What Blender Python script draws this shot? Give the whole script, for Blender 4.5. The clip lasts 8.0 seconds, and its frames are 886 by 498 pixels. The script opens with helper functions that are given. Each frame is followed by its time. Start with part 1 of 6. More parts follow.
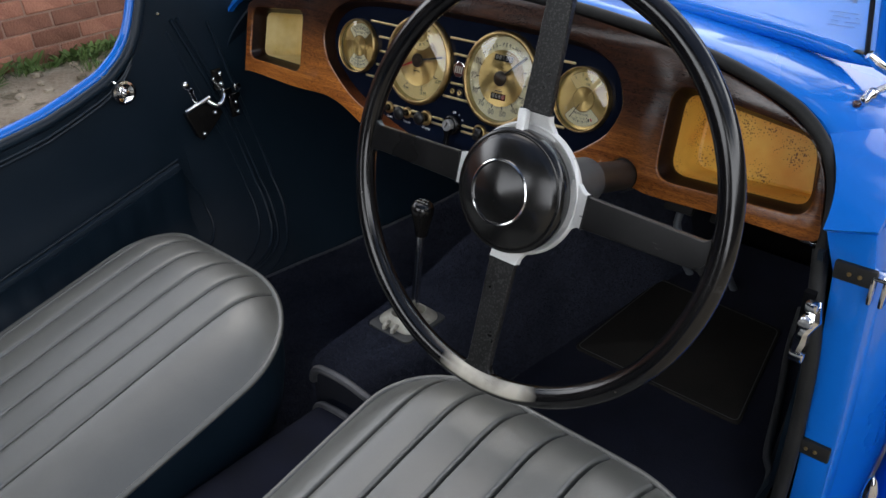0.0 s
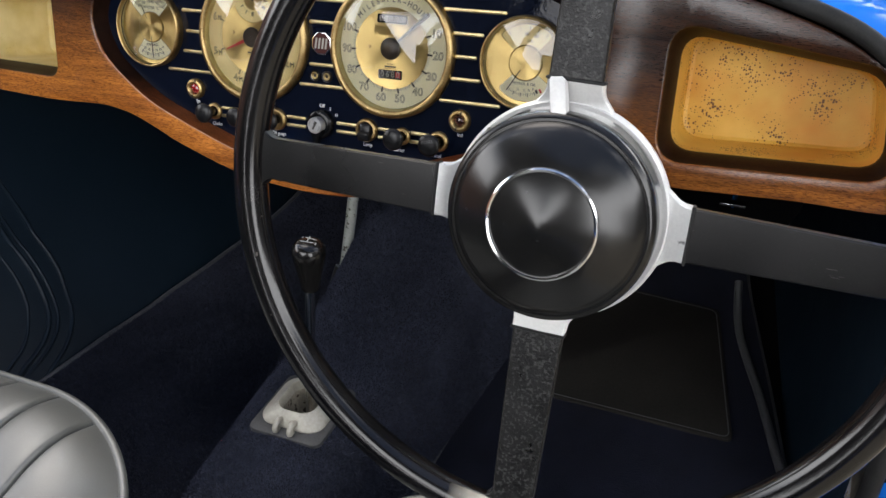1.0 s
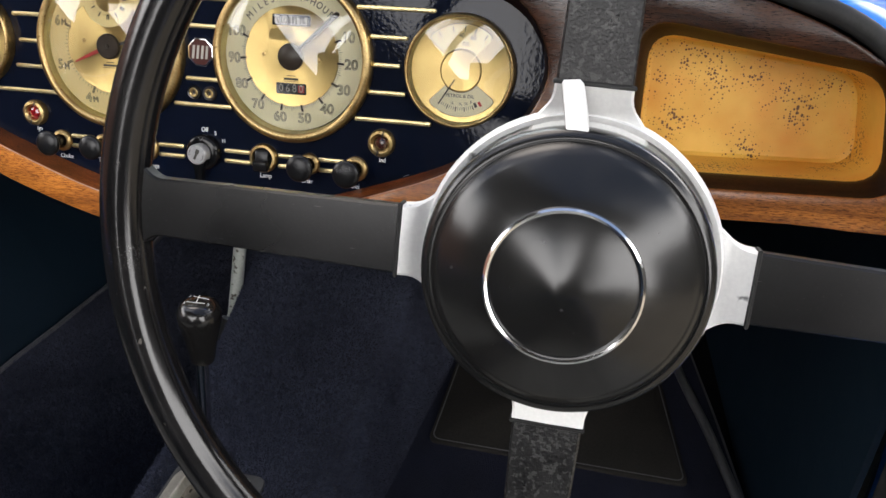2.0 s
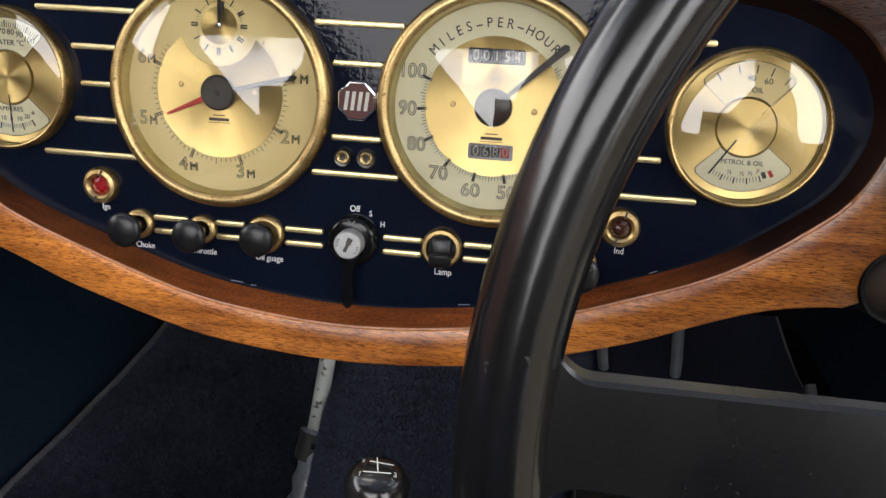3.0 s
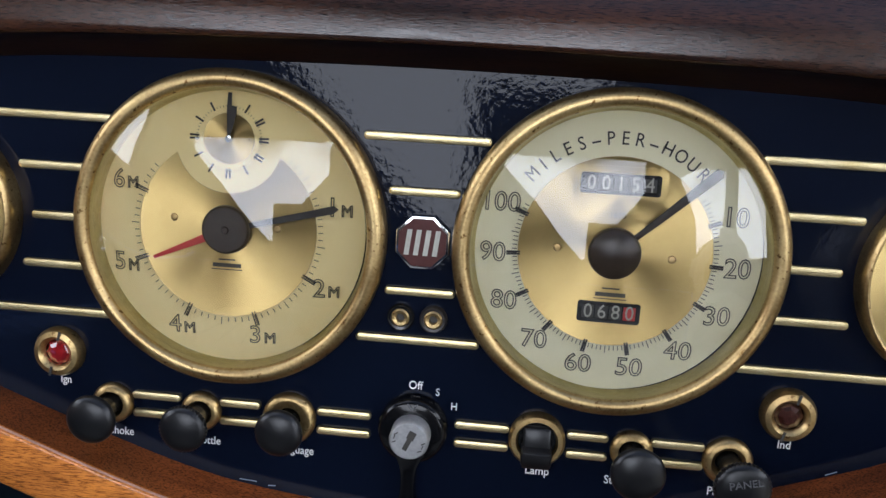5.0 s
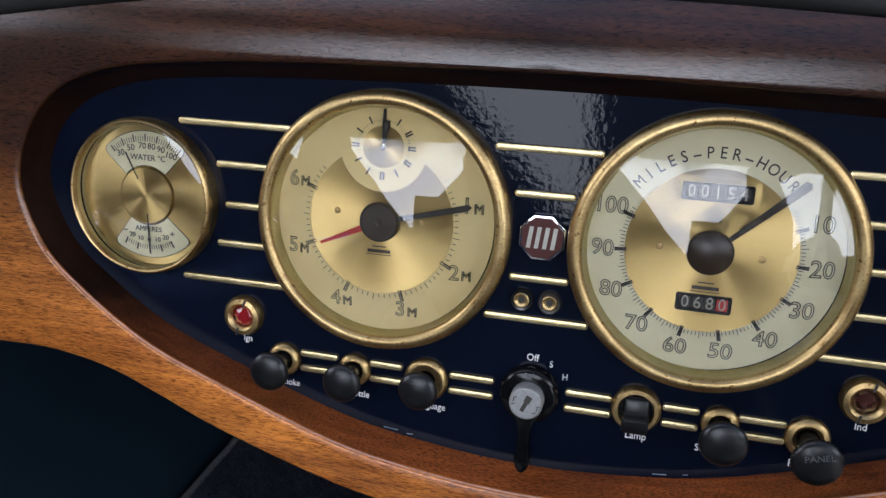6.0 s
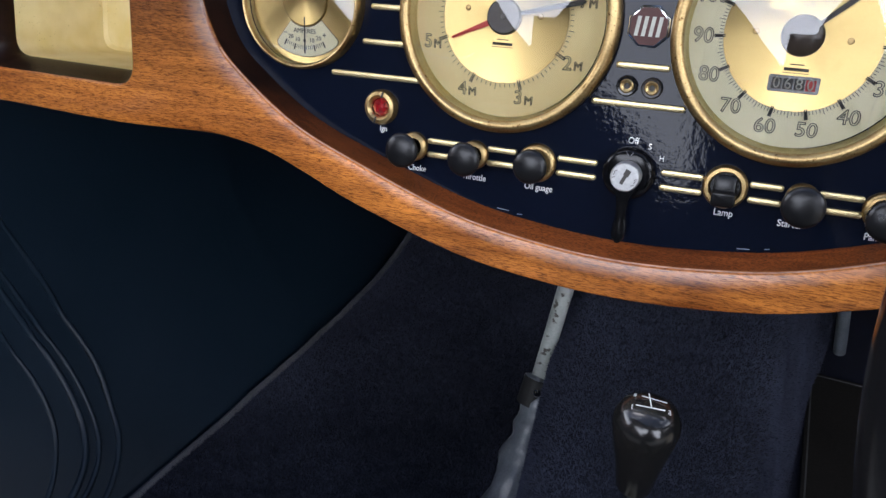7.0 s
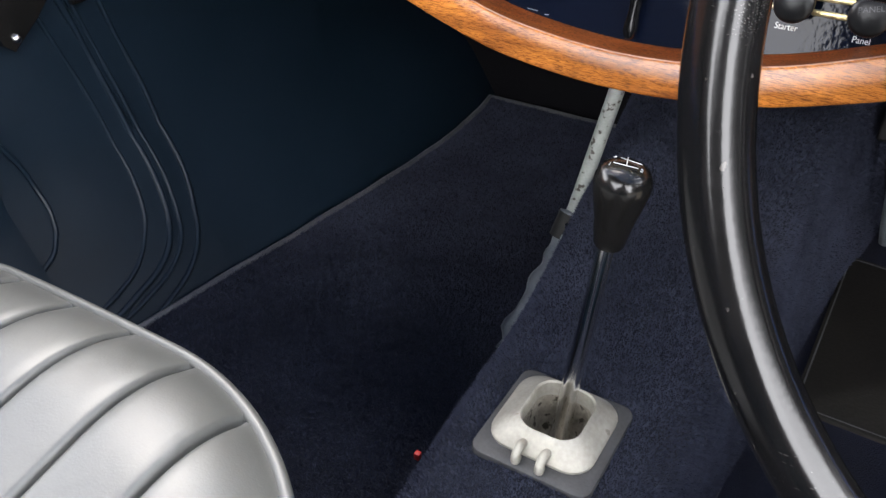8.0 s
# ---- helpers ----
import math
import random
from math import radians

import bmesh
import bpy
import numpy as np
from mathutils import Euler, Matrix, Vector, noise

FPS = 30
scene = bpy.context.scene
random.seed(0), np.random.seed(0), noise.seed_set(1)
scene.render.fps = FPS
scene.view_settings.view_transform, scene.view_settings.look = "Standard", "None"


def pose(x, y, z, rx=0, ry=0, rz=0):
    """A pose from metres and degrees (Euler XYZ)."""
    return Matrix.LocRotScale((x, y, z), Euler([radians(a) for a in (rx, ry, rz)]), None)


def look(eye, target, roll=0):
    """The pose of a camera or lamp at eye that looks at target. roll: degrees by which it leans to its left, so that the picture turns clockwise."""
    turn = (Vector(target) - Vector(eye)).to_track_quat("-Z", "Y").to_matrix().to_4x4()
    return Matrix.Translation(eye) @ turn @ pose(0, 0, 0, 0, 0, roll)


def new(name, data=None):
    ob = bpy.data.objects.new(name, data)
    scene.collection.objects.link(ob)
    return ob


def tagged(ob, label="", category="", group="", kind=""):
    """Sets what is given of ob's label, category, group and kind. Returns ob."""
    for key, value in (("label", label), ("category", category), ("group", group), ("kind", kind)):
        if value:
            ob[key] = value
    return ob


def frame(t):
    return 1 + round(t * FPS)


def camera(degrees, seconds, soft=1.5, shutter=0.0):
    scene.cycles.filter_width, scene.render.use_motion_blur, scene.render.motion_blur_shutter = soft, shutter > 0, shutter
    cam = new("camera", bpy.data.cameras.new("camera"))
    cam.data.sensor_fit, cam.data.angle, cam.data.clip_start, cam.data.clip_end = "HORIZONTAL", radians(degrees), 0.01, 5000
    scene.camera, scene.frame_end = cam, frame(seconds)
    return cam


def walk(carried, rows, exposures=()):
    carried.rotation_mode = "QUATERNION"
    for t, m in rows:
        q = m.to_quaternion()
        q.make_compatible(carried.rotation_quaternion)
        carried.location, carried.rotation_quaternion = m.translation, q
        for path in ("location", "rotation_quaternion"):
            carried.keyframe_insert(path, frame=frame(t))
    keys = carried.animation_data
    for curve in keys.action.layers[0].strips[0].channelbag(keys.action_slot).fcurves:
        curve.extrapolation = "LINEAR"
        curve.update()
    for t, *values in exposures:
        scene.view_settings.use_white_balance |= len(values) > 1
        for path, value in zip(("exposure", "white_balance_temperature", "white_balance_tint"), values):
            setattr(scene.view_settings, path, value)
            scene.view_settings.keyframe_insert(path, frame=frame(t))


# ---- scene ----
cam = camera(57.7, 8.0)
# the dashboard plane leans 15 degrees; the path is written in its coordinates
D = pose(0, 0, 0.95, -15, 0, 0)
EXPOSURES = [(0, 0.12, 6500, 10), (0.5, 0.40, 6600, 10), (1, 0.76, 6750, 11), (2.5, 1.02, 7000, 12), (3.5, 0.99, 6600, 12), (4.2, 0.80, 6150, 12), (6.2, 0.74, 6050, 13), (7, 1.03, 6050, 14), (7.5, 1.32, 6150, 14), (8, 1.72, 6650, 12)]
PATH = [
    (0, (0.814, -0.97, 0.147), (-0.386, 0.488, -0.513), 7.9),
    (0.5, (0.599, -0.856, 0.102), (-0.36, 0.773, -0.551), 5.6),
    (1, (0.457, -0.771, 0.072), (-0.238, 0.993, -0.563), 3.5),
    (1.2, (0.434, -0.736, 0.067), (-0.18, 1.063, -0.557), 3.4),
    (2.3, (0.295, -0.609, 0.037), (-0.042, 1.281, -0.521), 3.3),
    (2.5, (0.24, -0.574, 0.03), (-0.071, 1.326, -0.512), 3.4),
    (2.8, (0.166, -0.522, 0.031), (-0.114, 1.392, -0.478), 3.3),
    (3, (0.122, -0.481, 0.037), (-0.135, 1.439, -0.462), 3.3),
    (3.5, (0.053, -0.414, 0.061), (-0.118, 1.517, -0.432), 3.4),
    (4, (0.036, -0.356, 0.05), (-0.082, 1.605, -0.328), 3.6),
    (4.2, (0.034, -0.337, 0.054), (-0.06, 1.619, -0.349), 3.6),
    (5.3, (0.045, -0.348, 0.07), (-0.193, 1.598, -0.324), 3.3),
    (5.5, (0.047, -0.36, 0.07), (-0.24, 1.58, -0.319), 3.4),
    (6, (0.046, -0.404, 0.094), (-0.41, 1.479, -0.405), 3.0),
    (6.5, (0.044, -0.45, 0.079), (-0.539, 1.389, -0.449), 3.4),
    (7, (0.069, -0.494, 0.004), (-0.605, 1.296, -0.579), 4.2),
    (7.5, (0.107, -0.5, -0.065), (-0.646, 1.22, -0.755), 5.5),
    (8, (0.167, -0.56, -0.065), (-0.681, 1.08, -0.834), 8.0),
]
walk(cam, [(t, D @ look(eye, target, roll)) for t, eye, target, roll in PATH],
     exposures=EXPOSURES)

# ---- light ----
CLOUD = 34.0
world = bpy.data.worlds.new("sky")
scene.world = world
world.use_nodes = True
wn = world.node_tree.nodes
sky = wn.new("ShaderNodeTexSky")
sky.sky_type = "NISHITA"
sky.sun_disc = False
sky.sun_elevation = radians(60)
sky.sun_rotation = radians(-40)
sky.dust_density = 1.4
# bright broken cloud, thickest near the horizon, over the sky
geo = wn.new("ShaderNodeTexCoord")
sep = wn.new("ShaderNodeSeparateXYZ")
puff = wn.new("ShaderNodeTexNoise")
puff.inputs["Scale"].default_value, puff.inputs["Detail"].default_value, puff.inputs["Roughness"].default_value = 3.2, 7, 0.6
height = wn.new("ShaderNodeMapRange")
height.inputs["From Min"].default_value, height.inputs["From Max"].default_value = 0.36, 0.68
height.inputs["To Min"].default_value, height.inputs["To Max"].default_value = 0.34, -0.03
cover = wn.new("ShaderNodeMath")
cover.operation = "ADD"
ramp = wn.new("ShaderNodeValToRGB")
ramp.color_ramp.elements[0].position, ramp.color_ramp.elements[1].position = 0.52, 0.70
blend = wn.new("ShaderNodeMix")
blend.data_type = "RGBA"
blend.inputs["B"].default_value = (CLOUD * 0.97, CLOUD, CLOUD * 1.05, 1)
wl = world.node_tree.links
wl.new(geo.outputs["Generated"], sep.inputs[0])
wl.new(geo.outputs["Generated"], puff.inputs["Vector"])
wl.new(sep.outputs["Z"], height.inputs["Value"])
wl.new(puff.outputs[0], cover.inputs[0])
wl.new(height.outputs[0], cover.inputs[1])
wl.new(cover.outputs[0], ramp.inputs[0])
wl.new(ramp.outputs[0], blend.inputs["Factor"])
wl.new(sky.outputs[0], blend.inputs["A"])
wl.new(blend.outputs["Result"], wn["Background"].inputs["Color"])
wn["Background"].inputs["Strength"].default_value = 0.12

sun_data = bpy.data.lights.new("sun", "SUN")
sun_data.energy, sun_data.angle, sun_data.color = 1.0, radians(40), (1.0, 0.96, 0.90)
sun = new("sun", sun_data)
sun.matrix_world = look((-3, 3.5, 8), (0, 0, 0.6))


# ---- materials ----
def node_material(name):
    m = bpy.data.materials.new(name)
    m.use_nodes = True
    return m, m.node_tree.nodes, m.node_tree.links, m.node_tree.nodes["Principled BSDF"]


def surf(name, c1, c2, rough=0.5, rough_var=0.1, scale=30.0, fine=300.0, bump=0.1, bump_dist=0.001, metal=0.0, coat=0.0,
         coat_rough=0.05, stretch=(1, 1, 1), sheen=0.0, spots=None, spot_scale=60.0, spot_amount=0.35, spec=0.5, aniso=0.0):
    """Two-scale noise between two colours, with varied roughness, fine relief and optional spots."""
    m, n, l, p = node_material(name)
    tc, mp = n.new("ShaderNodeTexCoord"), n.new("ShaderNodeMapping")
    mp.inputs["Scale"].default_value = stretch
    l.new(tc.outputs["Object"], mp.inputs["Vector"])
    big, small = n.new("ShaderNodeTexNoise"), n.new("ShaderNodeTexNoise")
    big.inputs["Scale"].default_value, big.inputs["Detail"].default_value = scale, 4
    small.inputs["Scale"].default_value, small.inputs["Detail"].default_value = fine, 3
    for x in (big, small):
        l.new(mp.outputs[0], x.inputs["Vector"])
    mix = n.new("ShaderNodeMath")
    mix.operation = "MULTIPLY_ADD"
    mix.inputs[1].default_value = 0.35
    l.new(small.outputs[0], mix.inputs[0])
    half = n.new("ShaderNodeMath")
    half.operation = "MULTIPLY"
    half.inputs[1].default_value = 0.65
    l.new(big.outputs[0], half.inputs[0])
    l.new(half.outputs[0], mix.inputs[2])
    ramp = n.new("ShaderNodeValToRGB")
    ramp.color_ramp.elements[0].position, ramp.color_ramp.elements[1].position = 0.32, 0.68
    ramp.color_ramp.elements[0].color, ramp.color_ramp.elements[1].color = (*c1, 1), (*c2, 1)
    l.new(mix.outputs[0], ramp.inputs[0])
    colour = ramp.outputs[0]
    if spots:
        sn = n.new("ShaderNodeTexNoise")
        sn.inputs["Scale"].default_value, sn.inputs["Detail"].default_value = spot_scale, 6
        l.new(tc.outputs["Object"], sn.inputs["Vector"])
        sr = n.new("ShaderNodeValToRGB")
        sr.color_ramp.elements[0].position, sr.color_ramp.elements[1].position = 1 - spot_amount, 1.05 - spot_amount
        l.new(sn.outputs[0], sr.inputs[0])
        sm = n.new("ShaderNodeMix")
        sm.data_type = "RGBA"
        l.new(sr.outputs[0], sm.inputs["Factor"])
        l.new(colour, sm.inputs["A"])
        sm.inputs["B"].default_value = (*spots, 1)
        colour = sm.outputs["Result"]
    l.new(colour, p.inputs["Base Color"])
    rr = n.new("ShaderNodeMapRange")
    rr.inputs["To Min"].default_value, rr.inputs["To Max"].default_value = max(rough - rough_var, 0.02), min(rough + rough_var, 1)
    l.new(big.outputs[0], rr.inputs["Value"])
    l.new(rr.outputs[0], p.inputs["Roughness"])
    if bump:
        b = n.new("ShaderNodeBump")
        b.inputs["Strength"].default_value, b.inputs["Distance"].default_value = bump, bump_dist
        l.new(small.outputs[0], b.inputs["Height"])
        l.new(b.outputs[0], p.inputs["Normal"])
        if coat:
            l.new(b.outputs[0], p.inputs["Coat Normal"])
    p.inputs["Metallic"].default_value = metal
    p.inputs["Coat Weight"].default_value = coat
    p.inputs["Coat Roughness"].default_value = coat_rough
    p.inputs["Sheen Weight"].default_value = sheen
    p.inputs["Specular IOR Level"].default_value = spec
    if aniso:
        p.inputs["Anisotropic"].default_value = aniso
        tg = n.new("ShaderNodeTangent")
        tg.direction_type, tg.axis = "RADIAL", "Y"
        l.new(tg.outputs[0], p.inputs["Tangent"])
    return m


def wood_material(name, dark, light, pore, stretch, shade_tones=None, span=(0, 1), coat=1.0):
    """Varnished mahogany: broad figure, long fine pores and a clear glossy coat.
    The optional second dark and light tone put shade into the colour, taking over from span[0] up to span[1] (metres up
    the board)."""
    m, n, l, p = node_material(name)
    tc, mp, mf = n.new("ShaderNodeTexCoord"), n.new("ShaderNodeMapping"), n.new("ShaderNodeMapping")
    mp.inputs["Scale"].default_value = [s * 0.12 for s in stretch]
    mf.inputs["Scale"].default_value = stretch
    for q in (mp, mf):
        l.new(tc.outputs["Object"], q.inputs["Vector"])
    figure, pores, cloud = n.new("ShaderNodeTexNoise"), n.new("ShaderNodeTexNoise"), n.new("ShaderNodeTexNoise")
    figure.inputs["Scale"].default_value, figure.inputs["Detail"].default_value, figure.inputs["Distortion"].default_value = 16, 6, 1.2
    pores.inputs["Scale"].default_value, pores.inputs["Detail"].default_value = 64, 4
    cloud.inputs["Scale"].default_value, cloud.inputs["Detail"].default_value = 13, 5
    l.new(mp.outputs[0], figure.inputs["Vector"])
    l.new(mf.outputs[0], pores.inputs["Vector"])
    l.new(tc.outputs["Object"], cloud.inputs["Vector"])
    add = n.new("ShaderNodeMath")
    add.operation = "MULTIPLY_ADD"
    add.inputs[1].default_value = 0.45
    l.new(cloud.outputs[0], add.inputs[0])
    half = n.new("ShaderNodeMath")
    half.operation = "MULTIPLY"
    half.inputs[1].default_value = 0.55
    l.new(figure.outputs[0], half.inputs[0])
    l.new(half.outputs[0], add.inputs[2])
    ramp = n.new("ShaderNodeValToRGB")
    ramp.color_ramp.elements[0].position, ramp.color_ramp.elements[1].position = 0.36, 0.66
    ramp.color_ramp.elements[0].color, ramp.color_ramp.elements[1].color = (*dark, 1), (*light, 1)
    l.new(add.outputs[0], ramp.inputs[0])
    tone = ramp.outputs[0]
    if shade_tones:
        shade_ramp = n.new("ShaderNodeValToRGB")
        shade_ramp.color_ramp.elements[0].position, shade_ramp.color_ramp.elements[1].position = 0.36, 0.66
        shade_ramp.color_ramp.elements[0].color, shade_ramp.color_ramp.elements[1].color = (*shade_tones[0], 1), (*shade_tones[1], 1)
        l.new(add.outputs[0], shade_ramp.inputs[0])
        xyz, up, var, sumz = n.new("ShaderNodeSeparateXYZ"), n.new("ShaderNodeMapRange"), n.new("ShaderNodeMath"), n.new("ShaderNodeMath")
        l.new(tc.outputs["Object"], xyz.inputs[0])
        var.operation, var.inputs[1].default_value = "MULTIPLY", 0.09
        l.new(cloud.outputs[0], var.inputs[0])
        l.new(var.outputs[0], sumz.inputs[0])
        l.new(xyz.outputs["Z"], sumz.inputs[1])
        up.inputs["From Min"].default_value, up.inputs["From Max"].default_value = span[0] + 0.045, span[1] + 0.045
        # the darkening reaches lower towards the driver's end
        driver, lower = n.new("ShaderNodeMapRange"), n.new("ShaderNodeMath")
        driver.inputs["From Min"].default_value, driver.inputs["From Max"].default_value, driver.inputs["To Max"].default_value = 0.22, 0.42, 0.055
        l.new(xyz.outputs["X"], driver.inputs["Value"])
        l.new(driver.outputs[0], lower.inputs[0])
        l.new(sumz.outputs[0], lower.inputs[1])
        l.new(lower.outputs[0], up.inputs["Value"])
        shade_mix = n.new("ShaderNodeMix")
        shade_mix.data_type = "RGBA"
        l.new(up.outputs[0], shade_mix.inputs["Factor"])
        l.new(tone, shade_mix.inputs["A"])
        l.new(shade_ramp.outputs[0], shade_mix.inputs["B"])
        tone = shade_mix.outputs["Result"]
    pr = n.new("ShaderNodeValToRGB")
    pr.color_ramp.elements[0].position, pr.color_ramp.elements[1].position = 0.51, 0.575
    l.new(pores.outputs[0], pr.inputs[0])
    mix = n.new("ShaderNodeMix")
    mix.data_type = "RGBA"
    l.new(pr.outputs[0], mix.inputs["Factor"])
    l.new(tone, mix.inputs["A"])
    mix.blend_type = "MULTIPLY"
    mix.inputs["B"].default_value = (*pore, 1)
    l.new(mix.outputs["Result"], p.inputs["Base Color"])
    p.inputs["Roughness"].default_value = 0.5
    p.inputs["Specular IOR Level"].default_value = 0.1
    p.inputs["Coat Weight"].default_value, p.inputs["Coat Roughness"].default_value = coat, 0.05
    b = n.new("ShaderNodeBump")
    b.inputs["Strength"].default_value, b.inputs["Distance"].default_value = 0.16, 0.0005
    l.new(pores.outputs[0], b.inputs["Height"])
    l.new(b.outputs[0], p.inputs["Normal"])
    l.new(b.outputs[0], p.inputs["Coat Normal"])
    return m


def glass_material(name, tint=(1, 1, 1), rough=0.0, ior=1.5):
    m, n, l, p = node_material(name)
    p.inputs["Base Color"].default_value = (*tint, 1)
    p.inputs["Roughness"].default_value = rough
    p.inputs["Transmission Weight"].default_value = 1.0
    p.inputs["IOR"].default_value = ior
    return m


# upper board and driver's end darkened: their shade is put into the colour
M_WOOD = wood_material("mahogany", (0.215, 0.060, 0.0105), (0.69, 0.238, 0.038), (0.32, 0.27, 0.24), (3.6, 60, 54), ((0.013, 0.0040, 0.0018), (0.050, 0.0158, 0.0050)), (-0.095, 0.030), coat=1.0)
# dark reveal wood, taken near black with the openings' shade in its colour
M_WOOD_SHADE = wood_material("shaded_mahogany", (0.007, 0.0025, 0.0012), (0.021, 0.0072, 0.0026), (0.3, 0.28, 0.25), (5, 46, 42), coat=0.2)
M_PANEL = surf("navy_panel_paint", (0.0017, 0.0034, 0.0096), (0.0026, 0.0049, 0.0134), 0.5, 0.08, 14, 260, 0.36, 0.0002, coat=0.34, coat_rough=0.03, spec=0.02)
M_BRASS = surf("worn_brass", (0.27, 0.165, 0.065), (0.60, 0.445, 0.205), 0.38, 0.10, 48, 700, 0.10, 0.0003, metal=1.0, spots=(0.16, 0.09, 0.03), spot_scale=420, spot_amount=0.37)
M_STRIP = surf("polished_brass_strip", (0.64, 0.51, 0.24), (0.80, 0.67, 0.39), 0.38, 0.06, 90, 900, 0.05, 0.0003, metal=1.0)
M_DIAL_BRASS = surf("turned_brass_dial", (0.50, 0.36, 0.14), (0.58, 0.43, 0.175), 0.29, 0.03, 40, 600, 0.0, metal=1.0, aniso=0.93)
M_RING = surf("greenish_gold_inner_ring", (0.40, 0.33, 0.13), (0.60, 0.53, 0.27), 0.42, 0.08, 60, 500, 0.08, 0.0003, metal=0.75)
M_LOCK = surf("grey_lock_nickel", (0.36, 0.36, 0.36), (0.52, 0.52, 0.51), 0.38, 0.08, 300, 900, 0.15, 0.0003, metal=0.7)
M_COLLAR = surf("dull_grey_collar_paint", (0.045, 0.047, 0.050), (0.075, 0.078, 0.082), 0.45, 0.08, 40, 500, 0.1, 0.0004)
M_FLANGE = surf("worn_grey_rubber_flange", (0.022, 0.023, 0.024), (0.050, 0.051, 0.052), 0.6, 0.1, 40, 400, 0.3, 0.0006)
M_JET = surf("jet_black_gloss", (0.0025, 0.0025, 0.003), (0.005, 0.005, 0.0055), 0.14, 0.05, 40, 500, 0.05, 0.0003, spec=0.25)
M_KNOB = surf("dull_black_bakelite_knob", (0.004, 0.004, 0.0045), (0.008, 0.008, 0.009), 0.32, 0.06, 60, 600, 0.06, 0.0004, spec=0.38)
M_DIAL_GOLD = surf("gold_tinted_dial_enamel", (0.85, 0.67, 0.29), (0.91, 0.75, 0.36), 0.4, 0.05, 30, 500, 0.02, 0.0002)
M_DIAL_CREAM = surf("cream_dial_enamel", (0.84, 0.79, 0.52), (0.91, 0.86, 0.60), 0.4, 0.05, 30, 500, 0.02, 0.0002)
M_INK = surf("dark_dial_ink", (0.02, 0.018, 0.014), (0.04, 0.035, 0.028), 0.5, 0.05, 200, 900, 0.0)
M_RED_INK = surf("red_pointer_paint", (0.45, 0.02, 0.02), (0.55, 0.04, 0.03), 0.45, 0.05, 200, 900, 0.0)
M_WHITE_INK = surf("white_label_ink", (0.70, 0.70, 0.68), (0.80, 0.80, 0.78), 0.5, 0.05, 300, 900, 0.0)
M_DIGIT = surf("dulled_white_digit_paint", (0.34, 0.33, 0.28), (0.44, 0.42, 0.36), 0.5, 0.05, 300, 900, 0.0)
M_HUB = surf("brown_black_pointer_boss", (0.016, 0.010, 0.006), (0.030, 0.019, 0.011), 0.30, 0.06, 120, 700, 0.05, 0.0003)
M_SCREEN = glass_material("pale_screen_glass", (0.78, 0.95, 1.0))
M_SCREEN.node_tree.nodes["Principled BSDF"].inputs["Transmission Weight"].default_value = 0.72  # the rest is pale diffuse colour standing in for the sky's reflection
M_LENS = glass_material("thick_cover_glass", ior=1.62)
M_BAKELITE = surf("black_bakelite", (0.006, 0.006, 0.006), (0.012, 0.011, 0.010), 0.18, 0.06, 30, 500, 0.04, 0.0004)
M_RIM = surf("worn_black_celluloid", (0.003, 0.003, 0.0035), (0.007, 0.0065, 0.0065), 0.17, 0.07, 25, 350, 0.06, 0.0005, spots=(0.10, 0.09, 0.08), spot_scale=150, spot_amount=0.29)
M_SPOKE = surf("worn_black_spoke_enamel", (0.0020, 0.0020, 0.0023), (0.0062, 0.0060, 0.0062), 0.30, 0.22, 10, 420, 0.12, 0.0004, spec=0.34, spots=(0.022, 0.022, 0.022), spot_scale=900, spot_amount=0.33)
M_ALLOY = surf("scuffed_silver_paint", (0.60, 0.60, 0.59), (0.74, 0.74, 0.72), 0.36, 0.1, 24, 500, 0.1, 0.0004, metal=0.2, spots=(0.10, 0.10, 0.095), spot_scale=70, spot_amount=0.30)
M_CHROME = surf("chrome", (0.80, 0.80, 0.80), (0.90, 0.90, 0.90), 0.12, 0.05, 60, 500, 0.02, 0.0002, metal=1.0)
M_DULL = surf("dull_cast_alloy", (0.30, 0.288, 0.245), (0.47, 0.45, 0.39), 0.55, 0.1, 50, 300, 0.3, 0.0006, metal=0.55, spots=(0.27, 0.25, 0.21), spot_scale=90, spot_amount=0.34)
M_LEATHER = surf("black_seat_leather", (0.086, 0.088, 0.080), (0.106, 0.108, 0.099), 0.44, 0.05, 18, 700, 0.2, 0.0004, spec=1.0, coat=0.15, coat_rough=0.3)
M_PIPING = surf("grey_black_piping_leather", (0.05, 0.052, 0.056), (0.08, 0.082, 0.086), 0.35, 0.08, 40, 700, 0.2, 0.0004)
M_TRIM = surf("dark_blue_trim_leathercloth", (0.0038, 0.0100, 0.0175), (0.0060, 0.0142, 0.0248), 0.45, 0.08, 12, 900, 0.15, 0.0003, spec=0.32)
M_BACKING = surf("navy_carpet_backing", (0.0115, 0.0135, 0.0225), (0.020, 0.0235, 0.039), 0.95, 0.05, 24, 900, 1.0, 0.004, sheen=0.04, spec=0.1)
M_CARPET = surf("navy_carpet_pile", (0.0062, 0.0076, 0.0175), (0.0125, 0.0155, 0.036), 0.95, 0.05, 24, 900, 1.0, 0.004, sheen=0.06, spec=0.1)
M_BIND = surf("grey_carpet_binding", (0.07, 0.07, 0.075), (0.11, 0.11, 0.115), 0.5, 0.1, 60, 700, 0.3, 0.0004)
M_MAT = surf("brown_black_rubber_mat", (0.013, 0.0118, 0.0105), (0.027, 0.0243, 0.0212), 0.7, 0.1, 12, 300, 0.4, 0.001, spec=0.25)


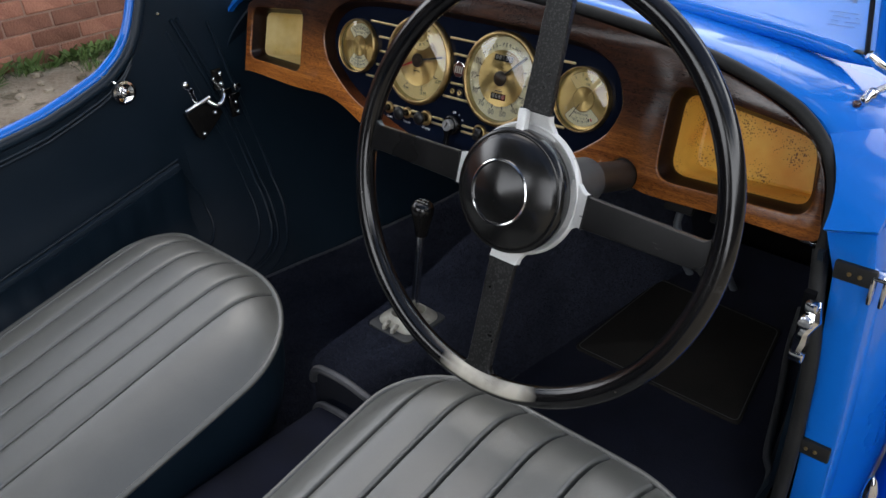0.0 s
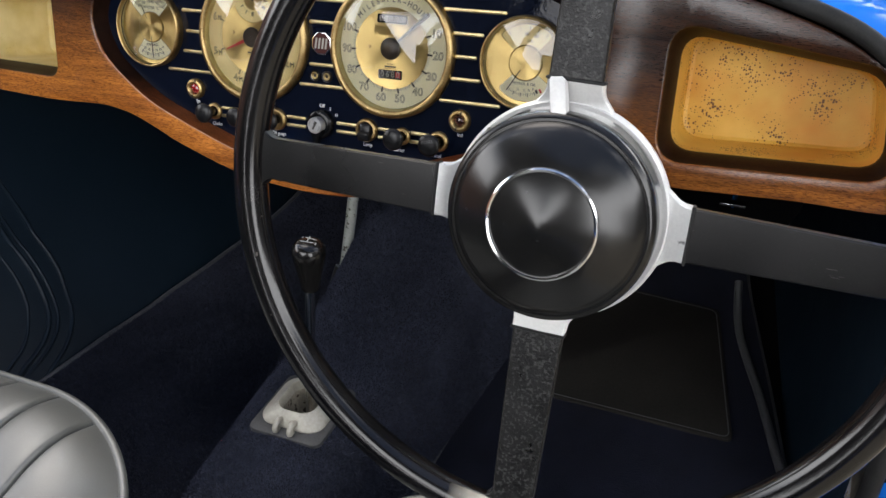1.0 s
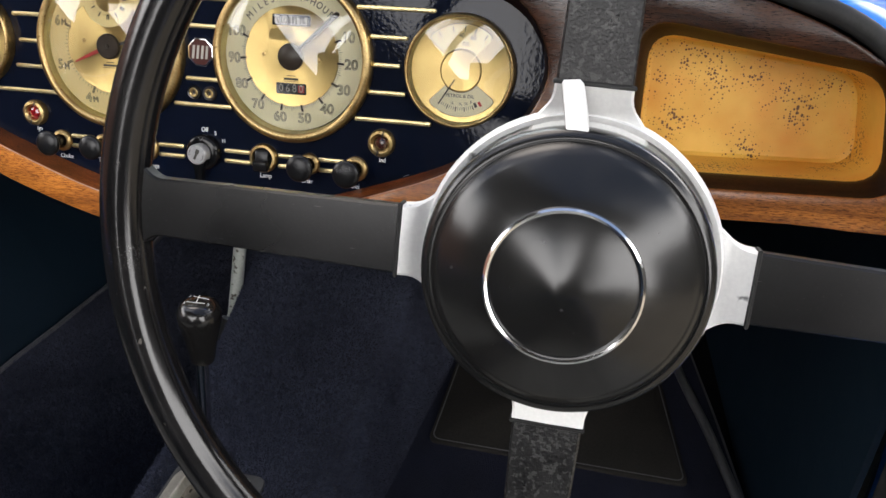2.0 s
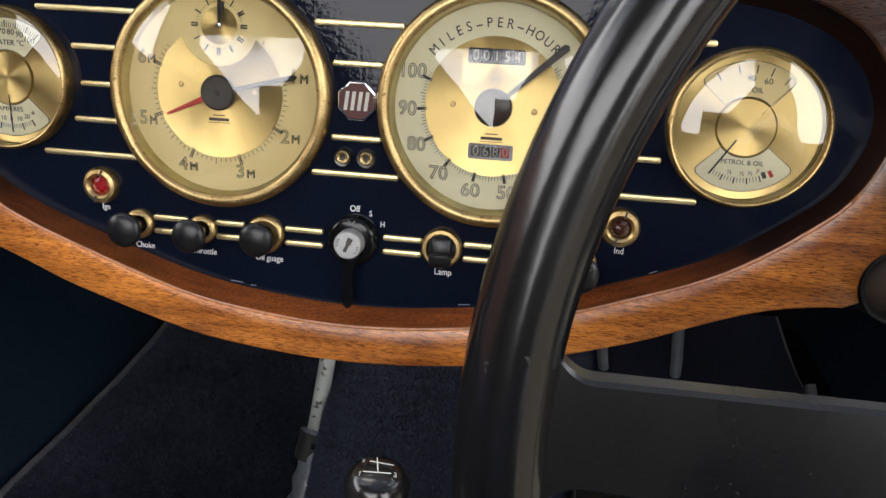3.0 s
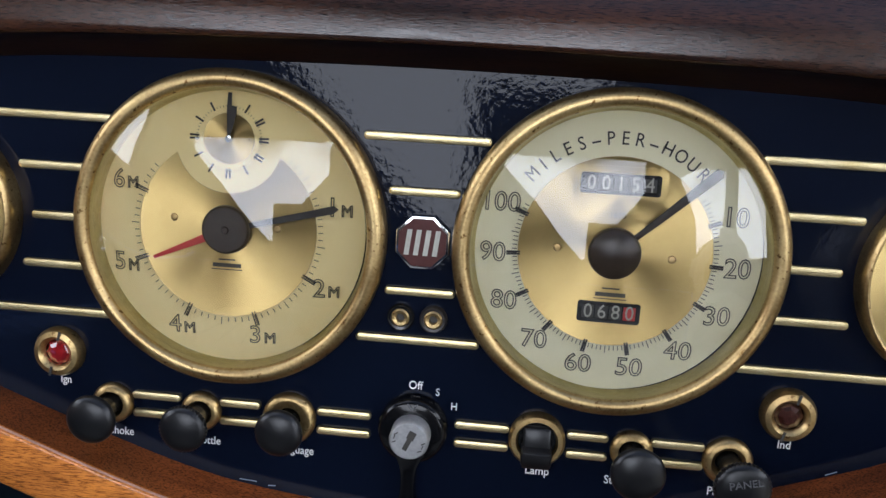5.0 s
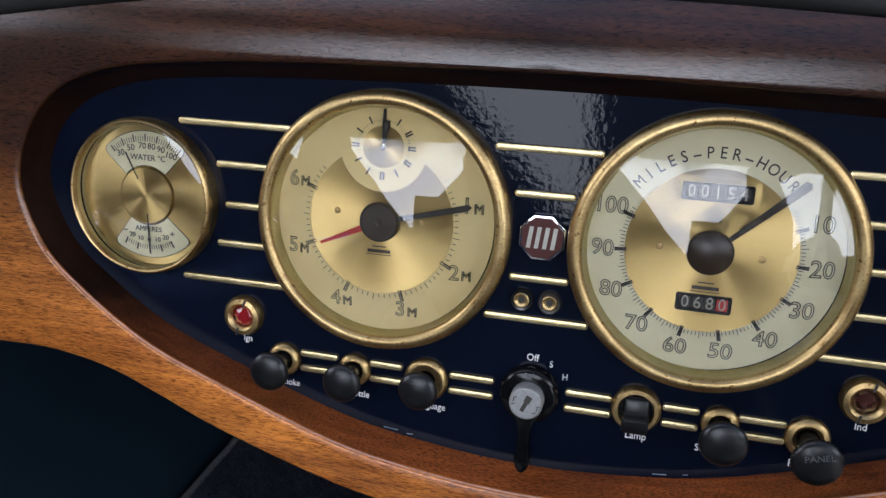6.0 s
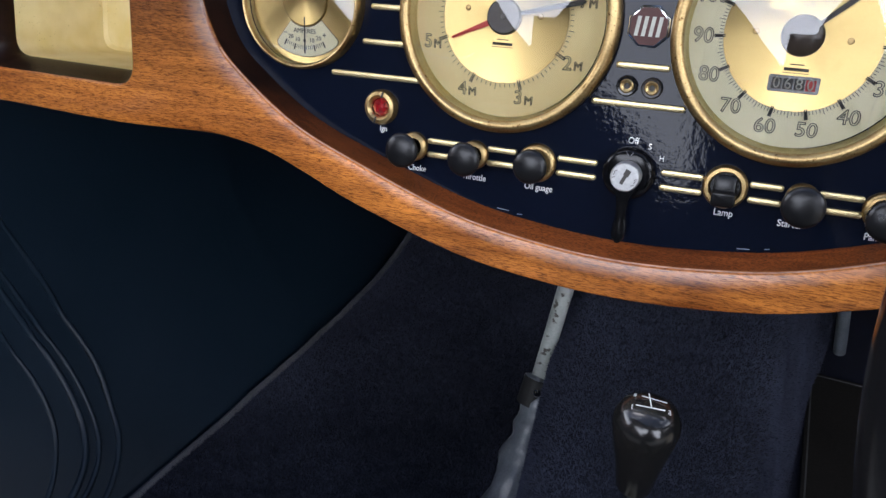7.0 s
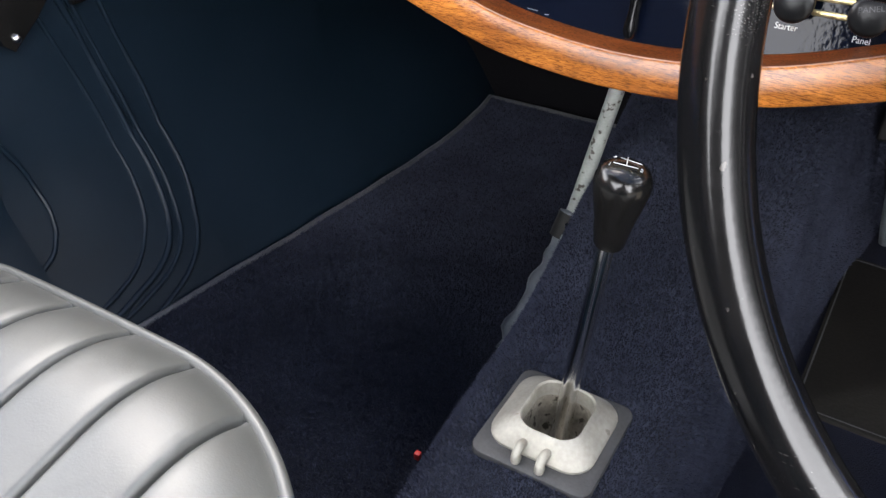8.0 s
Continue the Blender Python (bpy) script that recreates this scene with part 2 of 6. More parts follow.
def liner_material(name, c1, c2, stain, dots, amount):
    """Old paint inside a glovebox: cloudy colour, a broad stain and scattered rust pinpricks."""
    m, n, l, p = node_material(name)
    tc = n.new("ShaderNodeTexCoord")
    cloud, patch, crowd, cells = n.new("ShaderNodeTexNoise"), n.new("ShaderNodeTexNoise"), n.new("ShaderNodeTexNoise"), n.new("ShaderNodeTexVoronoi")
    for node, sc, de in ((cloud, 26, 5), (patch, 11, 4), (crowd, 24, 2)):
        node.inputs["Scale"].default_value, node.inputs["Detail"].default_value = sc, de
    cells.inputs["Scale"].default_value = 430
    for node in (cloud, patch, crowd, cells):
        l.new(tc.outputs["Object"], node.inputs["Vector"])
    ramp = n.new("ShaderNodeValToRGB")
    ramp.color_ramp.elements[0].position, ramp.color_ramp.elements[1].position = 0.3, 0.7
    ramp.color_ramp.elements[0].color, ramp.color_ramp.elements[1].color = (*c1, 1), (*c2, 1)
    l.new(cloud.outputs[0], ramp.inputs[0])
    pr = n.new("ShaderNodeMapRange")
    pr.inputs["From Min"].default_value, pr.inputs["From Max"].default_value, pr.inputs["To Max"].default_value = 0.48, 0.72, 0.75
    l.new(patch.outputs[0], pr.inputs["Value"])
    m1, m2 = n.new("ShaderNodeMix"), n.new("ShaderNodeMix")
    m1.data_type = m2.data_type = "RGBA"
    l.new(pr.outputs[0], m1.inputs["Factor"])
    l.new(ramp.outputs[0], m1.inputs["A"])
    m1.inputs["B"].default_value = (*stain, 1)
    size = n.new("ShaderNodeMapRange")
    size.inputs["From Min"].default_value, size.inputs["From Max"].default_value = 0.40, 0.70
    size.inputs["To Min"].default_value, size.inputs["To Max"].default_value = 0.0, amount
    l.new(crowd.outputs[0], size.inputs["Value"])
    gap = n.new("ShaderNodeMath")
    gap.operation = "SUBTRACT"
    shade, each = n.new("ShaderNodeSeparateColor"), n.new("ShaderNodeMath")
    each.operation = "MULTIPLY"
    l.new(cells.outputs["Color"], shade.inputs[0])
    l.new(shade.outputs[0], each.inputs[0])
    l.new(size.outputs[0], each.inputs[1])
    l.new(each.outputs[0], gap.inputs[0])
    l.new(cells.outputs["Distance"], gap.inputs[1])
    edge = n.new("ShaderNodeMapRange")
    edge.inputs["From Min"].default_value, edge.inputs["From Max"].default_value = -0.04, 0.06
    l.new(gap.outputs[0], edge.inputs["Value"])
    l.new(edge.outputs[0], m2.inputs["Factor"])
    l.new(m1.outputs["Result"], m2.inputs["A"])
    m2.inputs["B"].default_value = (*dots, 1)
    l.new(m2.outputs["Result"], p.inputs["Base Color"])
    p.inputs["Roughness"].default_value = 0.5
    bp = n.new("ShaderNodeBump")
    bp.inputs["Strength"].default_value, bp.inputs["Distance"].default_value = 0.2, 0.0006
    l.new(cloud.outputs[0], bp.inputs["Height"])
    l.new(bp.outputs[0], p.inputs["Normal"])
    return m


M_LINER = liner_material("cream_glovebox_paint", (0.66, 0.52, 0.20), (0.78, 0.66, 0.36), (0.40, 0.26, 0.08), (0.18, 0.11, 0.03), 0.26)
M_LINER_RUST = liner_material("yellow_glovebox_paint_with_rust", (0.60, 0.34, 0.05), (0.72, 0.43, 0.08), (0.60, 0.225, 0.018), (0.12, 0.050, 0.012), 0.70)
M_BLUE = surf("royal_blue_coachwork", (0.004, 0.134, 0.57), (0.006, 0.155, 0.64), 0.28, 0.05, 5, 800, 0.02, 0.0002, coat=0.6, coat_rough=0.04, spec=0.15)
M_RUBBER = surf("black_rubber", (0.012, 0.012, 0.012), (0.022, 0.022, 0.022), 0.55, 0.1, 40, 500, 0.2, 0.0005, spec=0.2)
M_BLACK = surf("black_underdash", (0.002, 0.002, 0.003), (0.005, 0.005, 0.006), 0.85, 0.08, 20, 300, 0.2, 0.001, spec=0.12)
M_RED_LENS = surf("ruby_lens", (0.18, 0.004, 0.006), (0.25, 0.008, 0.01), 0.1, 0.03, 90, 500, 0.0, coat=1.0)
M_DARK_LENS = surf("dark_amber_lens", (0.03, 0.008, 0.006), (0.05, 0.015, 0.01), 0.1, 0.03, 90, 500, 0.0, coat=1.0)
M_BADGE = surf("maroon_badge_enamel", (0.05, 0.013, 0.011), (0.07, 0.020, 0.017), 0.35, 0.04, 60, 500, 0.0, spec=0.2)
M_COLUMN = surf("brown_grey_column_paint", (0.016, 0.013, 0.011), (0.029, 0.024, 0.020), 0.36, 0.1, 30, 400, 0.1, 0.0004)
M_BRAKE = surf("chipped_grey_brake_paint", (0.22, 0.235, 0.22), (0.35, 0.365, 0.34), 0.4, 0.1, 40, 400, 0.15, 0.0005, spots=(0.05, 0.042, 0.034), spot_scale=110, spot_amount=0.41)
M_GAITER = surf("grey_gaiter_leather", (0.075, 0.084, 0.096), (0.15, 0.165, 0.185), 0.33, 0.1, 30, 400, 0.3, 0.0008)
M_BRICK = surf("red_brick", (0.22, 0.088, 0.056), (0.40, 0.180, 0.115), 0.9, 0.06, 9, 90, 0.7, 0.006)
M_MORTAR = surf("pale_mortar", (0.25, 0.15, 0.11), (0.36, 0.23, 0.175), 0.95, 0.04, 14, 120, 0.7, 0.006)
M_GROUND = surf("sandy_earth_and_worn_concrete", (0.24, 0.20, 0.14), (0.50, 0.44, 0.34), 0.95, 0.04, 3, 40, 0.9, 0.02, spots=(0.17, 0.15, 0.10), spot_scale=5, spot_amount=0.42)
M_GRASS = surf("grass_blades", (0.05, 0.10, 0.02), (0.14, 0.22, 0.06), 0.7, 0.1, 4, 40, 0.0)
# black for the unseen walls and canopy that shape the reflections
M_BLOCKER = surf("black_light_blocker", (0.012, 0.011, 0.010), (0.024, 0.022, 0.020), 0.9, 0.05, 3, 40, 0.5, 0.01)
M_PRINT = surf("faded_grey_print", (0.20, 0.24, 0.30), (0.28, 0.32, 0.38), 0.5, 0.05, 30, 300, 0.0)

# the carpet's tufts: the same navy wool, each tuft a little lighter or darker
M_PILE = surf("navy_wool_tufts", (0.0200, 0.0228, 0.0365), (0.058, 0.0650, 0.098), 0.95, 0.03, 9, 120, 0.0, sheen=0.02, spec=0.06)
M_GREASE = surf("greasy_grey_metal", (0.14, 0.128, 0.10), (0.38, 0.345, 0.28), 0.5, 0.2, 60, 300, 0.6, 0.002, metal=0.2, spots=(0.045, 0.036, 0.024), spot_scale=120, spot_amount=0.40)
M_BOSS = surf("dusty_black_bakelite", (0.005, 0.005, 0.005), (0.011, 0.0106, 0.010), 0.22, 0.05, 30, 500, 0.04, 0.0004, spots=(0.05, 0.05, 0.05), spot_scale=260, spot_amount=0.28)
# red-brown wood, blackened higher up as painted shade inside the recess
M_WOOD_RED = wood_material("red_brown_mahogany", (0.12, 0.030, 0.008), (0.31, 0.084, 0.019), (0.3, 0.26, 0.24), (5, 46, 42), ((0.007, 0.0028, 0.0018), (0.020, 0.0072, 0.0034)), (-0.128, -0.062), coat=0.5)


def wear_rim(m):
    """Adds the pale wear at the foot of the wheel's rim, where it is gripped: cracked and rubbed through on the face."""
    n, l, p = m.node_tree.nodes, m.node_tree.links, m.node_tree.nodes["Principled BSDF"]
    before = p.inputs["Base Color"].links[0].from_socket
    tc, xyz, patch = n.new("ShaderNodeTexCoord"), n.new("ShaderNodeSeparateXYZ"), n.new("ShaderNodeTexNoise")
    patch.inputs["Scale"].default_value, patch.inputs["Detail"].default_value = 13, 8
    l.new(tc.outputs["Object"], xyz.inputs[0])
    l.new(tc.outputs["Object"], patch.inputs["Vector"])
    flat, out = n.new("ShaderNodeVectorMath"), n.new("ShaderNodeVectorMath")
    flat.operation, out.operation = "MULTIPLY", "LENGTH"
    flat.inputs[1].default_value = (1, 0, 1)
    l.new(tc.outputs["Object"], flat.inputs[0])
    l.new(flat.outputs[0], out.inputs[0])
    # worn only low down, between the two ends of the grip, on the face and not on the outer edge
    share = None
    for source, first_, last_ in ((xyz.outputs["Z"], -0.190, -0.205), (xyz.outputs["X"], -0.066, -0.014), (xyz.outputs["X"], 0.104, 0.052), (xyz.outputs["Y"], -0.0010, -0.0045), (out.outputs["Value"], 0.2340, 0.2285)):
        fade = n.new("ShaderNodeMapRange")
        fade.inputs["From Min"].default_value, fade.inputs["From Max"].default_value = first_, last_
        l.new(source, fade.inputs["Value"])
        both = n.new("ShaderNodeMath")
        both.operation = "MULTIPLY"
        l.new(fade.outputs[0], both.inputs[0])
        l.new(share or patch.outputs[0], both.inputs[1])
        share = both.outputs[0]
    cut = n.new("ShaderNodeMapRange")
    cut.inputs["From Min"].default_value, cut.inputs["From Max"].default_value, cut.inputs["To Max"].default_value = 0.18, 0.50, 0.9
    l.new(share, cut.inputs["Value"])
    mix = n.new("ShaderNodeMix")
    mix.data_type = "RGBA"
    l.new(cut.outputs[0], mix.inputs["Factor"])
    l.new(before, mix.inputs["A"])
    mix.inputs["B"].default_value = (0.60, 0.56, 0.47, 1)
    l.new(mix.outputs["Result"], p.inputs["Base Color"])


wear_rim(M_RIM)
M_WORN = surf("rubbed_pale_varnish_edge", (0.30, 0.14, 0.08), (0.50, 0.29, 0.21), 0.35, 0.08, 60, 500, 0.1, 0.0003)


def add_scratches(m, turn, colour, amount):
    """Adds sparse thin scratches, all roughly one way, over a material."""
    n, l, p = m.node_tree.nodes, m.node_tree.links, m.node_tree.nodes["Principled BSDF"]
    before = p.inputs["Base Color"].links[0].from_socket
    tc, mp, streak, where = n.new("ShaderNodeTexCoord"), n.new("ShaderNodeMapping"), n.new("ShaderNodeTexNoise"), n.new("ShaderNodeTexNoise")
    mp.inputs["Rotation"].default_value = turn
    mp.inputs["Scale"].default_value = (70, 2200, 2200)
    l.new(tc.outputs["Object"], mp.inputs["Vector"])
    l.new(mp.outputs[0], streak.inputs["Vector"])
    l.new(tc.outputs["Object"], where.inputs["Vector"])
    streak.inputs["Scale"].default_value, streak.inputs["Detail"].default_value = 1.0, 1
    where.inputs["Scale"].default_value, where.inputs["Detail"].default_value = 22, 3
    both, cut, mix = n.new("ShaderNodeMath"), n.new("ShaderNodeMapRange"), n.new("ShaderNodeMix")
    both.operation = "MULTIPLY"
    l.new(streak.outputs[0], both.inputs[0])
    l.new(where.outputs[0], both.inputs[1])
    cut.inputs["From Min"].default_value, cut.inputs["From Max"].default_value = amount, amount + 0.02
    l.new(both.outputs[0], cut.inputs["Value"])
    mix.data_type = "RGBA"
    l.new(cut.outputs[0], mix.inputs["Factor"])
    l.new(before, mix.inputs["A"])
    mix.inputs["B"].default_value = (*colour, 1)
    l.new(mix.outputs["Result"], p.inputs["Base Color"])


M_SPOKE_CRAZED = surf("crazed_black_spoke_enamel", (0.0020, 0.0020, 0.0023), (0.0085, 0.0082, 0.0082), 0.36, 0.25, 60, 700, 0.5, 0.0008, spec=0.36, spots=(0.030, 0.030, 0.029), spot_scale=420, spot_amount=0.46)
add_scratches(M_SPOKE, (0, radians(28), radians(8)), (0.10, 0.097, 0.094), 0.462)
add_scratches(M_RIM, (0, radians(75), radians(20)), (0.10, 0.098, 0.095), 0.452)
add_scratches(M_RIM, (0, radians(20), radians(-15)), (0.10, 0.098, 0.095), 0.458)


def add_creases(m, scale, stretch, strength, depth):
    """Adds soft hide creases and dents under a material's own grain."""
    n, l, p = m.node_tree.nodes, m.node_tree.links, m.node_tree.nodes["Principled BSDF"]
    tc, mp, soft, fold, mixed, b = n.new("ShaderNodeTexCoord"), n.new("ShaderNodeMapping"), n.new("ShaderNodeTexNoise"), n.new("ShaderNodeTexNoise"), n.new("ShaderNodeMath"), n.new("ShaderNodeBump")
    mp.inputs["Scale"].default_value = stretch
    l.new(tc.outputs["Object"], mp.inputs["Vector"])
    for q, sc, de, di in ((soft, scale * 0.3, 2, 0.0), (fold, scale, 5, 0.4)):
        q.inputs["Scale"].default_value, q.inputs["Detail"].default_value, q.inputs["Distortion"].default_value = sc, de, di
        l.new(mp.outputs[0], q.inputs["Vector"])
    mixed.operation = "MULTIPLY_ADD"
    mixed.inputs[1].default_value = 2.2
    l.new(soft.outputs[0], mixed.inputs[0])
    l.new(fold.outputs[0], mixed.inputs[2])
    b.inputs["Strength"].default_value, b.inputs["Distance"].default_value = strength, depth
    l.new(mixed.outputs[0], b.inputs["Height"])
    grain = p.inputs["Normal"].links[0].from_node
    l.new(b.outputs[0], grain.inputs["Normal"])


add_creases(M_LEATHER, 34, (1.0, 0.6, 1.0), 0.22, 0.003)
add_creases(M_TRIM, 9, (1.0, 1.0, 1.0), 0.3, 0.004)


def add_variety(m, low, high):
    """Makes each piece a little lighter or darker than the next."""
    n, l, p = m.node_tree.nodes, m.node_tree.links, m.node_tree.nodes["Principled BSDF"]
    before = p.inputs["Base Color"].links[0].from_socket
    info, level, tint = n.new("ShaderNodeObjectInfo"), n.new("ShaderNodeMapRange"), n.new("ShaderNodeHueSaturation")
    level.inputs["To Min"].default_value, level.inputs["To Max"].default_value = low, high
    l.new(info.outputs["Random"], level.inputs["Value"])
    l.new(level.outputs[0], tint.inputs["Value"])
    l.new(before, tint.inputs["Color"])
    l.new(tint.outputs[0], p.inputs["Base Color"])


add_variety(M_BRICK, 0.62, 1.2)


# ---- mesh helpers ----
SHIFT = {}


def thing(name, m, label, category, group="", kind="", shift=None):
    """A top-level Empty at the pose m. shift: the point, in its parts' coordinates, at which that pose lies."""
    ob = new(name)
    ob.empty_display_size = 0.02
    ob.matrix_world = m @ Matrix.Translation(shift) if shift else m
    if shift:
        SHIFT[name_of(ob)] = Vector(shift)
    return tagged(ob, label, category, group, kind)


def name_of(ob):
    return ob.name


def mesh_of(bm, name, material, smooth=40):
    bmesh.ops.remove_doubles(bm, verts=bm.verts, dist=1e-6)
    bmesh.ops.recalc_face_normals(bm, faces=bm.faces)
    me = bpy.data.meshes.new(name)
    if smooth:
        for f in bm.faces:
            f.smooth = True
        for e in bm.edges:
            if len(e.link_faces) == 2 and e.calc_face_angle(0) > radians(smooth):
                e.smooth = False
    bm.to_mesh(me)
    bm.free()
    me.materials.append(material)
    return me


def part(name, bm, material, parent, label="", smooth=40, kind=""):
    """Links a bmesh as one mesh object under a thing or a part."""
    top = parent
    while top.parent:
        top = top.parent
    off = SHIFT.get(name_of(top))
    if off:
        bmesh.ops.translate(bm, verts=bm.verts, vec=-off)
    ob = new(name, mesh_of(bm, name, material, smooth))
    ob.parent = parent
    return tagged(ob, label, kind=kind)


def fuse(*bms):
    """Joins bmeshes into the first."""
    out = bmesh.new()
    for b in bms:
        me = bpy.data.meshes.new("t")
        b.to_mesh(me)
        b.free()
        out.from_mesh(me)
        bpy.data.meshes.remove(me)
    return out


def moved(bm, m):
    bmesh.ops.transform(bm, matrix=m, verts=bm.verts)
    return bm


def lathe(profile, seg=48, centre=(0, 0)):
    """Turns (radius, y) round the y axis through (x, z) = centre."""
    bm = bmesh.new()
    rings = []
    for r, y in profile:
        if r < 1e-6:
            rings.append([bm.verts.new((centre[0], y, centre[1]))])
        else:
            rings.append([bm.verts.new((centre[0] + r * math.cos(a), y, centre[1] + r * math.sin(a)))
                          for a in (2 * math.pi * k / seg for k in range(seg))])
    for a, b in zip(rings, rings[1:]):
        for k in range(seg):
            q = [a[k % len(a)], a[(k + 1) % len(a)], b[(k + 1) % len(b)], b[k % len(b)]]
            q = list(dict.fromkeys(q))
            if len(q) > 2:
                bm.faces.new(q)
    return bm


def spline(pts, n=8, closed=False):
    """A Catmull-Rom curve through points of any dimension."""
    p = [np.array(q, float) for q in pts]
    out, count = [], len(p)
    for i in range(count if closed else count - 1):
        if closed:
            a, b, c, d = (p[(i + k) % count] for k in (-1, 0, 1, 2))
        else:
            a, b, c, d = p[max(i - 1, 0)], p[i], p[i + 1], p[min(i + 2, count - 1)]
        for k in range(n):
            u = k / n
            out.append(0.5 * (2 * b + (c - a) * u + (2 * a - 5 * b + 4 * c - d) * u * u + (3 * b - a - 3 * c + d) * u ** 3))
    if not closed:
        out.append(p[-1])
    return out


def sweep(pts, radius, seg=10, closed=False, flat=1.0, up=(0, 0, 1)):
    """A tube along points; radius may be a number or one for each point; flat squeezes it along the second axis."""
    bm = bmesh.new()
    pts = [Vector(p) for p in pts]
    n = len(pts)
    rs = [radius] * n if isinstance(radius, (int, float)) else list(radius)
    rings, ref = [], Vector(up)
    for i, p in enumerate(pts):
        a = pts[i - 1] if i or closed else pts[0]
        b = pts[(i + 1) % n] if i < n - 1 or closed else pts[-1]
        t = (b - a).normalized()
        side = t.cross(ref)
        if side.length < 1e-5:
            side = t.cross(Vector((1, 0, 0.1)))
        side.normalize()
        ref = side.cross(t).normalized()
        rings.append([bm.verts.new(p + rs[i] * (side * math.cos(w) + flat * ref * math.sin(w)))
                      for w in (2 * math.pi * k / seg for k in range(seg))])
    for i in range(n if closed else n - 1):
        a, b = rings[i], rings[(i + 1) % n]
        for k in range(seg):
            bm.faces.new((a[k], a[(k + 1) % seg], b[(k + 1) % seg], b[k]))
    if not closed:
        bm.faces.new(rings[0])
        bm.faces.new(rings[-1])
    return bm


def box(x0, x1, y0, y1, z0, z1, bevel=0.0, segments=2):
    bm = bmesh.new()
    bmesh.ops.create_cube(bm, size=1)
    bmesh.ops.transform(bm, matrix=Matrix.Translation(((x0 + x1) / 2, (y0 + y1) / 2, (z0 + z1) / 2)) @ Matrix.Diagonal((x1 - x0, y1 - y0, z1 - z0, 1)), verts=bm.verts)
    if bevel:
        bmesh.ops.bevel(bm, geom=bm.edges[:], offset=bevel, segments=segments, affect="EDGES", profile=0.5)
    return bm


def prism(outline, y0, y1, bevel=0.0, holes=(), segments=2):
    """Extrudes a closed outline of (x, z), with holes, from y0 (front) to y1."""
    bm = bmesh.new()
    for loop in (outline, *holes):
        vs = [bm.verts.new((x, y0, z)) for x, z in loop]
        for a, b in zip(vs, vs[1:] + vs[:1]):
            bm.edges.new((a, b))
    bmesh.ops.triangle_fill(bm, use_beauty=True, use_dissolve=False, edges=bm.edges[:])
    if bevel:
        rim = [e for e in bm.edges if e.is_boundary]
    ret = bmesh.ops.extrude_face_region(bm, geom=bm.faces[:])
    bmesh.ops.translate(bm, vec=(0, y1 - y0, 0), verts=[v for v in ret["geom"] if isinstance(v, bmesh.types.BMVert)])
    if bevel:
        front = [e for e in bm.edges if all(abs(v.co.y - y0) < 1e-6 for v in e.verts) and e.calc_face_angle(0) > 1]
        bmesh.ops.bevel(bm, geom=front, offset=bevel, segments=segments, affect="EDGES", profile=0.5)
    return bm


def surface(rows, closed=False):
    """A skin over rows of points."""
    bm = bmesh.new()
    vs = [[bm.verts.new(p) for p in r] for r in rows]
    for a, b in zip(vs, vs[1:]):
        for k in range(len(a) if closed else len(a) - 1):
            j = (k + 1) % len(a)
            bm.faces.new((a[k], a[j], b[j], b[k]))
    return bm


def shell(rows, depth):
    """A skin with thickness, along its normals."""
    bm = surface(rows)
    bmesh.ops.recalc_face_normals(bm, faces=bm.faces)
    bmesh.ops.solidify(bm, geom=bm.faces[:], thickness=depth)
    return bm


def rounded(x0, x1, z0, z1, r, n=6):
    """A rounded rectangle as a loop of (x, z)."""
    out = []
    for cx, cz, a0 in ((x1 - r, z1 - r, 0), (x0 + r, z1 - r, 90), (x0 + r, z0 + r, 180), (x1 - r, z0 + r, 270)):
        out += [(cx + r * math.cos(radians(a0 + 90 * k / n)), cz + r * math.sin(radians(a0 + 90 * k / n))) for k in range(n + 1)]
    return out


def soft_quad(corners, r, n=6):
    """A closed loop of (x, z) through four corners with rounded turns of radius about r."""
    out, c = [], [np.array(q, float) for q in corners]
    for i in range(4):
        a, b, d = c[i - 1], c[i], c[(i + 1) % 4]
        u, v = (a - b) / np.linalg.norm(a - b), (d - b) / np.linalg.norm(d - b)
        p, q = b + u * r, b + v * r
        out += [tuple((1 - t) ** 2 * p + 2 * t * (1 - t) * b + t * t * q) for t in (k / n for k in range(n + 1))]
    return out


def disc_points(r, n=48, cx=0.0, cz=0.0, a0=0.0, a1=360.0):
    return [(cx + r * math.cos(radians(a0 + (a1 - a0) * k / n)), cz + r * math.sin(radians(a0 + (a1 - a0) * k / n))) for k in range(n if a1 - a0 == 360 else n + 1)]


def lettering(text, size, x=0.0, z=0.0, y=0.0, turn=0.0, outline=0.0, thick=0.00015, lean=0.0, squeeze=1.0):
    """Raised lettering on a plane that faces -y, centred on (x, z)."""
    c = bpy.data.curves.new("t", "FONT")
    c.body, c.size, c.align_x, c.align_y, c.resolution_u, c.shear = text, size, "CENTER", "CENTER", 3, lean
    if outline:
        c.fill_mode, c.bevel_depth, c.bevel_resolution = "NONE", outline, 0
    else:
        c.extrude = thick
    ob = bpy.data.objects.new("t", c)
    scene.collection.objects.link(ob)
    me = bpy.data.meshes.new_from_object(ob.evaluated_get(bpy.context.evaluated_depsgraph_get()))
    bm = bmesh.new()
    bm.from_mesh(me)
    bpy.data.objects.remove(ob)
    bpy.data.curves.remove(c)
    bpy.data.meshes.remove(me)
    return moved(bm, Matrix.Translation((x, y, z)) @ pose(0, 0, 0, 0, -turn, 0) @ pose(0, 0, 0, 90, 0, 0) @ Matrix.Diagonal((squeeze, 1, 1, 1)))


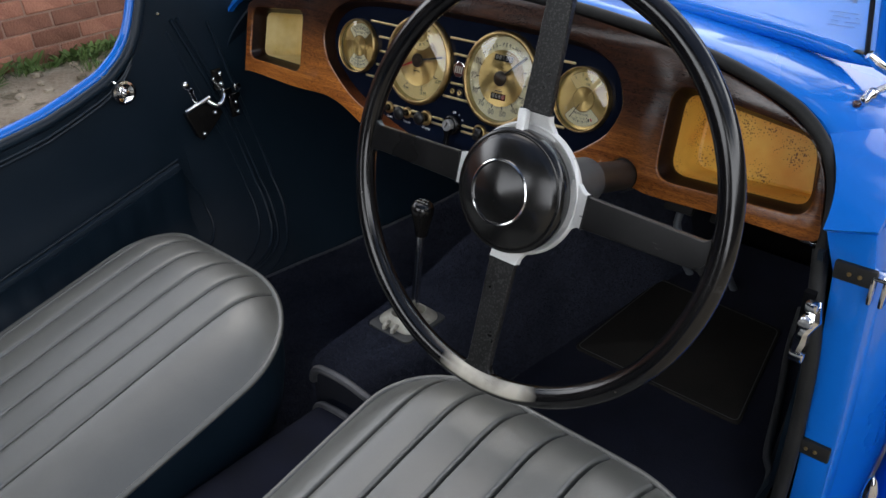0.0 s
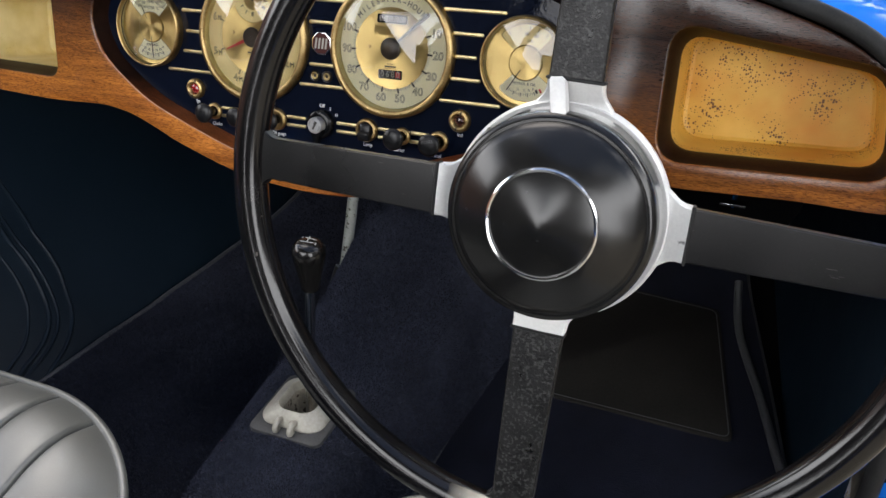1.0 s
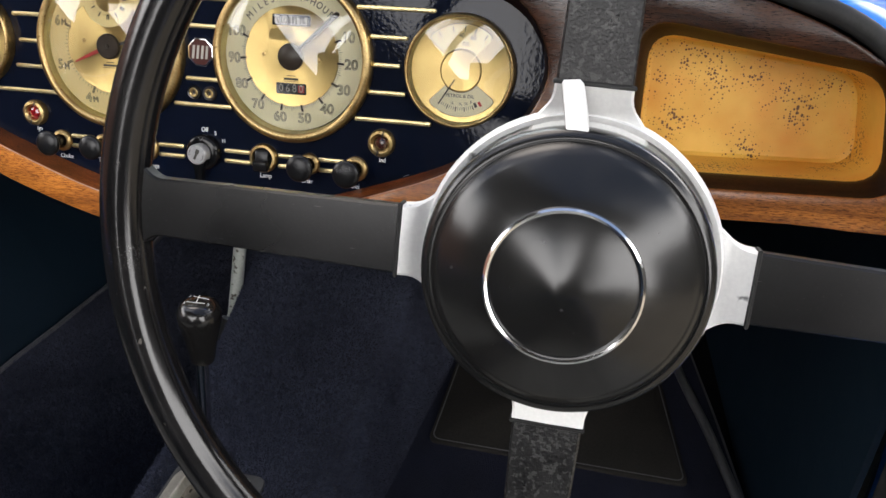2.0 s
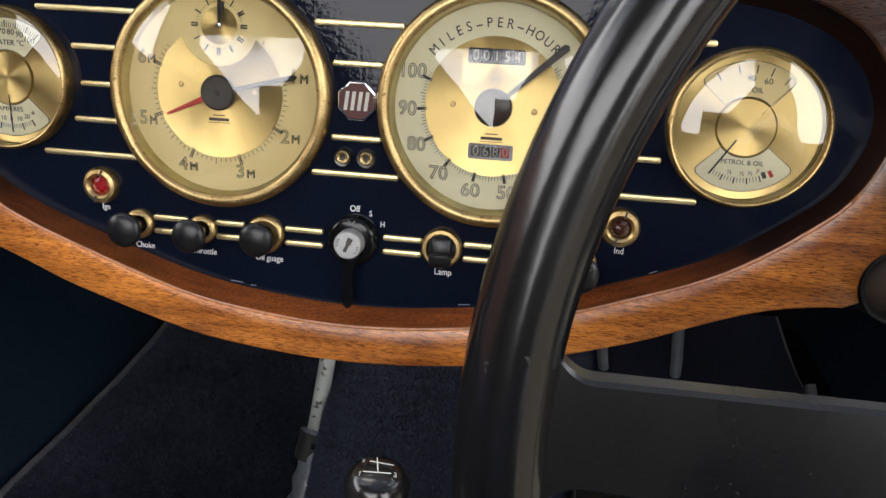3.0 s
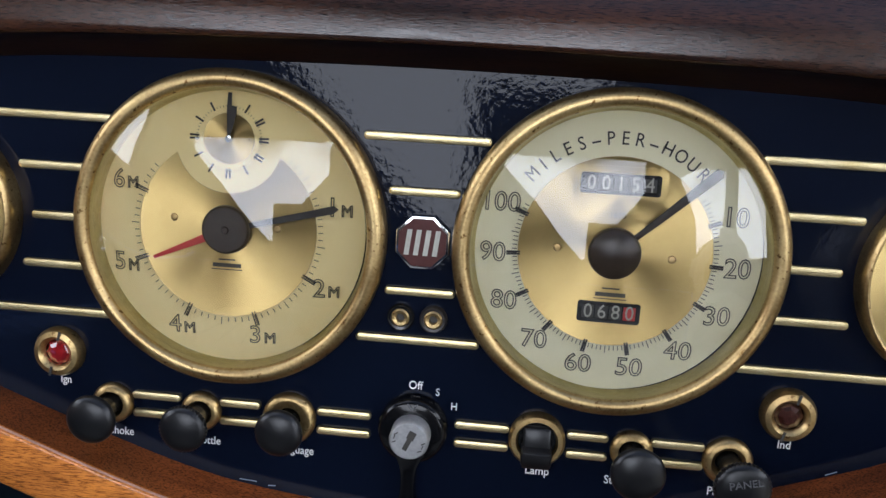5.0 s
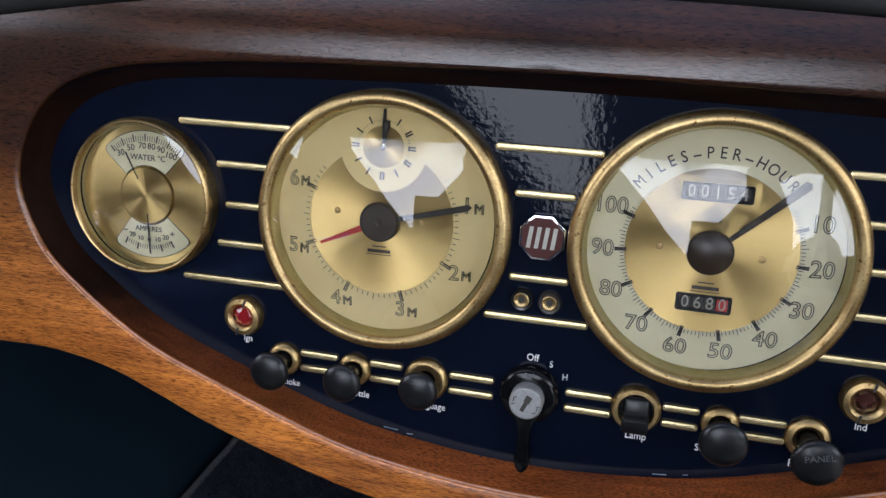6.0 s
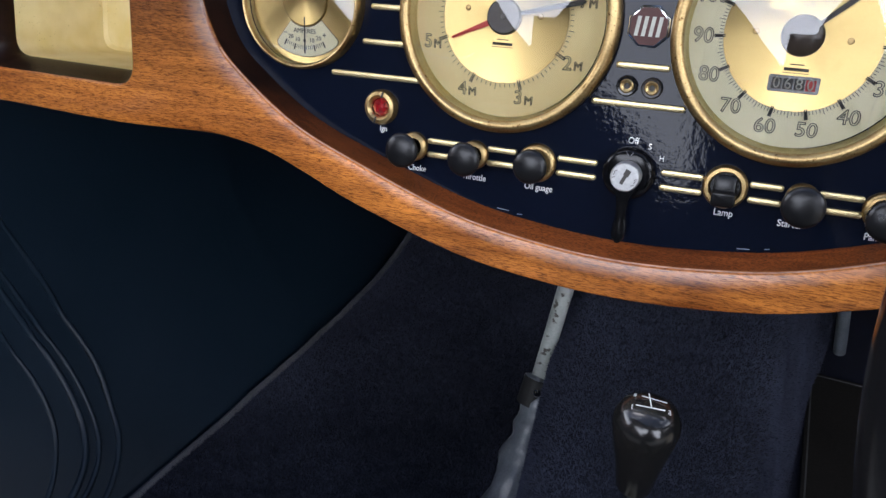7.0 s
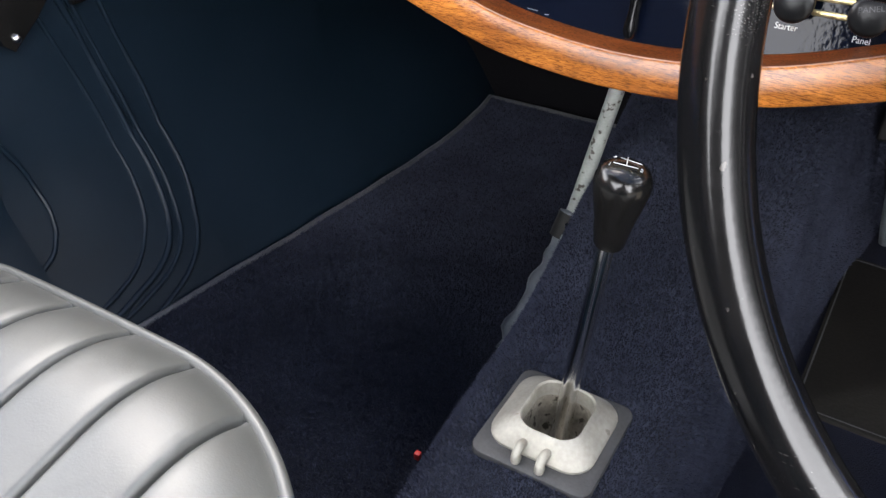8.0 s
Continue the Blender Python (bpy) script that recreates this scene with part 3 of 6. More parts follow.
def bar(x0, z0, x1, z1, width, y, depth=0.0002):
    """A thin straight mark on a dial from one (x, z) to another."""
    a, b = np.array((x0, z0)), np.array((x1, z1))
    u = (b - a) / np.linalg.norm(b - a)
    v = np.array((-u[1], u[0])) * width / 2
    bm = bmesh.new()
    front = [bm.verts.new((q[0], y - depth, q[1])) for q in (a + v, a - v, b - v, b + v)]
    back = [bm.verts.new((q[0], y, q[1])) for q in (a + v, a - v, b - v, b + v)]
    bm.faces.new(front)
    for k in range(4):
        bm.faces.new((front[k], back[k], back[(k + 1) % 4], front[(k + 1) % 4]))
    return bm


def polar(r, a):
    return r * math.cos(radians(a)), r * math.sin(radians(a))


def tick(a, r0, r1, width, y):
    return bar(*polar(r0, a), *polar(r1, a), width, y)


CAR = pose(0, 0, 0.95)


def pile(name, rows, count, parent, label, tall=0.0024, seed=1, gap=None):
    """Short wool tufts scattered over a skin of rows of points: one mesh of small leaning blades."""
    r = np.random.default_rng(seed)
    g = np.array([[tuple(p) for p in row] for row in rows], float)
    a, b, c, d = g[:-1, :-1].reshape(-1, 3), g[:-1, 1:].reshape(-1, 3), g[1:, :-1].reshape(-1, 3), g[1:, 1:].reshape(-1, 3)
    normal = np.cross(b - a, c - a)
    area = np.linalg.norm(normal, axis=1)
    normal /= np.maximum(area, 1e-12)[:, None]
    cell = r.choice(len(a), count, p=area / area.sum())
    u, v = r.random((count, 1)), r.random((count, 1))
    foot = (a[cell] * (1 - u) + b[cell] * u) * (1 - v) + (c[cell] * (1 - u) + d[cell] * u) * v
    if gap:
        keep = ~((foot[:, 0] > gap[0]) & (foot[:, 0] < gap[1]) & (foot[:, 1] > gap[2]) & (foot[:, 1] < gap[3]))
        foot, cell = foot[keep], cell[keep]
        count = len(foot)
    n = normal[cell]
    n = np.where(n[:, 2:3] < 0, -n, n) if abs(n[:, 2]).mean() > 0.05 else n
    lean = r.normal(0, 0.35, (count, 3))
    across = np.cross(n, r.normal(0, 1, (count, 3)))
    across /= np.maximum(np.linalg.norm(across, axis=1), 1e-9)[:, None]
    tip = foot + (n + lean) * tall * r.uniform(0.7, 1.2, (count, 1))
    verts = np.stack([foot - across * 0.0006, foot + across * 0.0006, tip], 1).reshape(-1, 3)
    off = SHIFT.get(name_of(parent))
    if off:
        verts = verts - np.array(off)
    me = bpy.data.meshes.new(name)
    me.from_pydata(verts.tolist(), [], np.arange(count * 3).reshape(-1, 3).tolist())
    me.materials.append(M_PILE)
    ob = new(name, me)
    ob.parent = parent
    return tagged(ob, label, kind="stuff")


def slab(rows, vec):
    """A skin thickened by a straight shift along vec."""
    bm = surface(rows)
    ret = bmesh.ops.extrude_face_region(bm, geom=bm.faces[:])
    bmesh.ops.translate(bm, vec=vec, verts=[v for v in ret["geom"] if isinstance(v, bmesh.types.BMVert)])
    return bm

# ---- ground and wall ----
GROUND = -0.95  # below the dials' centre

ground_bm = bmesh.new()
GN = 90
ticks = [math.copysign(abs(u) ** 2.6, u) * 60 for u in np.linspace(-1, 1, GN)]
gv = [[ground_bm.verts.new((x - 2, y, 0.02 * noise.noise((x * 1.3, y * 1.3, 3)) + 0.008 * noise.noise((x * 6, y * 6, 9)))) for x in ticks] for y in ticks]
for i in range(GN - 1):
    for j in range(GN - 1):
        ground_bm.faces.new((gv[i][j], gv[i][j + 1], gv[i + 1][j + 1], gv[i + 1][j]))
tagged(new("ground", mesh_of(ground_bm, "ground", M_GROUND)), "sandy earth with patches of worn concrete", "ground", kind="structure")

# ---- car body ----
body = thing("car_body", CAR, "royal blue open tourer body with black trim edge", "car body", shift=(0, 0.3, GROUND))


def arch(w, top, low, shoulder, y, n=28):
    """Half-loop of the body's cross-section at y, from the left sill over the top to the right sill."""
    pts = []
    for k in range(-n, n + 1):
        u = k / n
        a = abs(u)
        if a > 0.7:
            x, z = w, shoulder - (a - 0.7) / 0.3 * (shoulder - low)
        else:
            ang = (1 - a / 0.7) * math.pi / 2
            x, z = w * math.cos(ang) ** 0.5, shoulder + (top - shoulder) * math.sin(ang) ** 0.9
        pts.append((math.copysign(x, u), y, z))
    return pts


# the scuttle's rolled rear edge follows the dashboard's outline, then swells out and forward into the bonnet
DASH_ARC = [(0.0, 0.126), (0.16, 0.120), (0.285, 0.107), (0.37, 0.093), (0.445, 0.075), (0.511, 0.051), (0.552, 0.019), (0.574, -0.019), (0.583, -0.066), (0.586, -0.10)]


def rear_loop(side_out, top_out, ahead, low=-0.72, n=28):
    """The dashboard's outline, moved out by side_out at the flanks and top_out at the crown, and forward by ahead."""
    c, s_ = math.cos(radians(15)), math.sin(radians(15))
    curve_ = [Vector((p[0], -0.010 * c + p[1] * s_, 0.010 * s_ + p[1] * c)) for p in spline(DASH_ARC, 6)]
    half = []
    for k in range(n + 1):
        a = k / n
        f = min(a / 0.7, 1.0) * (len(curve_) - 1)
        q = curve_[int(f)].lerp(curve_[min(int(f) + 1, len(curve_) - 1)], f - int(f))
        w = min(1.0, max(0.0, (a / 0.7 - 0.25) / 0.6))
        w = w * w * (3 - 2 * w)
        p = Vector((q.x + side_out * w, q.y + ahead, q.z + top_out * (1 - w) + side_out * 0.35 * w * (1 - w)))
        if a > 0.7:
            p.z += (a - 0.7) / 0.3 * (low - p.z)
            p.y += (a - 0.7) / 0.3 * 0.02
            p.x += min(1.0, (a - 0.7) / 0.05) * max(0.0, 0.636 - p.x)
        half.append((p.x, p.y, p.z, w))
    return [(-x - 0.052 * w * (x < 0.636), y, z) for x, y, z, w in half[:0:-1]] + [q[:3] for q in half]


rows = [rear_loop(0.004, 0.000, 0.002), rear_loop(0.012, 0.005, 0.002), rear_loop(0.026, 0.008, 0.010), rear_loop(0.044, 0.007, 0.030), rear_loop(0.062, 0.000, 0.075), rear_loop(0.074, -0.008, 0.14)]
for y, w, top, low, sh in ((0.30, 0.664, 0.096, -0.72, -0.06), (0.55, 0.62, 0.084, -0.70, -0.06), (0.9, 0.45, 0.07, -0.68, -0.10), (1.7, 0.33, 0.07, -0.6, -0.10)):
    rows.append(arch(w, top, low, sh, y))
part("scuttle_and_bonnet", shell(rows, 0.012), M_BLUE, body, "glossy royal blue curved scuttle and bonnet")

# door pillars: the shut faces beside the door openings
for side in (1,):
    outline = [(0.590, -0.052), (0.641, -0.040), (0.650, -0.09), (0.656, -0.30), (0.655, -0.60), (0.618, -0.60), (0.617, -0.34), (0.606, -0.10)]
    pb = prism([(side * x, z) for x, z in outline], -0.072, -0.03, 0.004)
    part("door_pillar", pb, M_BLUE, body, "royal blue door pillar shut face")
    foot = []
    for v in np.linspace(0, 1, 9):
        row = []
        for u in np.linspace(0, 1, 8):
            top_, mid_, low_ = Vector((0.553 + 0.044 * u, -0.001 + 0.032 * u, 0.024 + 0.006 * u)), Vector((0.592 + 0.058 * u, -0.044 + 0.014 * u, -0.002 + 0.012 * u)), Vector((0.590 + 0.053 * u, -0.0745, -0.050 + 0.013 * u))
            row.append(top_.lerp(mid_, v).lerp(mid_.lerp(low_, v), v))
        foot.append([(side * p.x, p.y, p.z) for p in row])
    part("scuttle_foot", shell(foot, 0.006), M_BLUE, body, "royal blue swelling foot of the scuttle over the pillar", smooth=60)
    roll = [(0.583, -0.046, -0.090), (0.590, -0.060, -0.115), (0.598, -0.075, -0.15), (0.607, -0.078, -0.22), (0.609, -0.078, -0.36), (0.603, -0.078, -0.52)]
    part("door_seal", sweep([(side * x, y, z) for x, y, z in spline(roll, 6)], 0.0095, 14), M_RUBBER, body, "black furflex door seal")

# front wings
for side in (1, -1):
    rows = []
    for y, xo, top in ((-0.05, 0.86, -0.66), (0.12, 0.88, -0.56), (0.35, 0.90, -0.42), (0.65, 0.90, -0.26), (1.0, 0.90, -0.16), (1.5, 0.88, -0.12), (2.0, 0.86, -0.28)):
        xi = max(0.42, min(0.665, 0.95 - y * 0.45))
        rows.append([(side * (xi + (xo - xi) * u), y, top + 0.02 - 0.14 * abs(u * 2 - 0.9) ** 2.2) for u in np.linspace(0, 1, 12)])
    part("front_wing", shell(rows, 0.006), M_BLUE, body, "sweeping royal blue front wing")
    part("running_board", box(*sorted((side * 0.52, side * 0.74)), -1.4, 0.2, -0.70, -0.67, 0.006), M_RUBBER, body)

# rear tub walls that close the cockpit behind the seats
tub = []
for z in np.linspace(-0.62, -0.12, 8):
    tub.append([(x, y, z) for x, y in spline([(-0.655, -0.62), (-0.655, -0.9), (-0.62, -1.35), (-0.3, -1.55), (0.3, -1.55), (0.62, -1.35), (0.655, -1.0), (0.655, -0.95)], 4)])
part("rear_lining", shell([[(x * 0.95, y * 0.96, z) for x, y, z in r] for r in tub], 0.01), M_TRIM, body, "dark rear cockpit lining")
part("rear_body_side", shell(tub, 0.03), M_BLUE, body, "royal blue rear body side")
for side in (1, -1):
    part("sill", box(*sorted((side * 0.60, side * 0.65)), -1.0, -0.06, -0.62, -0.545, 0.008), M_BLUE, body, "royal blue door sill")

# body hinges and chrome fittings beside the driver's door
for z in (-0.09, -0.345):
    part("door_buffer", box(0.608, 0.652, -0.079, -0.071, z - 0.011, z + 0.011, 0.002), M_RUBBER, body, "black leather check buffer with screws")
    for x in (0.625, 0.636):
        part("screw", lathe([(0, -0.0815), (0.002, -0.081), (0.0026, -0.079)], 10, (x, z)), M_BRASS, body)
part("door_hinge", fuse(box(0.648, 0.690, -0.080, -0.060, -0.089, -0.083, 0.0025), box(0.647, 0.652, -0.080, -0.068, -0.120, -0.086, 0.002), box(0.659, 0.664, -0.080, -0.068, -0.120, -0.086, 0.002)), M_CHROME, body, "chrome door hinge")
part("door_hinge", sweep([(0.703, -0.075, -0.345), (0.7035, -0.075, -0.352), (0.704, -0.075, -0.365), (0.705, -0.075, -0.42)], [0.001, 0.005, 0.008, 0.009], 14), M_CHROME, body, "pointed chrome hinge end")

striker = thing("door_latch", CAR, "chrome door latch on the driver's pillar", "door latch", group="door latches", shift=(0.60, -0.08, -0.165))
part("latch_plate", box(0.585, 0.598, -0.085, -0.074, -0.20, -0.125, 0.002), M_BLACK, striker)
part("striker", sweep([(0.602, -0.09, -0.13), (0.606, -0.10, -0.148), (0.600, -0.105, -0.162), (0.597, -0.10, -0.178), (0.593, -0.095, -0.195)], [0.006, 0.009, 0.007, 0.009, 0.008], 8), M_CHROME, striker)
part("roller", lathe([(0, -0.112), (0.007, -0.111), (0.009, -0.108), (0.009, -0.096), (0.007, -0.092)], 14, (0.600, -0.150)), M_CHROME, striker)
part("keeper", box(0.586, 0.604, -0.100, -0.088, -0.212, -0.198, 0.003), M_CHROME, striker)
part("keeper_lug", box(0.594, 0.608, -0.104, -0.092, -0.140, -0.126, 0.003), M_CHROME, striker)

# ---- windscreen ----
screen = thing("windscreen", CAR, "blue framed windscreen with a paper sticker", "windscreen", shift=(0, 0.13, 0.12))
bottom = [(x, 0.125 + 0.03 * (1 - (x / 0.56) ** 2), 0.074 + 0.036 * (1 - abs(x / 0.56) ** 2.2)) for x in np.linspace(-0.56, 0.56, 25)]
top_line = [(x * 0.97, y - 0.10, 0.52 + 0.015 * (1 - (x / 0.56) ** 2)) for x, y, z in bottom]
ring = bottom + top_line[::-1]
part("screen_frame", sweep(ring, 0.0115, 12, True, 0.8, (0, 1, 0)), M_BLUE, screen, "royal blue painted screen frame")
inner = [Vector(p) * 0.962 + Vector((0, 0.005, 0.0125)) for p in ring]
part("screen_seal", sweep(inner, 0.003, 8, True, 1.0, (0, 1, 0)), M_RUBBER, screen, "black rubber glazing seal")
pane = surface([[Vector(b).lerp(Vector(t), u) for b, t in zip(bottom, top_line)] for u in (0.02, 0.35, 0.7, 0.98)])
bmesh.ops.solidify(pane, geom=pane.faces[:], thickness=0.004)
glass_ob = part("pane", pane, M_SCREEN, screen, "flat glass with a pale reflection in its colour")
glass_ob.visible_shadow = False
for k, (x0, x1, z) in enumerate(((0.474, 0.512, 0.1345), (0.478, 0.500, 0.1290), (0.504, 0.514, 0.1290), (0.476, 0.488, 0.1235), (0.492, 0.512, 0.1235), (0.472, 0.506, 0.1180), (0.490, 0.497, 0.150), (0.498, 0.505, 0.148))):
    yb = 0.1210 - (z - 0.118) * 0.21
    x0, x1, z = x0 + 0.016, x1 + 0.014, z - 0.005
    part("printed_mark", box(x0, x1, yb - 0.0008, yb - 0.0002, z, z + (0.0009 if z < 0.14 else 0.004)), M_PRINT, screen, "faded grey print on the glass")
clip = thing("screen_clamp", CAR, "chrome windscreen clamp with a small amber lens", "clamp", shift=(0.60, 0.15, 0.03))
part("bracket", sweep([(0.545, 0.112, 0.088), (0.556, 0.118, 0.078), (0.572, 0.128, 0.066), (0.60, 0.15, 0.058)], [0.006, 0.008, 0.007, 0.005], 10), M_CHROME, clip)
part("knuckle", lathe([(0, 0.050), (0.004, 0.051), (0.006, 0.054), (0.005, 0.066), (0.007, 0.072), (0.007, 0.084), (0.004, 0.090)], 16, (0.565, 0.053)), M_CHROME, clip)
part("arm", sweep([(0.565, 0.085, 0.053), (0.575, 0.10, 0.058), (0.590, 0.125, 0.062)], [0.004, 0.005, 0.004], 8), M_CHROME, clip)
part("lens", lathe([(0, 0.044), (0.003, 0.045), (0.005, 0.049)], 14, (0.560, 0.049)), M_DARK_LENS, clip, "small dark amber lens")

# ---- cockpit shell ----
FLOOR = -0.525
cockpit = thing("cockpit_floor", CAR, "dark floor pan and footwell of the cockpit", "floor", kind="structure", shift=(0, -0.2, FLOOR - 0.02))
part("floor_pan", box(-0.62, 0.62, -1.5, 0.66, FLOOR - 0.03, FLOOR - 0.012), M_BLACK, cockpit)
part("bulkhead", box(-0.60, 0.60, 0.62, 0.64, FLOOR - 0.02, 0.09), M_BLACK, cockpit)
part("scuttle_lining", shell([[(x * 0.968, y + sl * max(z + 0.05, 0) + 0.012, z - 0.016) for x, _, z in arch(w, top, -0.545, sh, 0)] for y, w, top, sh, sl in ((-0.04, 0.640, 0.119, -0.085, 0.5), (0.0, 0.647, 0.120, -0.082, 0.4), (0.06, 0.655, 0.112, -0.07, 0.18), (0.16, 0.662, 0.095, -0.05, 0), (0.30, 0.655, 0.086, -0.05, 0), (0.6, 0.60, 0.078, -0.06, 0))], 0.004), M_TRIM, cockpit)

def carpet_edge(y):
    """The carpet's outer edge on the passenger side."""
    return float(np.interp(y, [-1.0, -0.2, -0.03, 0.09, 0.2, 0.3, 0.4, 0.5, 0.6], [-0.490, -0.486, -0.466, -0.449, -0.434, -0.421, -0.416, -0.418, -0.432]))


carpet = thing("carpet_passenger", CAR, "navy blue carpet with grey bound edge on the passenger floor", "carpet", shift=(-0.3, 0.1, FLOOR))
rows = [[(x, y, FLOOR + 0.004 * noise.noise((x * 9, y * 9, 0)) + max(0, y - 0.54) ** 1.4 * 0.5) for x in np.linspace(carpet_edge(y) - 0.002, 0.0, 14)] for y in np.linspace(-1.0, 0.57, 36)]
edge = [r[0] for r in rows] + rows[-1][1:]
part("carpet_sheet", shell(rows, 0.012), M_BACKING, carpet)
pile("wool_pile", [[(x, y, z + 0.0125) for x, y, z in r[:]] for r in rows[14:]], 300000, carpet, "dense navy wool pile", seed=2)
part("bound_edge", sweep([(x + 0.004, y, z + 0.009) for x, y, z in edge], 0.0065, 8), M_BIND, carpet, "grey leathercloth edge binding")

carpet2 = thing("carpet_driver", CAR, "navy blue carpet with a sewn heel mat on the driver's floor", "carpet", shift=(0.35, 0.1, FLOOR))
rows = [[(x, y, FLOOR + 0.004 * noise.noise((x * 9, y * 9, 5)) + max(0, y - 0.45) ** 1.4 * 0.9) for x in np.linspace(0.06, 0.565 - 0.10 * max(0, (y + 0.02)) / 0.5, 14)] for y in np.linspace(-1.0, 0.56, 36)]
part("carpet_sheet", shell(rows, 0.012), M_CARPET, carpet2)
part("bound_edge", sweep([(r[-1][0], r[-1][1], r[-1][2] + 0.004) for r in rows], 0.0065, 8), M_BIND, carpet2, "grey leathercloth edge binding")
heel = [(0.170, 0.092), (0.484, 0.088), (0.434, 0.37), (0.176, 0.39)]
hm = moved(prism(soft_quad(heel, 0.012), 0.0, 0.008, 0.001), pose(0, 0, 0, 0, 0, 0))
hm = moved(hm, Matrix(((1, 0, 0, 0), (0, 0, 1, 0), (0, -1, 0, FLOOR + 0.0160), (0, 0, 0, 1))))
heel_mat = part("heel_mat", hm, M_MAT, carpet2, "brown-black rubber heel mat with stitched border")
loop = [(x, z, FLOOR + 0.0150) for x, z in soft_quad([(0.174, 0.097), (0.479, 0.093), (0.430, 0.365), (0.180, 0.385)], 0.012)]
part("stitched_border", sweep(loop, 0.0014, 6, True), M_BIND, heel_mat)
part("bound_edge", sweep(spline([(0.126, -0.25, FLOOR + 0.010), (0.134, -0.05, FLOOR + 0.010), (0.140, 0.06, FLOOR + 0.010), (0.158, 0.22, FLOOR + 0.010), (0.176, 0.42, FLOOR + 0.012)], 6), 0.0055, 8), M_PIPING, carpet2, "dark bound edge along the tunnel foot")

# transmission tunnel
tunnel = thing("transmission_tunnel", CAR, "carpeted transmission tunnel with a bound rear edge", "tunnel", shift=(0.03, 0, FLOOR))


def tunnel_row(y, cx, w, top, flare, r=0.035, n=6):
    """Cross-section: flared sides, rounded shoulders, slightly crowned top."""
    pts = [(cx - w - flare, y, FLOOR)]
    pts += [(cx - w - flare * (0.5 - 0.5 * k / 3), y, FLOOR + (top - r - FLOOR) * (0.35 + 0.65 * k / 3)) for k in range(4)]
    pts += [(cx - w + r - r * math.cos(radians(90 * k / n)), y, top - r + r * math.sin(radians(90 * k / n))) for k in range(1, n + 1)]
    mid = [(cx + (w - r) * u, y, top + 0.004 * (1 - u * u)) for u in (-0.5, 0, 0.5)]
    right = [(2 * cx - x, yy, z) for x, yy, z in pts[::-1]]
    return pts + mid + right


secs = [(-0.332, 0.045, 0.078, -0.385, 0.012), (-0.322, 0.045, 0.088, -0.372, 0.012), (-0.28, 0.04, 0.088, -0.368, 0.014), (-0.17, 0.03, 0.086, -0.366, 0.016), (-0.05, 0.03, 0.090, -0.358, 0.02),
        (0.1, 0.025, 0.100, -0.335, 0.03), (0.3, 0.02, 0.115, -0.29, 0.04), (0.45, 0.02, 0.13, -0.25, 0.05), (0.62, 0.02, 0.15, -0.21, 0.06)]
rows = [tunnel_row(*[float(v) for v in q[:1]], *q[1:]) for q in spline(secs, 4)]
tb = surface(rows)
tb.faces.new([v for v in tb.verts if abs(v.co.y + 0.332) < 1e-6])
for co, no in (((0.003, 0, 0), (1, 0, 0)), ((0.054, 0, 0), (1, 0, 0)), ((0, -0.203, 0), (0, 1, 0)), ((0, -0.148, 0), (0, 1, 0))):
    bmesh.ops.bisect_plane(tb, geom=tb.verts[:] + tb.edges[:] + tb.faces[:], plane_co=co, plane_no=no)
well_faces = [f for f in tb.faces if 0.003 < f.calc_center_median().x < 0.054 and -0.203 < f.calc_center_median().y < -0.148 and f.calc_center_median().z > -0.40]
bmesh.ops.delete(tb, geom=well_faces, context="FACES")
pile("wool_pile", [r for r in rows if r[0][1] < 0.5], 420000, tunnel, "dense navy wool pile", seed=3, gap=(-0.017, 0.073, -0.227, -0.134))
part("tunnel_carpet", tb, M_BACKING, tunnel, "navy blue pile carpet")
edge = [(x, -0.334, z + 0.001) for x, y, z in rows[0][4:-4]]
part("bound_edge", sweep(edge, 0.007, 8), M_BIND, tunnel, "grey leathercloth binding")
low = [tunnel_row(y, 0.06, 0.075, -0.435, 0.02) for y in np.linspace(-1.3, -0.332, 10)]
part("rear_tunnel_carpet", surface(low), M_CARPET, tunnel, "navy blue pile carpet")
part("bound_edge", sweep([(x, -0.352, z + 0.001) for x, y, z in low[-1][4:-4]], 0.006, 8), M_BIND, tunnel, "grey leathercloth binding")

# ---- side trim ----
def side_x(y, z):
    """The left inner side: upright above, sloping in to the carpet below."""
    k, j = max(0.0, (y + 0.2) / 0.8), max(0.0, (y - 0.03) / 0.8)
    return float(np.interp(-z, [-0.1, 0.25, 0.36, 0.45, 0.53], [-0.612 + 0.03 * j, -0.610 + 0.03 * j, -0.590 + 0.04 * j, -0.545 + 0.06 * k, carpet_edge(y)]))


def door_profile(y):
    """Height of the cut-away door top at y."""
    ys = [-1.2, -0.9, -0.60, -0.495, -0.392, -0.286, -0.245, -0.221, -0.205, -0.191, -0.178, -0.10]
    zs = [0.0, -0.10, -0.116, -0.106, -0.088, -0.051, -0.022, 0.005, 0.034, 0.069, 0.10, 0.10]
    return float(np.interp(y, ys, zs))


door = thing("door_passenger", CAR, "closed cut-away passenger door with dark trim and pocket", "door", shift=(-0.61, -0.4, -0.55))
ys = np.concatenate([np.linspace(-1.0, -0.3, 14), np.linspace(-0.28, -0.16, 14)])


def door_front(z):
    """The door's curved front shut line."""
    return float(np.interp(z, [-0.60, -0.56, -0.51, -0.43, -0.30, -0.20, 0.0, 0.10], [-0.14, -0.085, -0.01, 0.0, -0.035, -0.07, -0.15, -0.17]))


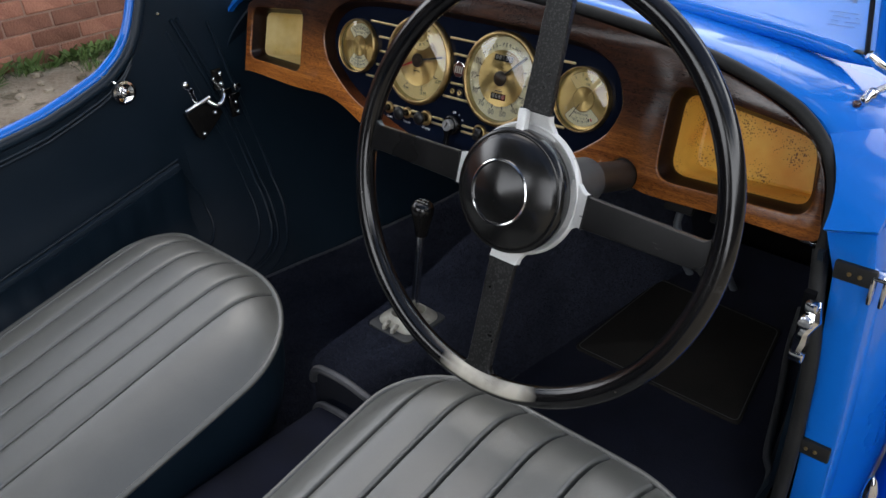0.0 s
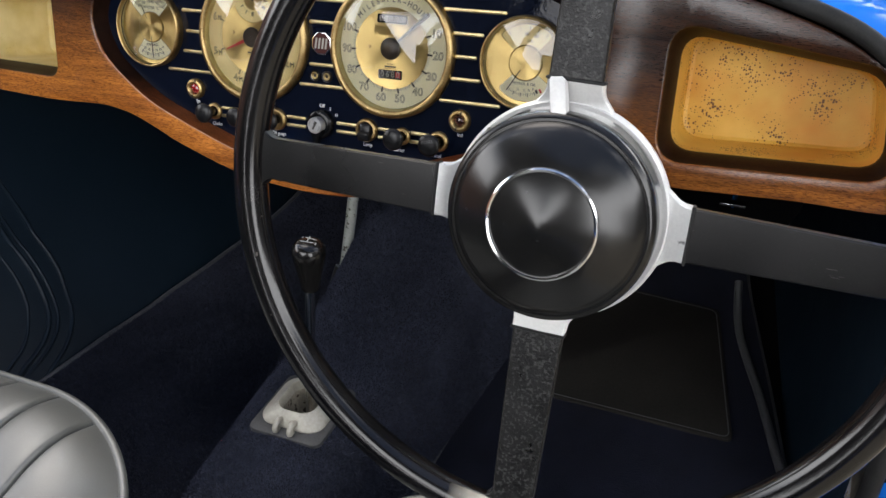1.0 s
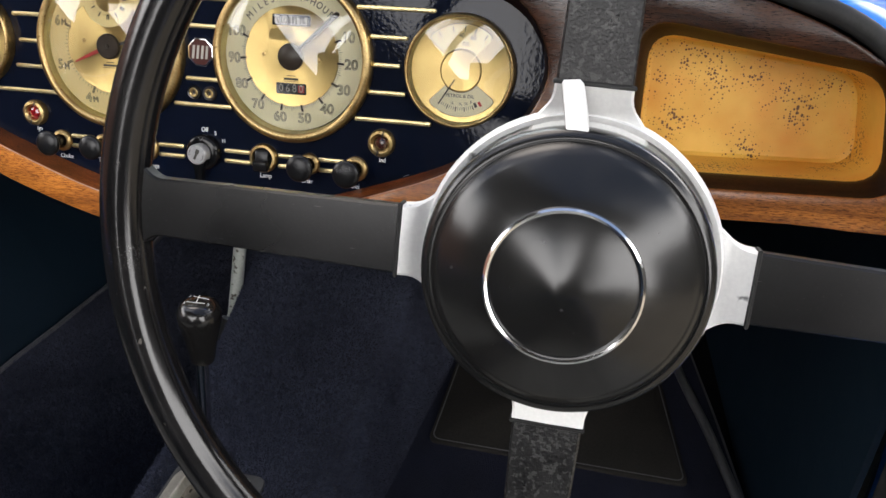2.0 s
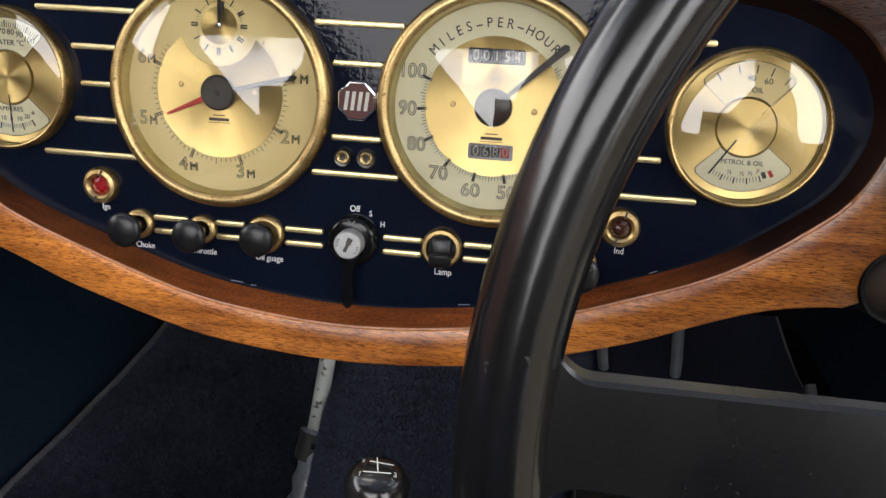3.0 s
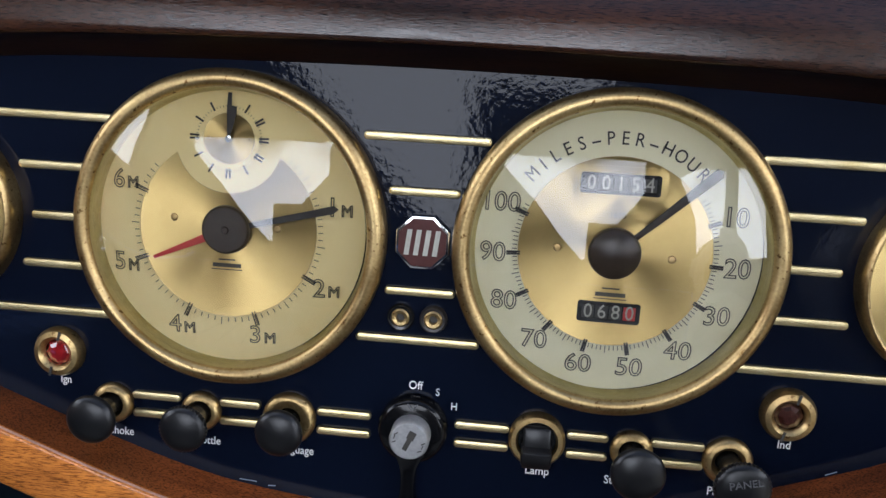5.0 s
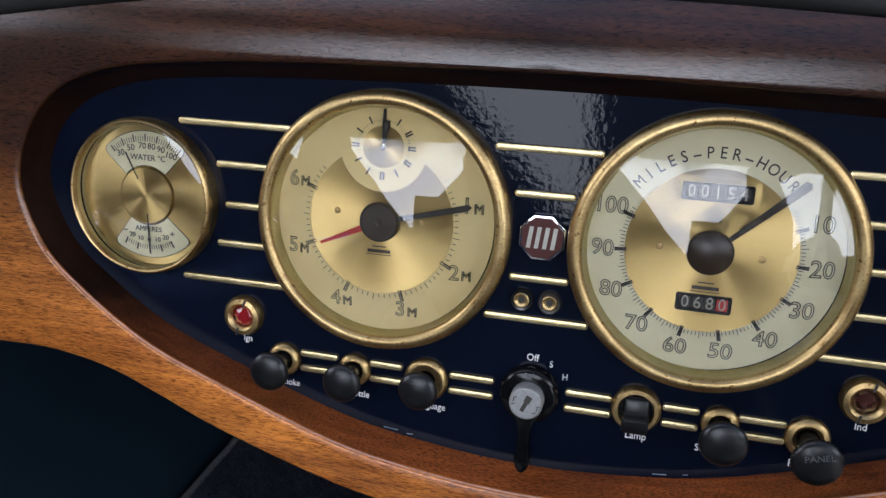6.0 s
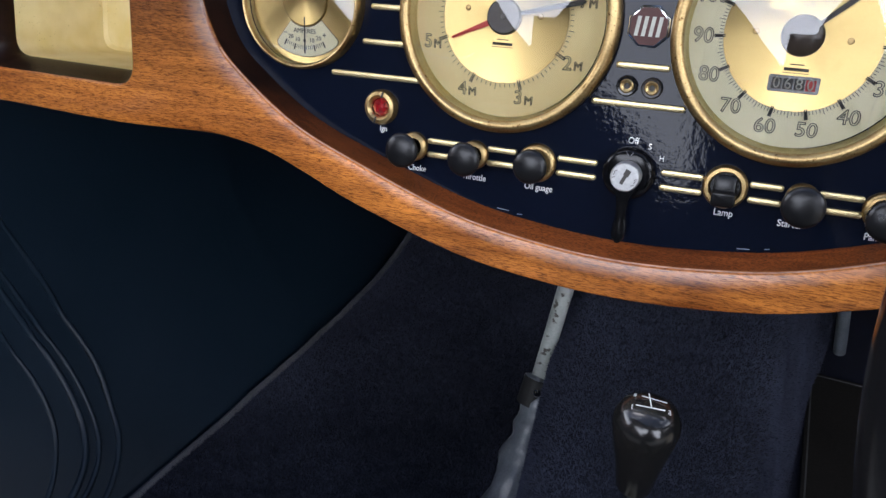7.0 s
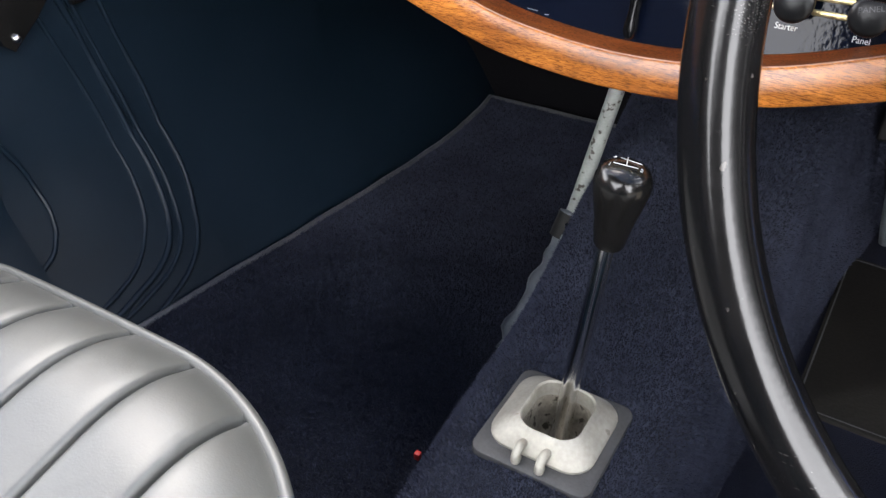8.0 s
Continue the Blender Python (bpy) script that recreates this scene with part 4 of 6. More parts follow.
rows = []
for k in range(15):
    row = []
    for y in np.linspace(-1.0, 0, 40):
        zt = door_profile(min(y * 0.85 - 0.15, -0.17))
        z = -0.60 + (zt + 0.60) * k / 14
        yy = -1.0 + (door_front(z) + 1.0) * (y + 1.0)
        z = min(z, door_profile(yy))
        row.append((side_x(yy, z) + 0.003, yy, z))
    rows.append(row)
part("trim_panel", slab(rows, (-0.012, 0, 0)), M_TRIM, door, "dark blue-black leathercloth trim panel")
tops = [(-0.607, y, door_profile(y)) for y in ys]
part("padded_top_roll", sweep([(-0.603, y, z - 0.006) for _, y, z in tops], 0.010, 10), M_TRIM, door, "black padded door top roll")
part("outer_skin_edge", sweep([(-0.626, y, z) for _, y, z in tops], 0.012, 10), M_BLUE, door, "royal blue door top edge")
rows = [[(-0.632 - 0.02 * math.sin(math.pi * u), y, door_profile(y) * (1 - u) - 0.62 * u) for y in ys] for u in np.linspace(0, 1, 8)]
part("outer_skin", shell(rows, 0.004), M_BLUE, door, "royal blue outer door skin")
for off in (0.028, 0.036):
    pts = [(-0.597, y - off * 0.35, z - off * 1.05) for _, y, z in tops[:-7]]
    part("welt", sweep(pts, 0.0028, 6), M_TRIM, door, "stitched double welt below the door top")
# pleated map pocket
rows, mouth = [], []
for u in np.linspace(0, 1, 30):
    y = -0.20 - 0.42 * u
    zt = -0.252 - 0.105 * u
    mouth.append((-0.578, y, zt))
    rows.append([(max(-0.597 + 0.02 * (1 - v) ** 0.7, side_x(y, zt - 0.20 * v) + 0.004) + 0.006 * abs(math.sin(u * 26)) * (1 - v), y, zt - 0.20 * v) for v in np.linspace(0, 1, 8)])
part("map_pocket", shell(rows, 0.006), M_TRIM, door, "pleated dark leathercloth map pocket")
part("pocket_mouth", sweep(mouth, [0.0075 + 0.002 * (k % 2) for k in range(30)], 8, flat=1.4), M_TRIM, door, "elasticated pocket mouth roll")
part("pocket_welt", sweep([(x, y, z + 0.016) for x, y, z in mouth], 0.0025, 8), M_TRIM, door)
curve = [(max(side_x(y, z) + 0.005, -0.597), y, z) for y, z in spline([(-0.198, -0.255), (-0.165, -0.33), (-0.158, -0.375), (-0.163, -0.400), (-0.172, -0.414), (-0.184, -0.425), (-0.212, -0.436), (-0.25, -0.45)], 6)]
part("pocket_side_welt", sweep(curve, 0.0030, 8), M_TRIM, door)
# welts and the shut line along the curved front edge, running into the sill
EDGES = (([(-0.150, 0.0), (-0.112, -0.12), (-0.073, -0.243), (-0.058, -0.310), (-0.052, -0.372), (-0.060, -0.416), (-0.078, -0.447), (-0.110, -0.471), (-0.145, -0.483), (-0.183, -0.490), (-0.26, -0.496)], 0.0026),
         ([(-0.135, 0.02), (-0.090, -0.10), (-0.052, -0.208), (-0.035, -0.294), (-0.026, -0.375), (-0.038, -0.434), (-0.058, -0.464), (-0.088, -0.482), (-0.128, -0.493), (-0.171, -0.502), (-0.26, -0.510)], 0.0034),
         ([(-0.122, 0.02), (-0.077, -0.10), (-0.041, -0.209), (-0.023, -0.296), (-0.014, -0.378), (-0.027, -0.440), (-0.048, -0.471), (-0.080, -0.489), (-0.122, -0.500), (-0.167, -0.508), (-0.26, -0.516)], 0.0026),
         ([(-0.060, 0.0), (-0.030, -0.12), (-0.008, -0.215), (0.008, -0.290), (0.015, -0.352), (0.010, -0.410), (-0.012, -0.457), (-0.034, -0.482), (-0.065, -0.500), (-0.098, -0.511), (-0.119, -0.517)], 0.0030))
for pts, r in EDGES:
    line = [(side_x(y, z) + 0.003, y, z) for y, z in spline(pts, 6)]
    part("door_edge_welt", sweep(line, r * 1.15, 10), M_TRIM, door, "welt along the door's front edge")

# kick panel ahead of the door, sloping to the carpet
kick = thing("kick_panel", CAR, "dark blue leathercloth kick panel beside the passenger footwell", "trim panel", group="kick panels", shift=(-0.58, 0.3, -0.5))
seam = [0.42, 0.40, 0.36, 0.315, 0.301, 0.288, 0.272, 0.256, 0.243, 0.238]
heights = [0.10, 0.0, -0.2, -0.35, -0.42, -0.46, -0.49, -0.51, -0.523, -0.53]
rows = [[(side_x(-0.165 + (e + 0.165) * u, z), -0.165 + (e + 0.165) * u, z) for e, z in zip(seam, heights)] for u in np.linspace(0, 1, 24)]
part("side_panel", slab(rows, (-0.006, 0, 0)), M_TRIM, kick)
rows = [[(side_x(y, z) - 0.004 - 0.02 * (y - e) * (y > e), y, z) for y, z, e in ((e - 0.01 + (0.63 - e) * u, z, e) for e, z in zip(seam, heights))] for u in np.linspace(0, 1, 12)]
part("front_panel", slab(rows, (-0.006, 0, 0)), M_TRIM, kick, "blue-black leathercloth footwell lining")
kick2 = thing("kick_panel", CAR, "dark leathercloth kick panel beside the driver's footwell", "trim panel", group="kick panels", shift=(0.58, 0.3, -0.5))
rows = [[(0.590 - 0.06 * k, y, -0.085), (0.598 - 0.06 * k, y, -0.25), (0.592 - 0.08 * k, y, -0.45), (0.57 - 0.10 * k, y, FLOOR)] for y, k in ((v, max(0, v + 0.05)) for v in np.linspace(-0.06, 0.62, 12))]
part("side_panel", shell(rows, 0.006), M_TRIM, kick2)

part("piping", sweep(spline([(0.585, -0.30, -0.510), (0.572, -0.02, -0.508), (0.543, 0.056, -0.507), (0.510, 0.177, -0.506), (0.468, 0.317, -0.503), (0.455, 0.385, -0.46)], 6), 0.006, 10), M_PIPING, kick2, "grey-black piping along the sill")

# passenger door latch
latch = thing("door_latch", CAR, "chrome door lock with lever on the passenger door", "door latch", group="door latches", shift=(-0.59, -0.10, -0.16))
lo = [(-0.159, -0.158), (-0.100, -0.142), (-0.078, -0.176), (-0.100, -0.196), (-0.132, -0.219), (-0.142, -0.210)]
lp = moved(prism(lo, 0, 0.014, 0.002), Matrix(((0, -1, 0, -0.582), (1, 0, 0, 0), (0, 0, 1, 0), (0, 0, 0, 1))))
part("lock_case", lp, M_BAKELITE, latch, "black enamelled lock case")
part("slide_bar", sweep([(-0.574, -0.164, -0.148), (-0.574, -0.135, -0.141), (-0.574, -0.107, -0.134)], 0.0048, 10), M_CHROME, latch, "chrome slide bar")
part("lever", sweep(spline([(-0.580, -0.134, -0.142), (-0.574, -0.141, -0.126), (-0.570, -0.147, -0.108), (-0.566, -0.153, -0.099), (-0.563, -0.163, -0.088)], 4), [0.0040, 0.0044, 0.0048, 0.0050, 0.0050, 0.0048, 0.0050, 0.0062, 0.0070, 0.0066, 0.0058, 0.0058, 0.0066, 0.0078, 0.0080, 0.0070, 0.0040], 12), M_CHROME, latch, "chrome pull lever")
part("bolt", sweep(spline([(-0.575, -0.112, -0.140), (-0.568, -0.102, -0.150), (-0.566, -0.092, -0.152), (-0.568, -0.080, -0.144), (-0.572, -0.074, -0.134)], 4), 0.0056, 10), M_CHROME, latch, "curved chrome bolt")
part("keeper_plate", box(-0.592, -0.586, -0.084, -0.062, -0.130, -0.088, 0.002), M_BAKELITE, latch, "black keeper plate")
part("keeper_plate", box(-0.592, -0.586, -0.056, -0.036, -0.196, -0.150, 0.002), M_BAKELITE, latch, "black keeper plate")
part("keeper_arm", sweep([(-0.586, -0.086, -0.104), (-0.580, -0.080, -0.118), (-0.574, -0.072, -0.134)], [0.003, 0.004, 0.005], 8), M_CHROME, latch)
part("keeper", fuse(box(-0.584, -0.566, -0.079, -0.058, -0.142, -0.125, 0.004), box(-0.582, -0.570, -0.066, -0.038, -0.154, -0.140, 0.004), box(-0.582, -0.568, -0.050, -0.034, -0.138, -0.122, 0.005)), M_CHROME, latch, "faceted chrome keeper")
for y, z in ((-0.128, -0.206), (-0.069, -0.097), (-0.071, -0.117), (-0.045, -0.163), (-0.044, -0.184), (-0.096, -0.170)):
    part("screw", moved(lathe([(0, -0.0055), (0.0026, -0.005), (0.0044, -0.003), (0.0048, 0.0)], 14), Matrix.Translation((-0.582, y, z)) @ pose(0, 0, 0, 0, 0, 90)), M_CHROME, latch)
fastener = thing("hood_fastener", CAR, "round chrome turn-button fastener on the door top", "fastener", shift=(-0.6, -0.27, -0.08))
fm = Matrix.Translation((-0.590, -0.268, -0.080)) @ pose(0, 0, 0, 0, 0, 90)
part("dished_plate", moved(lathe([(0, -0.002), (0.008, -0.002), (0.017, -0.007), (0.0215, -0.006), (0.022, 0.0)], 28), fm), M_CHROME, fastener, "chrome dished plate")
part("button", moved(lathe([(0, -0.016), (0.006, -0.014), (0.008, -0.009), (0.005, -0.003)], 16), fm), M_CHROME, fastener)
part("hook", sweep([(-0.590, -0.268, -0.072), (-0.600, -0.285, -0.052), (-0.612, -0.292, -0.048)], [0.002, 0.003, 0.002], 6), M_CHROME, fastener)
press = thing("press_stud", CAR, "small chrome press stud on the front trim", "press stud", shift=(-0.6, -0.167, 0.04))
part("stud", moved(lathe([(0, -0.006), (0.003, -0.005), (0.0042, 0.0)], 14), Matrix.Translation((-0.598, -0.166, 0.040)) @ pose(0, 0, 0, 0, 0, 90)), M_CHROME, press)

# ---- dashboard ----
dash = thing("dashboard", D, "varnished mahogany dashboard with a recessed navy instrument panel", "dashboard")


def mirrored(half):
    """A closed symmetric loop of (x, z) from its right half, which runs from the top middle to the bottom middle."""
    return half + [(-x, z) for x, z in half[-2:0:-1]]


recess = [tuple(p) for p in spline(mirrored([(0, 0.082), (0.11, 0.0805), (0.19, 0.077), (0.244, 0.069), (0.281, 0.048), (0.299, 0.008), (0.287, -0.030), (0.262, -0.055), (0.222, -0.082), (0.173, -0.102), (0.104, -0.125), (0.05, -0.134), (0, -0.137)]), 5, True)]
outer_half = [(0, 0.118), (0.16, 0.112), (0.28, 0.099), (0.365, 0.085), (0.44, 0.067), (0.506, 0.043), (0.545, 0.014), (0.566, -0.022), (0.573, -0.060), (0.572, -0.093), (0.486, -0.0945), (0.38, -0.098), (0.30, -0.096), (0.27, -0.098), (0.242, -0.104), (0.21, -0.116), (0.175, -0.130), (0.104, -0.151), (0.05, -0.159), (0, -0.1615)]
board_loop = list(dict.fromkeys((max(float(x), -0.528), float(z)) for x, z in spline(mirrored(outer_half), 4, True)))
# the board's lower edge is cut out round the steering column
COL = (0.318, -0.082)
notch = [(COL[0] + 0.0226 * math.cos(radians(a)), COL[1] + 0.0226 * math.sin(radians(a))) for a in range(-34, 215, 12)]
first = [k for k, (x, z) in enumerate(board_loop) if x > 0.3405 and z < -0.085][-1]
last = [k for k, (x, z) in enumerate(board_loop) if 0.28 < x < 0.2955 and z < -0.085][0]
board_loop = board_loop[:first + 1] + notch + board_loop[last:]
box_r = soft_quad([(0.364, 0.049), (0.551, 0.022), (0.562, -0.069), (0.364, -0.075)][::-1], 0.027)
box_l = soft_quad([(-0.362, 0.040), (-0.51, 0.026), (-0.512, -0.068), (-0.360, -0.070)], 0.018)
FRONT = -0.022
bm = bmesh.new()
for lp in (board_loop, recess, box_r, box_l):
    vs = [bm.verts.new((x, FRONT, z)) for x, z in lp]
    for a, b in zip(vs, vs[1:] + vs[:1]):
        bm.edges.new((a, b))
bmesh.ops.triangle_fill(bm, use_beauty=True, use_dissolve=False, edges=bm.edges[:])
for z in (0.084, 0.088, 0.092, 0.096, 0.100, 0.104, 0.108, 0.112, 0.116):
    bmesh.ops.bisect_plane(bm, geom=bm.verts[:] + bm.edges[:] + bm.faces[:], plane_co=(0, 0, z), plane_no=(0, 0, 1))
ret = bmesh.ops.extrude_face_region(bm, geom=bm.faces[:])
bmesh.ops.translate(bm, vec=(0, 0.024, 0), verts=[v for v in ret["geom"] if isinstance(v, bmesh.types.BMVert)])
lip = [e for e in bm.edges if all(abs(v.co.y - FRONT) < 1e-6 for v in e.verts) and e.calc_face_angle(0) > 1 and (e.verts[0].co.z + e.verts[1].co.z) < 0.166]
bmesh.ops.bevel(bm, geom=lip, offset=0.0020, segments=2, affect="EDGES", profile=0.5)
for v in bm.verts:
    if v.co.z > 0.080 and v.co.y < -0.005:
        v.co.y += (v.co.z - 0.080) ** 2 * 8.5
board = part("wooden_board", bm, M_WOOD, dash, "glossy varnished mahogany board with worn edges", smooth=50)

def deeper(u):
    """The recess's loop at the share u of its depth: its head leans in most, its foot less, its sides hardly."""
    return [(x * (0.9985 - 0.0140 * u), z * (0.9985 - (0.110 if z > 0 else 0.0465) * u * min(1, abs(z) / 0.05))) for x, z in recess]


holes_ = [disc_points(r, 64, x, z)[::-1] for x, z, r in ((-0.0855, -0.0015, 0.0670), (0.0842, 0.0, 0.0670), (-0.2293, -0.0008, 0.0418), (0.2275, -0.0008, 0.0418))]
part("instrument_panel", prism(deeper(0.9), 0.0, 0.003, 0.0, holes_), M_PANEL, dash, "glossy navy painted instrument panel")
for x, z, half_, turn_ in ((-0.0770, -0.1222, 0.0042, -4), (-0.0655, -0.1238, 0.0018, 3), (0.0730, -0.1228, 0.0036, 6), (0.0860, -0.1207, 0.0014, 10), (0.1860, -0.0905, 0.0026, 24)):
    c_, s_ = half_ * math.cos(radians(turn_)), half_ * math.sin(radians(turn_))
    part("paint_chip", bar(x - c_, z - s_, x + c_, z + s_, 0.00035, -0.0003, 0.0002), M_PRINT, dash, "pale chip at the panel's painted edge", smooth=0)
# the rubbed arris between board and recess
low_run = [(float(x), float(z)) for x, z in recess if z < -0.035]
cut_at = max(range(len(low_run)), key=lambda k: math.dist(low_run[k - 1], low_run[k]))
low_run = low_run[cut_at:] + low_run[:cut_at]
part("rubbed_edge", sweep([(x * 1.002, FRONT + 0.0012, z * 1.004) for x, z in low_run], 0.0007, 6, up=(0, 1, 0)), M_WORN, dash, "pale rubbed edge of the recess")
# sloping inner wall of the recess, shade of its head and sides in the colour
rows = []
for y, u in ((FRONT + 0.0022, 0.0), (-0.016, 0.10), (-0.010, 0.36), (-0.004, 0.74), (0.0008, 1.0)):
    loop = deeper(u)
    rows.append([(x, y, z) for x, z in loop + loop[:1]])
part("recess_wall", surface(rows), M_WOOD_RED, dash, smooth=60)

for loop, mat, dpt, lab in ((box_l, M_LINER, 0.100, "cream painted glovebox liner"), (box_r, M_LINER_RUST, 0.075, "yellow painted glovebox liner with rust spots")):
    cx = sum(p[0] for p in loop) / len(loop)
    cz = sum(p[1] for p in loop) / len(loop)
    wide, tall = max(p[0] for p in loop) - min(p[0] for p in loop), max(p[1] for p in loop) - min(p[1] for p in loop)

    def inset(d, y):
        return [(cx + (x - cx) * (1 - 2 * d / wide), y, cz + (z - cz) * (1 - 2 * d / tall)) for x, z in loop + loop[:1]]

    part("glovebox_reveal", surface([inset(0.000, FRONT + 0.003), inset(0.003, -0.012), inset(0.0080, -0.003), inset(0.0083, 0.006)]), M_WOOD_SHADE, dash, "dark varnished glovebox reveal with shade in its colour", smooth=60)
    gb = surface([inset(0.0082, 0.004), inset(0.0086, 0.020), inset(0.0100, dpt - 0.006), inset(0.0112, dpt - 0.002), inset(0.0145, dpt)])
    gb.faces.new([v for v in gb.verts if abs(v.co.y - dpt) < 1e-7])
    part("glovebox_liner", gb, mat, dash, lab, smooth=22)

# black edge roll between board and scuttle
arc = [p for p in spline([(0.584, -0.12), (0.583, -0.066), (0.574, -0.019), (0.552, 0.019), (0.511, 0.051), (0.445, 0.075), (0.37, 0.093), (0.285, 0.107), (0.16, 0.120), (0, 0.126)], 6)]
arc = [(x, z) for x, z in arc] + [(-x, z) for x, z in arc[-2::-1] if x < 0.52]
part("edge_roll", sweep([(x, -0.020 + max(0, z - 0.06) * 0.25, z) for x, z in arc], 0.0078, 10, up=(0, 1, 0)), M_RUBBER, dash, "black padded edge roll")

STRIPS = [(-0.207, -0.139, 0.0443), (-0.1842, -0.150, 0.0218), (-0.179, -0.150, -0.001), (-0.1844, -0.150, -0.0236), (-0.207, -0.141, -0.0457),
          (-0.027, 0.028, 0.0443), (-0.0153, 0.016, 0.0212), (-0.0153, 0.016, -0.0233), (-0.0275, 0.028, -0.0457),
          (0.139, 0.2055, 0.0443), (0.150, 0.1833, 0.0217), (0.150, 0.1773, -0.0007), (0.150, 0.1828, -0.023), (0.139, 0.2055, -0.0457)]
LOWER = [(-0.133, -0.1095), (-0.0908, -0.071), (-0.0445, -0.019), (0.0194, 0.0444), (0.0701, 0.0888), (0.1074, 0.131)]
for x0, x1, z in STRIPS + [(a, b, z) for a, b in LOWER for z in (-0.0838, -0.0928)]:
    part("trim_strip", prism(rounded(x0, x1, z - 0.0019, z + 0.0019, 0.0017, 4), -0.0022, 0.0005, 0.0009), M_STRIP, dash)

for text, x, z, size in (("Off", 0.0007, -0.0673, 0.0056), ("S", 0.0109, -0.0697, 0.0050), ("H", 0.0187, -0.0759, 0.0050), ("Ign", -0.1664, -0.0800, 0.0054), ("Ind", 0.1645, -0.0794, 0.0054), ("Lamp", 0.0583, -0.1030, 0.0058),
                         ("Choke", -0.1400, -0.1035, 0.0056), ("Throttle", -0.0990, -0.1040, 0.0056), ("Oil guage", -0.0550, -0.1045, 0.0056), ("Starter", 0.0955, -0.1040, 0.0056), ("Panel", 0.1395, -0.1045, 0.0056)):
    part("lettering", lettering(text, size, x, z, -0.0002, squeeze=0.88), M_WHITE_INK, dash, "white panel lettering", smooth=0)


# ---- instruments ----
SINK = 0.0085  # depth of the dials behind the panel


def gauge_case(name, x, z, r, label, rim, dial_r, sag, group="instruments"):
    """An instrument let into the panel: rolled brass bezel of width rim, sloping inner ring down to the sunken dial, domed glass."""
    g = thing(name, D @ Matrix.Translation((x, 0, z)), label, "gauge", group=group)
    k = rim / 0.0058
    prof = [(r - 0.0030, 0.001), (r - 0.0002, 0.0005), (r, -0.0010), (r, -0.0066), (r - 0.0006 * k, -0.0086), (r - 0.0018 * k, -0.0100), (r - 0.0032 * k, -0.0106), (r - 0.0046 * k, -0.0103), (r - 0.0054 * k, -0.0094), (r - rim, -0.0080), (r - rim, -0.0066)]
    bezel = part("bezel", lathe(prof, 96), M_BRASS, g, "worn brass bezel with dark speckles")
    part("inner_ring", lathe([(r - rim - 0.0001, -0.0072), (r - rim - 0.0008, -0.0056), (dial_r + 0.0022, SINK - 0.0040), (dial_r + 0.0004, SINK - 0.0012), (dial_r, SINK - 0.0006)], 96), M_RING, bezel, "sloping greenish gold inner ring")
    part("case", lathe([(dial_r + 0.001, SINK + 0.0006), (r - 0.0034, SINK + 0.0002), (r - 0.0034, 0.0006)], 64), M_BLACK, g, "black instrument case behind the panel")
    ri = r - rim + 0.0002
    lens = lathe([(max(ri * u, 0), -0.0076 - sag * (1 - u * u)) for u in np.linspace(1, 0, 16)], 72)
    bmesh.ops.solidify(lens, geom=lens.faces[:], thickness=0.0008)
    gl = part("cover_glass", lens, M_LENS, g, "domed cover glass")
    gl.visible_shadow = False
    return g


def sink(ob, shift=(0, 0)):
    """Sets a dial, or what turns over it, down to the dial's depth."""
    ob.location = (shift[0], SINK, shift[1])
    ob.scale = (1.02, 1, 1.02)
    return ob


# tachometer with inset clock
tacho = gauge_case("tachometer", -0.0855, -0.0015, 0.0704, "brass rev counter with a small inset clock", 0.0076, 0.0588, 0.0106)
T_AT = (-0.0013, 0.0003)
dial = sink(part("dial", lathe([(0.0585, -0.0008), (0, -0.0008)], 64), M_DIAL_GOLD, tacho, "golden cream dial"), T_AT)
CLOCK_Z, NOTCH = 0.0375, 0.0226
lean_ = math.degrees(math.acos((0.0375 ** 2 + CLOCK_Z ** 2 - NOTCH ** 2) / (2 * 0.0375 * CLOCK_Z)))
dip = math.degrees(math.acos((NOTCH ** 2 + CLOCK_Z ** 2 - 0.0375 ** 2) / (2 * NOTCH * CLOCK_Z)))
notch = [(x, z + CLOCK_Z) for x, z in (polar(NOTCH, a) for a in np.linspace(270 - dip, 270 + dip, 22))]
centre_loop = [polar(0.0375, a) for a in np.linspace(90 - lean_, lean_ - 270, 60)] + notch[1:-1]
disc = part("centre_disc", prism(centre_loop, -0.0014, -0.0009), M_DIAL_BRASS, dial, "turned brass centre disc")


def tacho_angle(m):
    return 57 - 43.1 * m


specs = []
for k in range(2, 65):
    m = k / 10
    major, half = k % 10 == 0, k % 5 == 0
    specs.append((tacho_angle(m), 0.0382, 0.0430 if major else 0.0415 if half else 0.0402, 0.0003, -0.0011))
    if major:
        specs += [(tacho_angle(m) + s, 0.0365, 0.0430, 0.0005, -0.0015) for s in (-0.9, 0.9)]
part("scale_marks", fuse(*[tick(a, r0, r1, w, y) for a, r0, r1, w, y in specs]), M_INK, dial, smooth=0)
for m in range(1, 7):
    x, z = polar(0.0480, tacho_angle(m))
    part("numeral", lettering(str(m), 0.0112, x - 0.0028, z, -0.001, outline=0.00022), M_INK, dial, smooth=0)
    part("numeral", lettering("M", 0.0068, x + 0.0036, z - 0.0012, -0.001, outline=0.00022), M_INK, dial, smooth=0)
clock = part("clock_dial", lathe([(0.0106, -0.0009), (0.0106, -0.0014), (0, -0.0014)], 48, (0, CLOCK_Z)), M_DIAL_BRASS, dial, "small inset clock with a brass centre")
marks = []
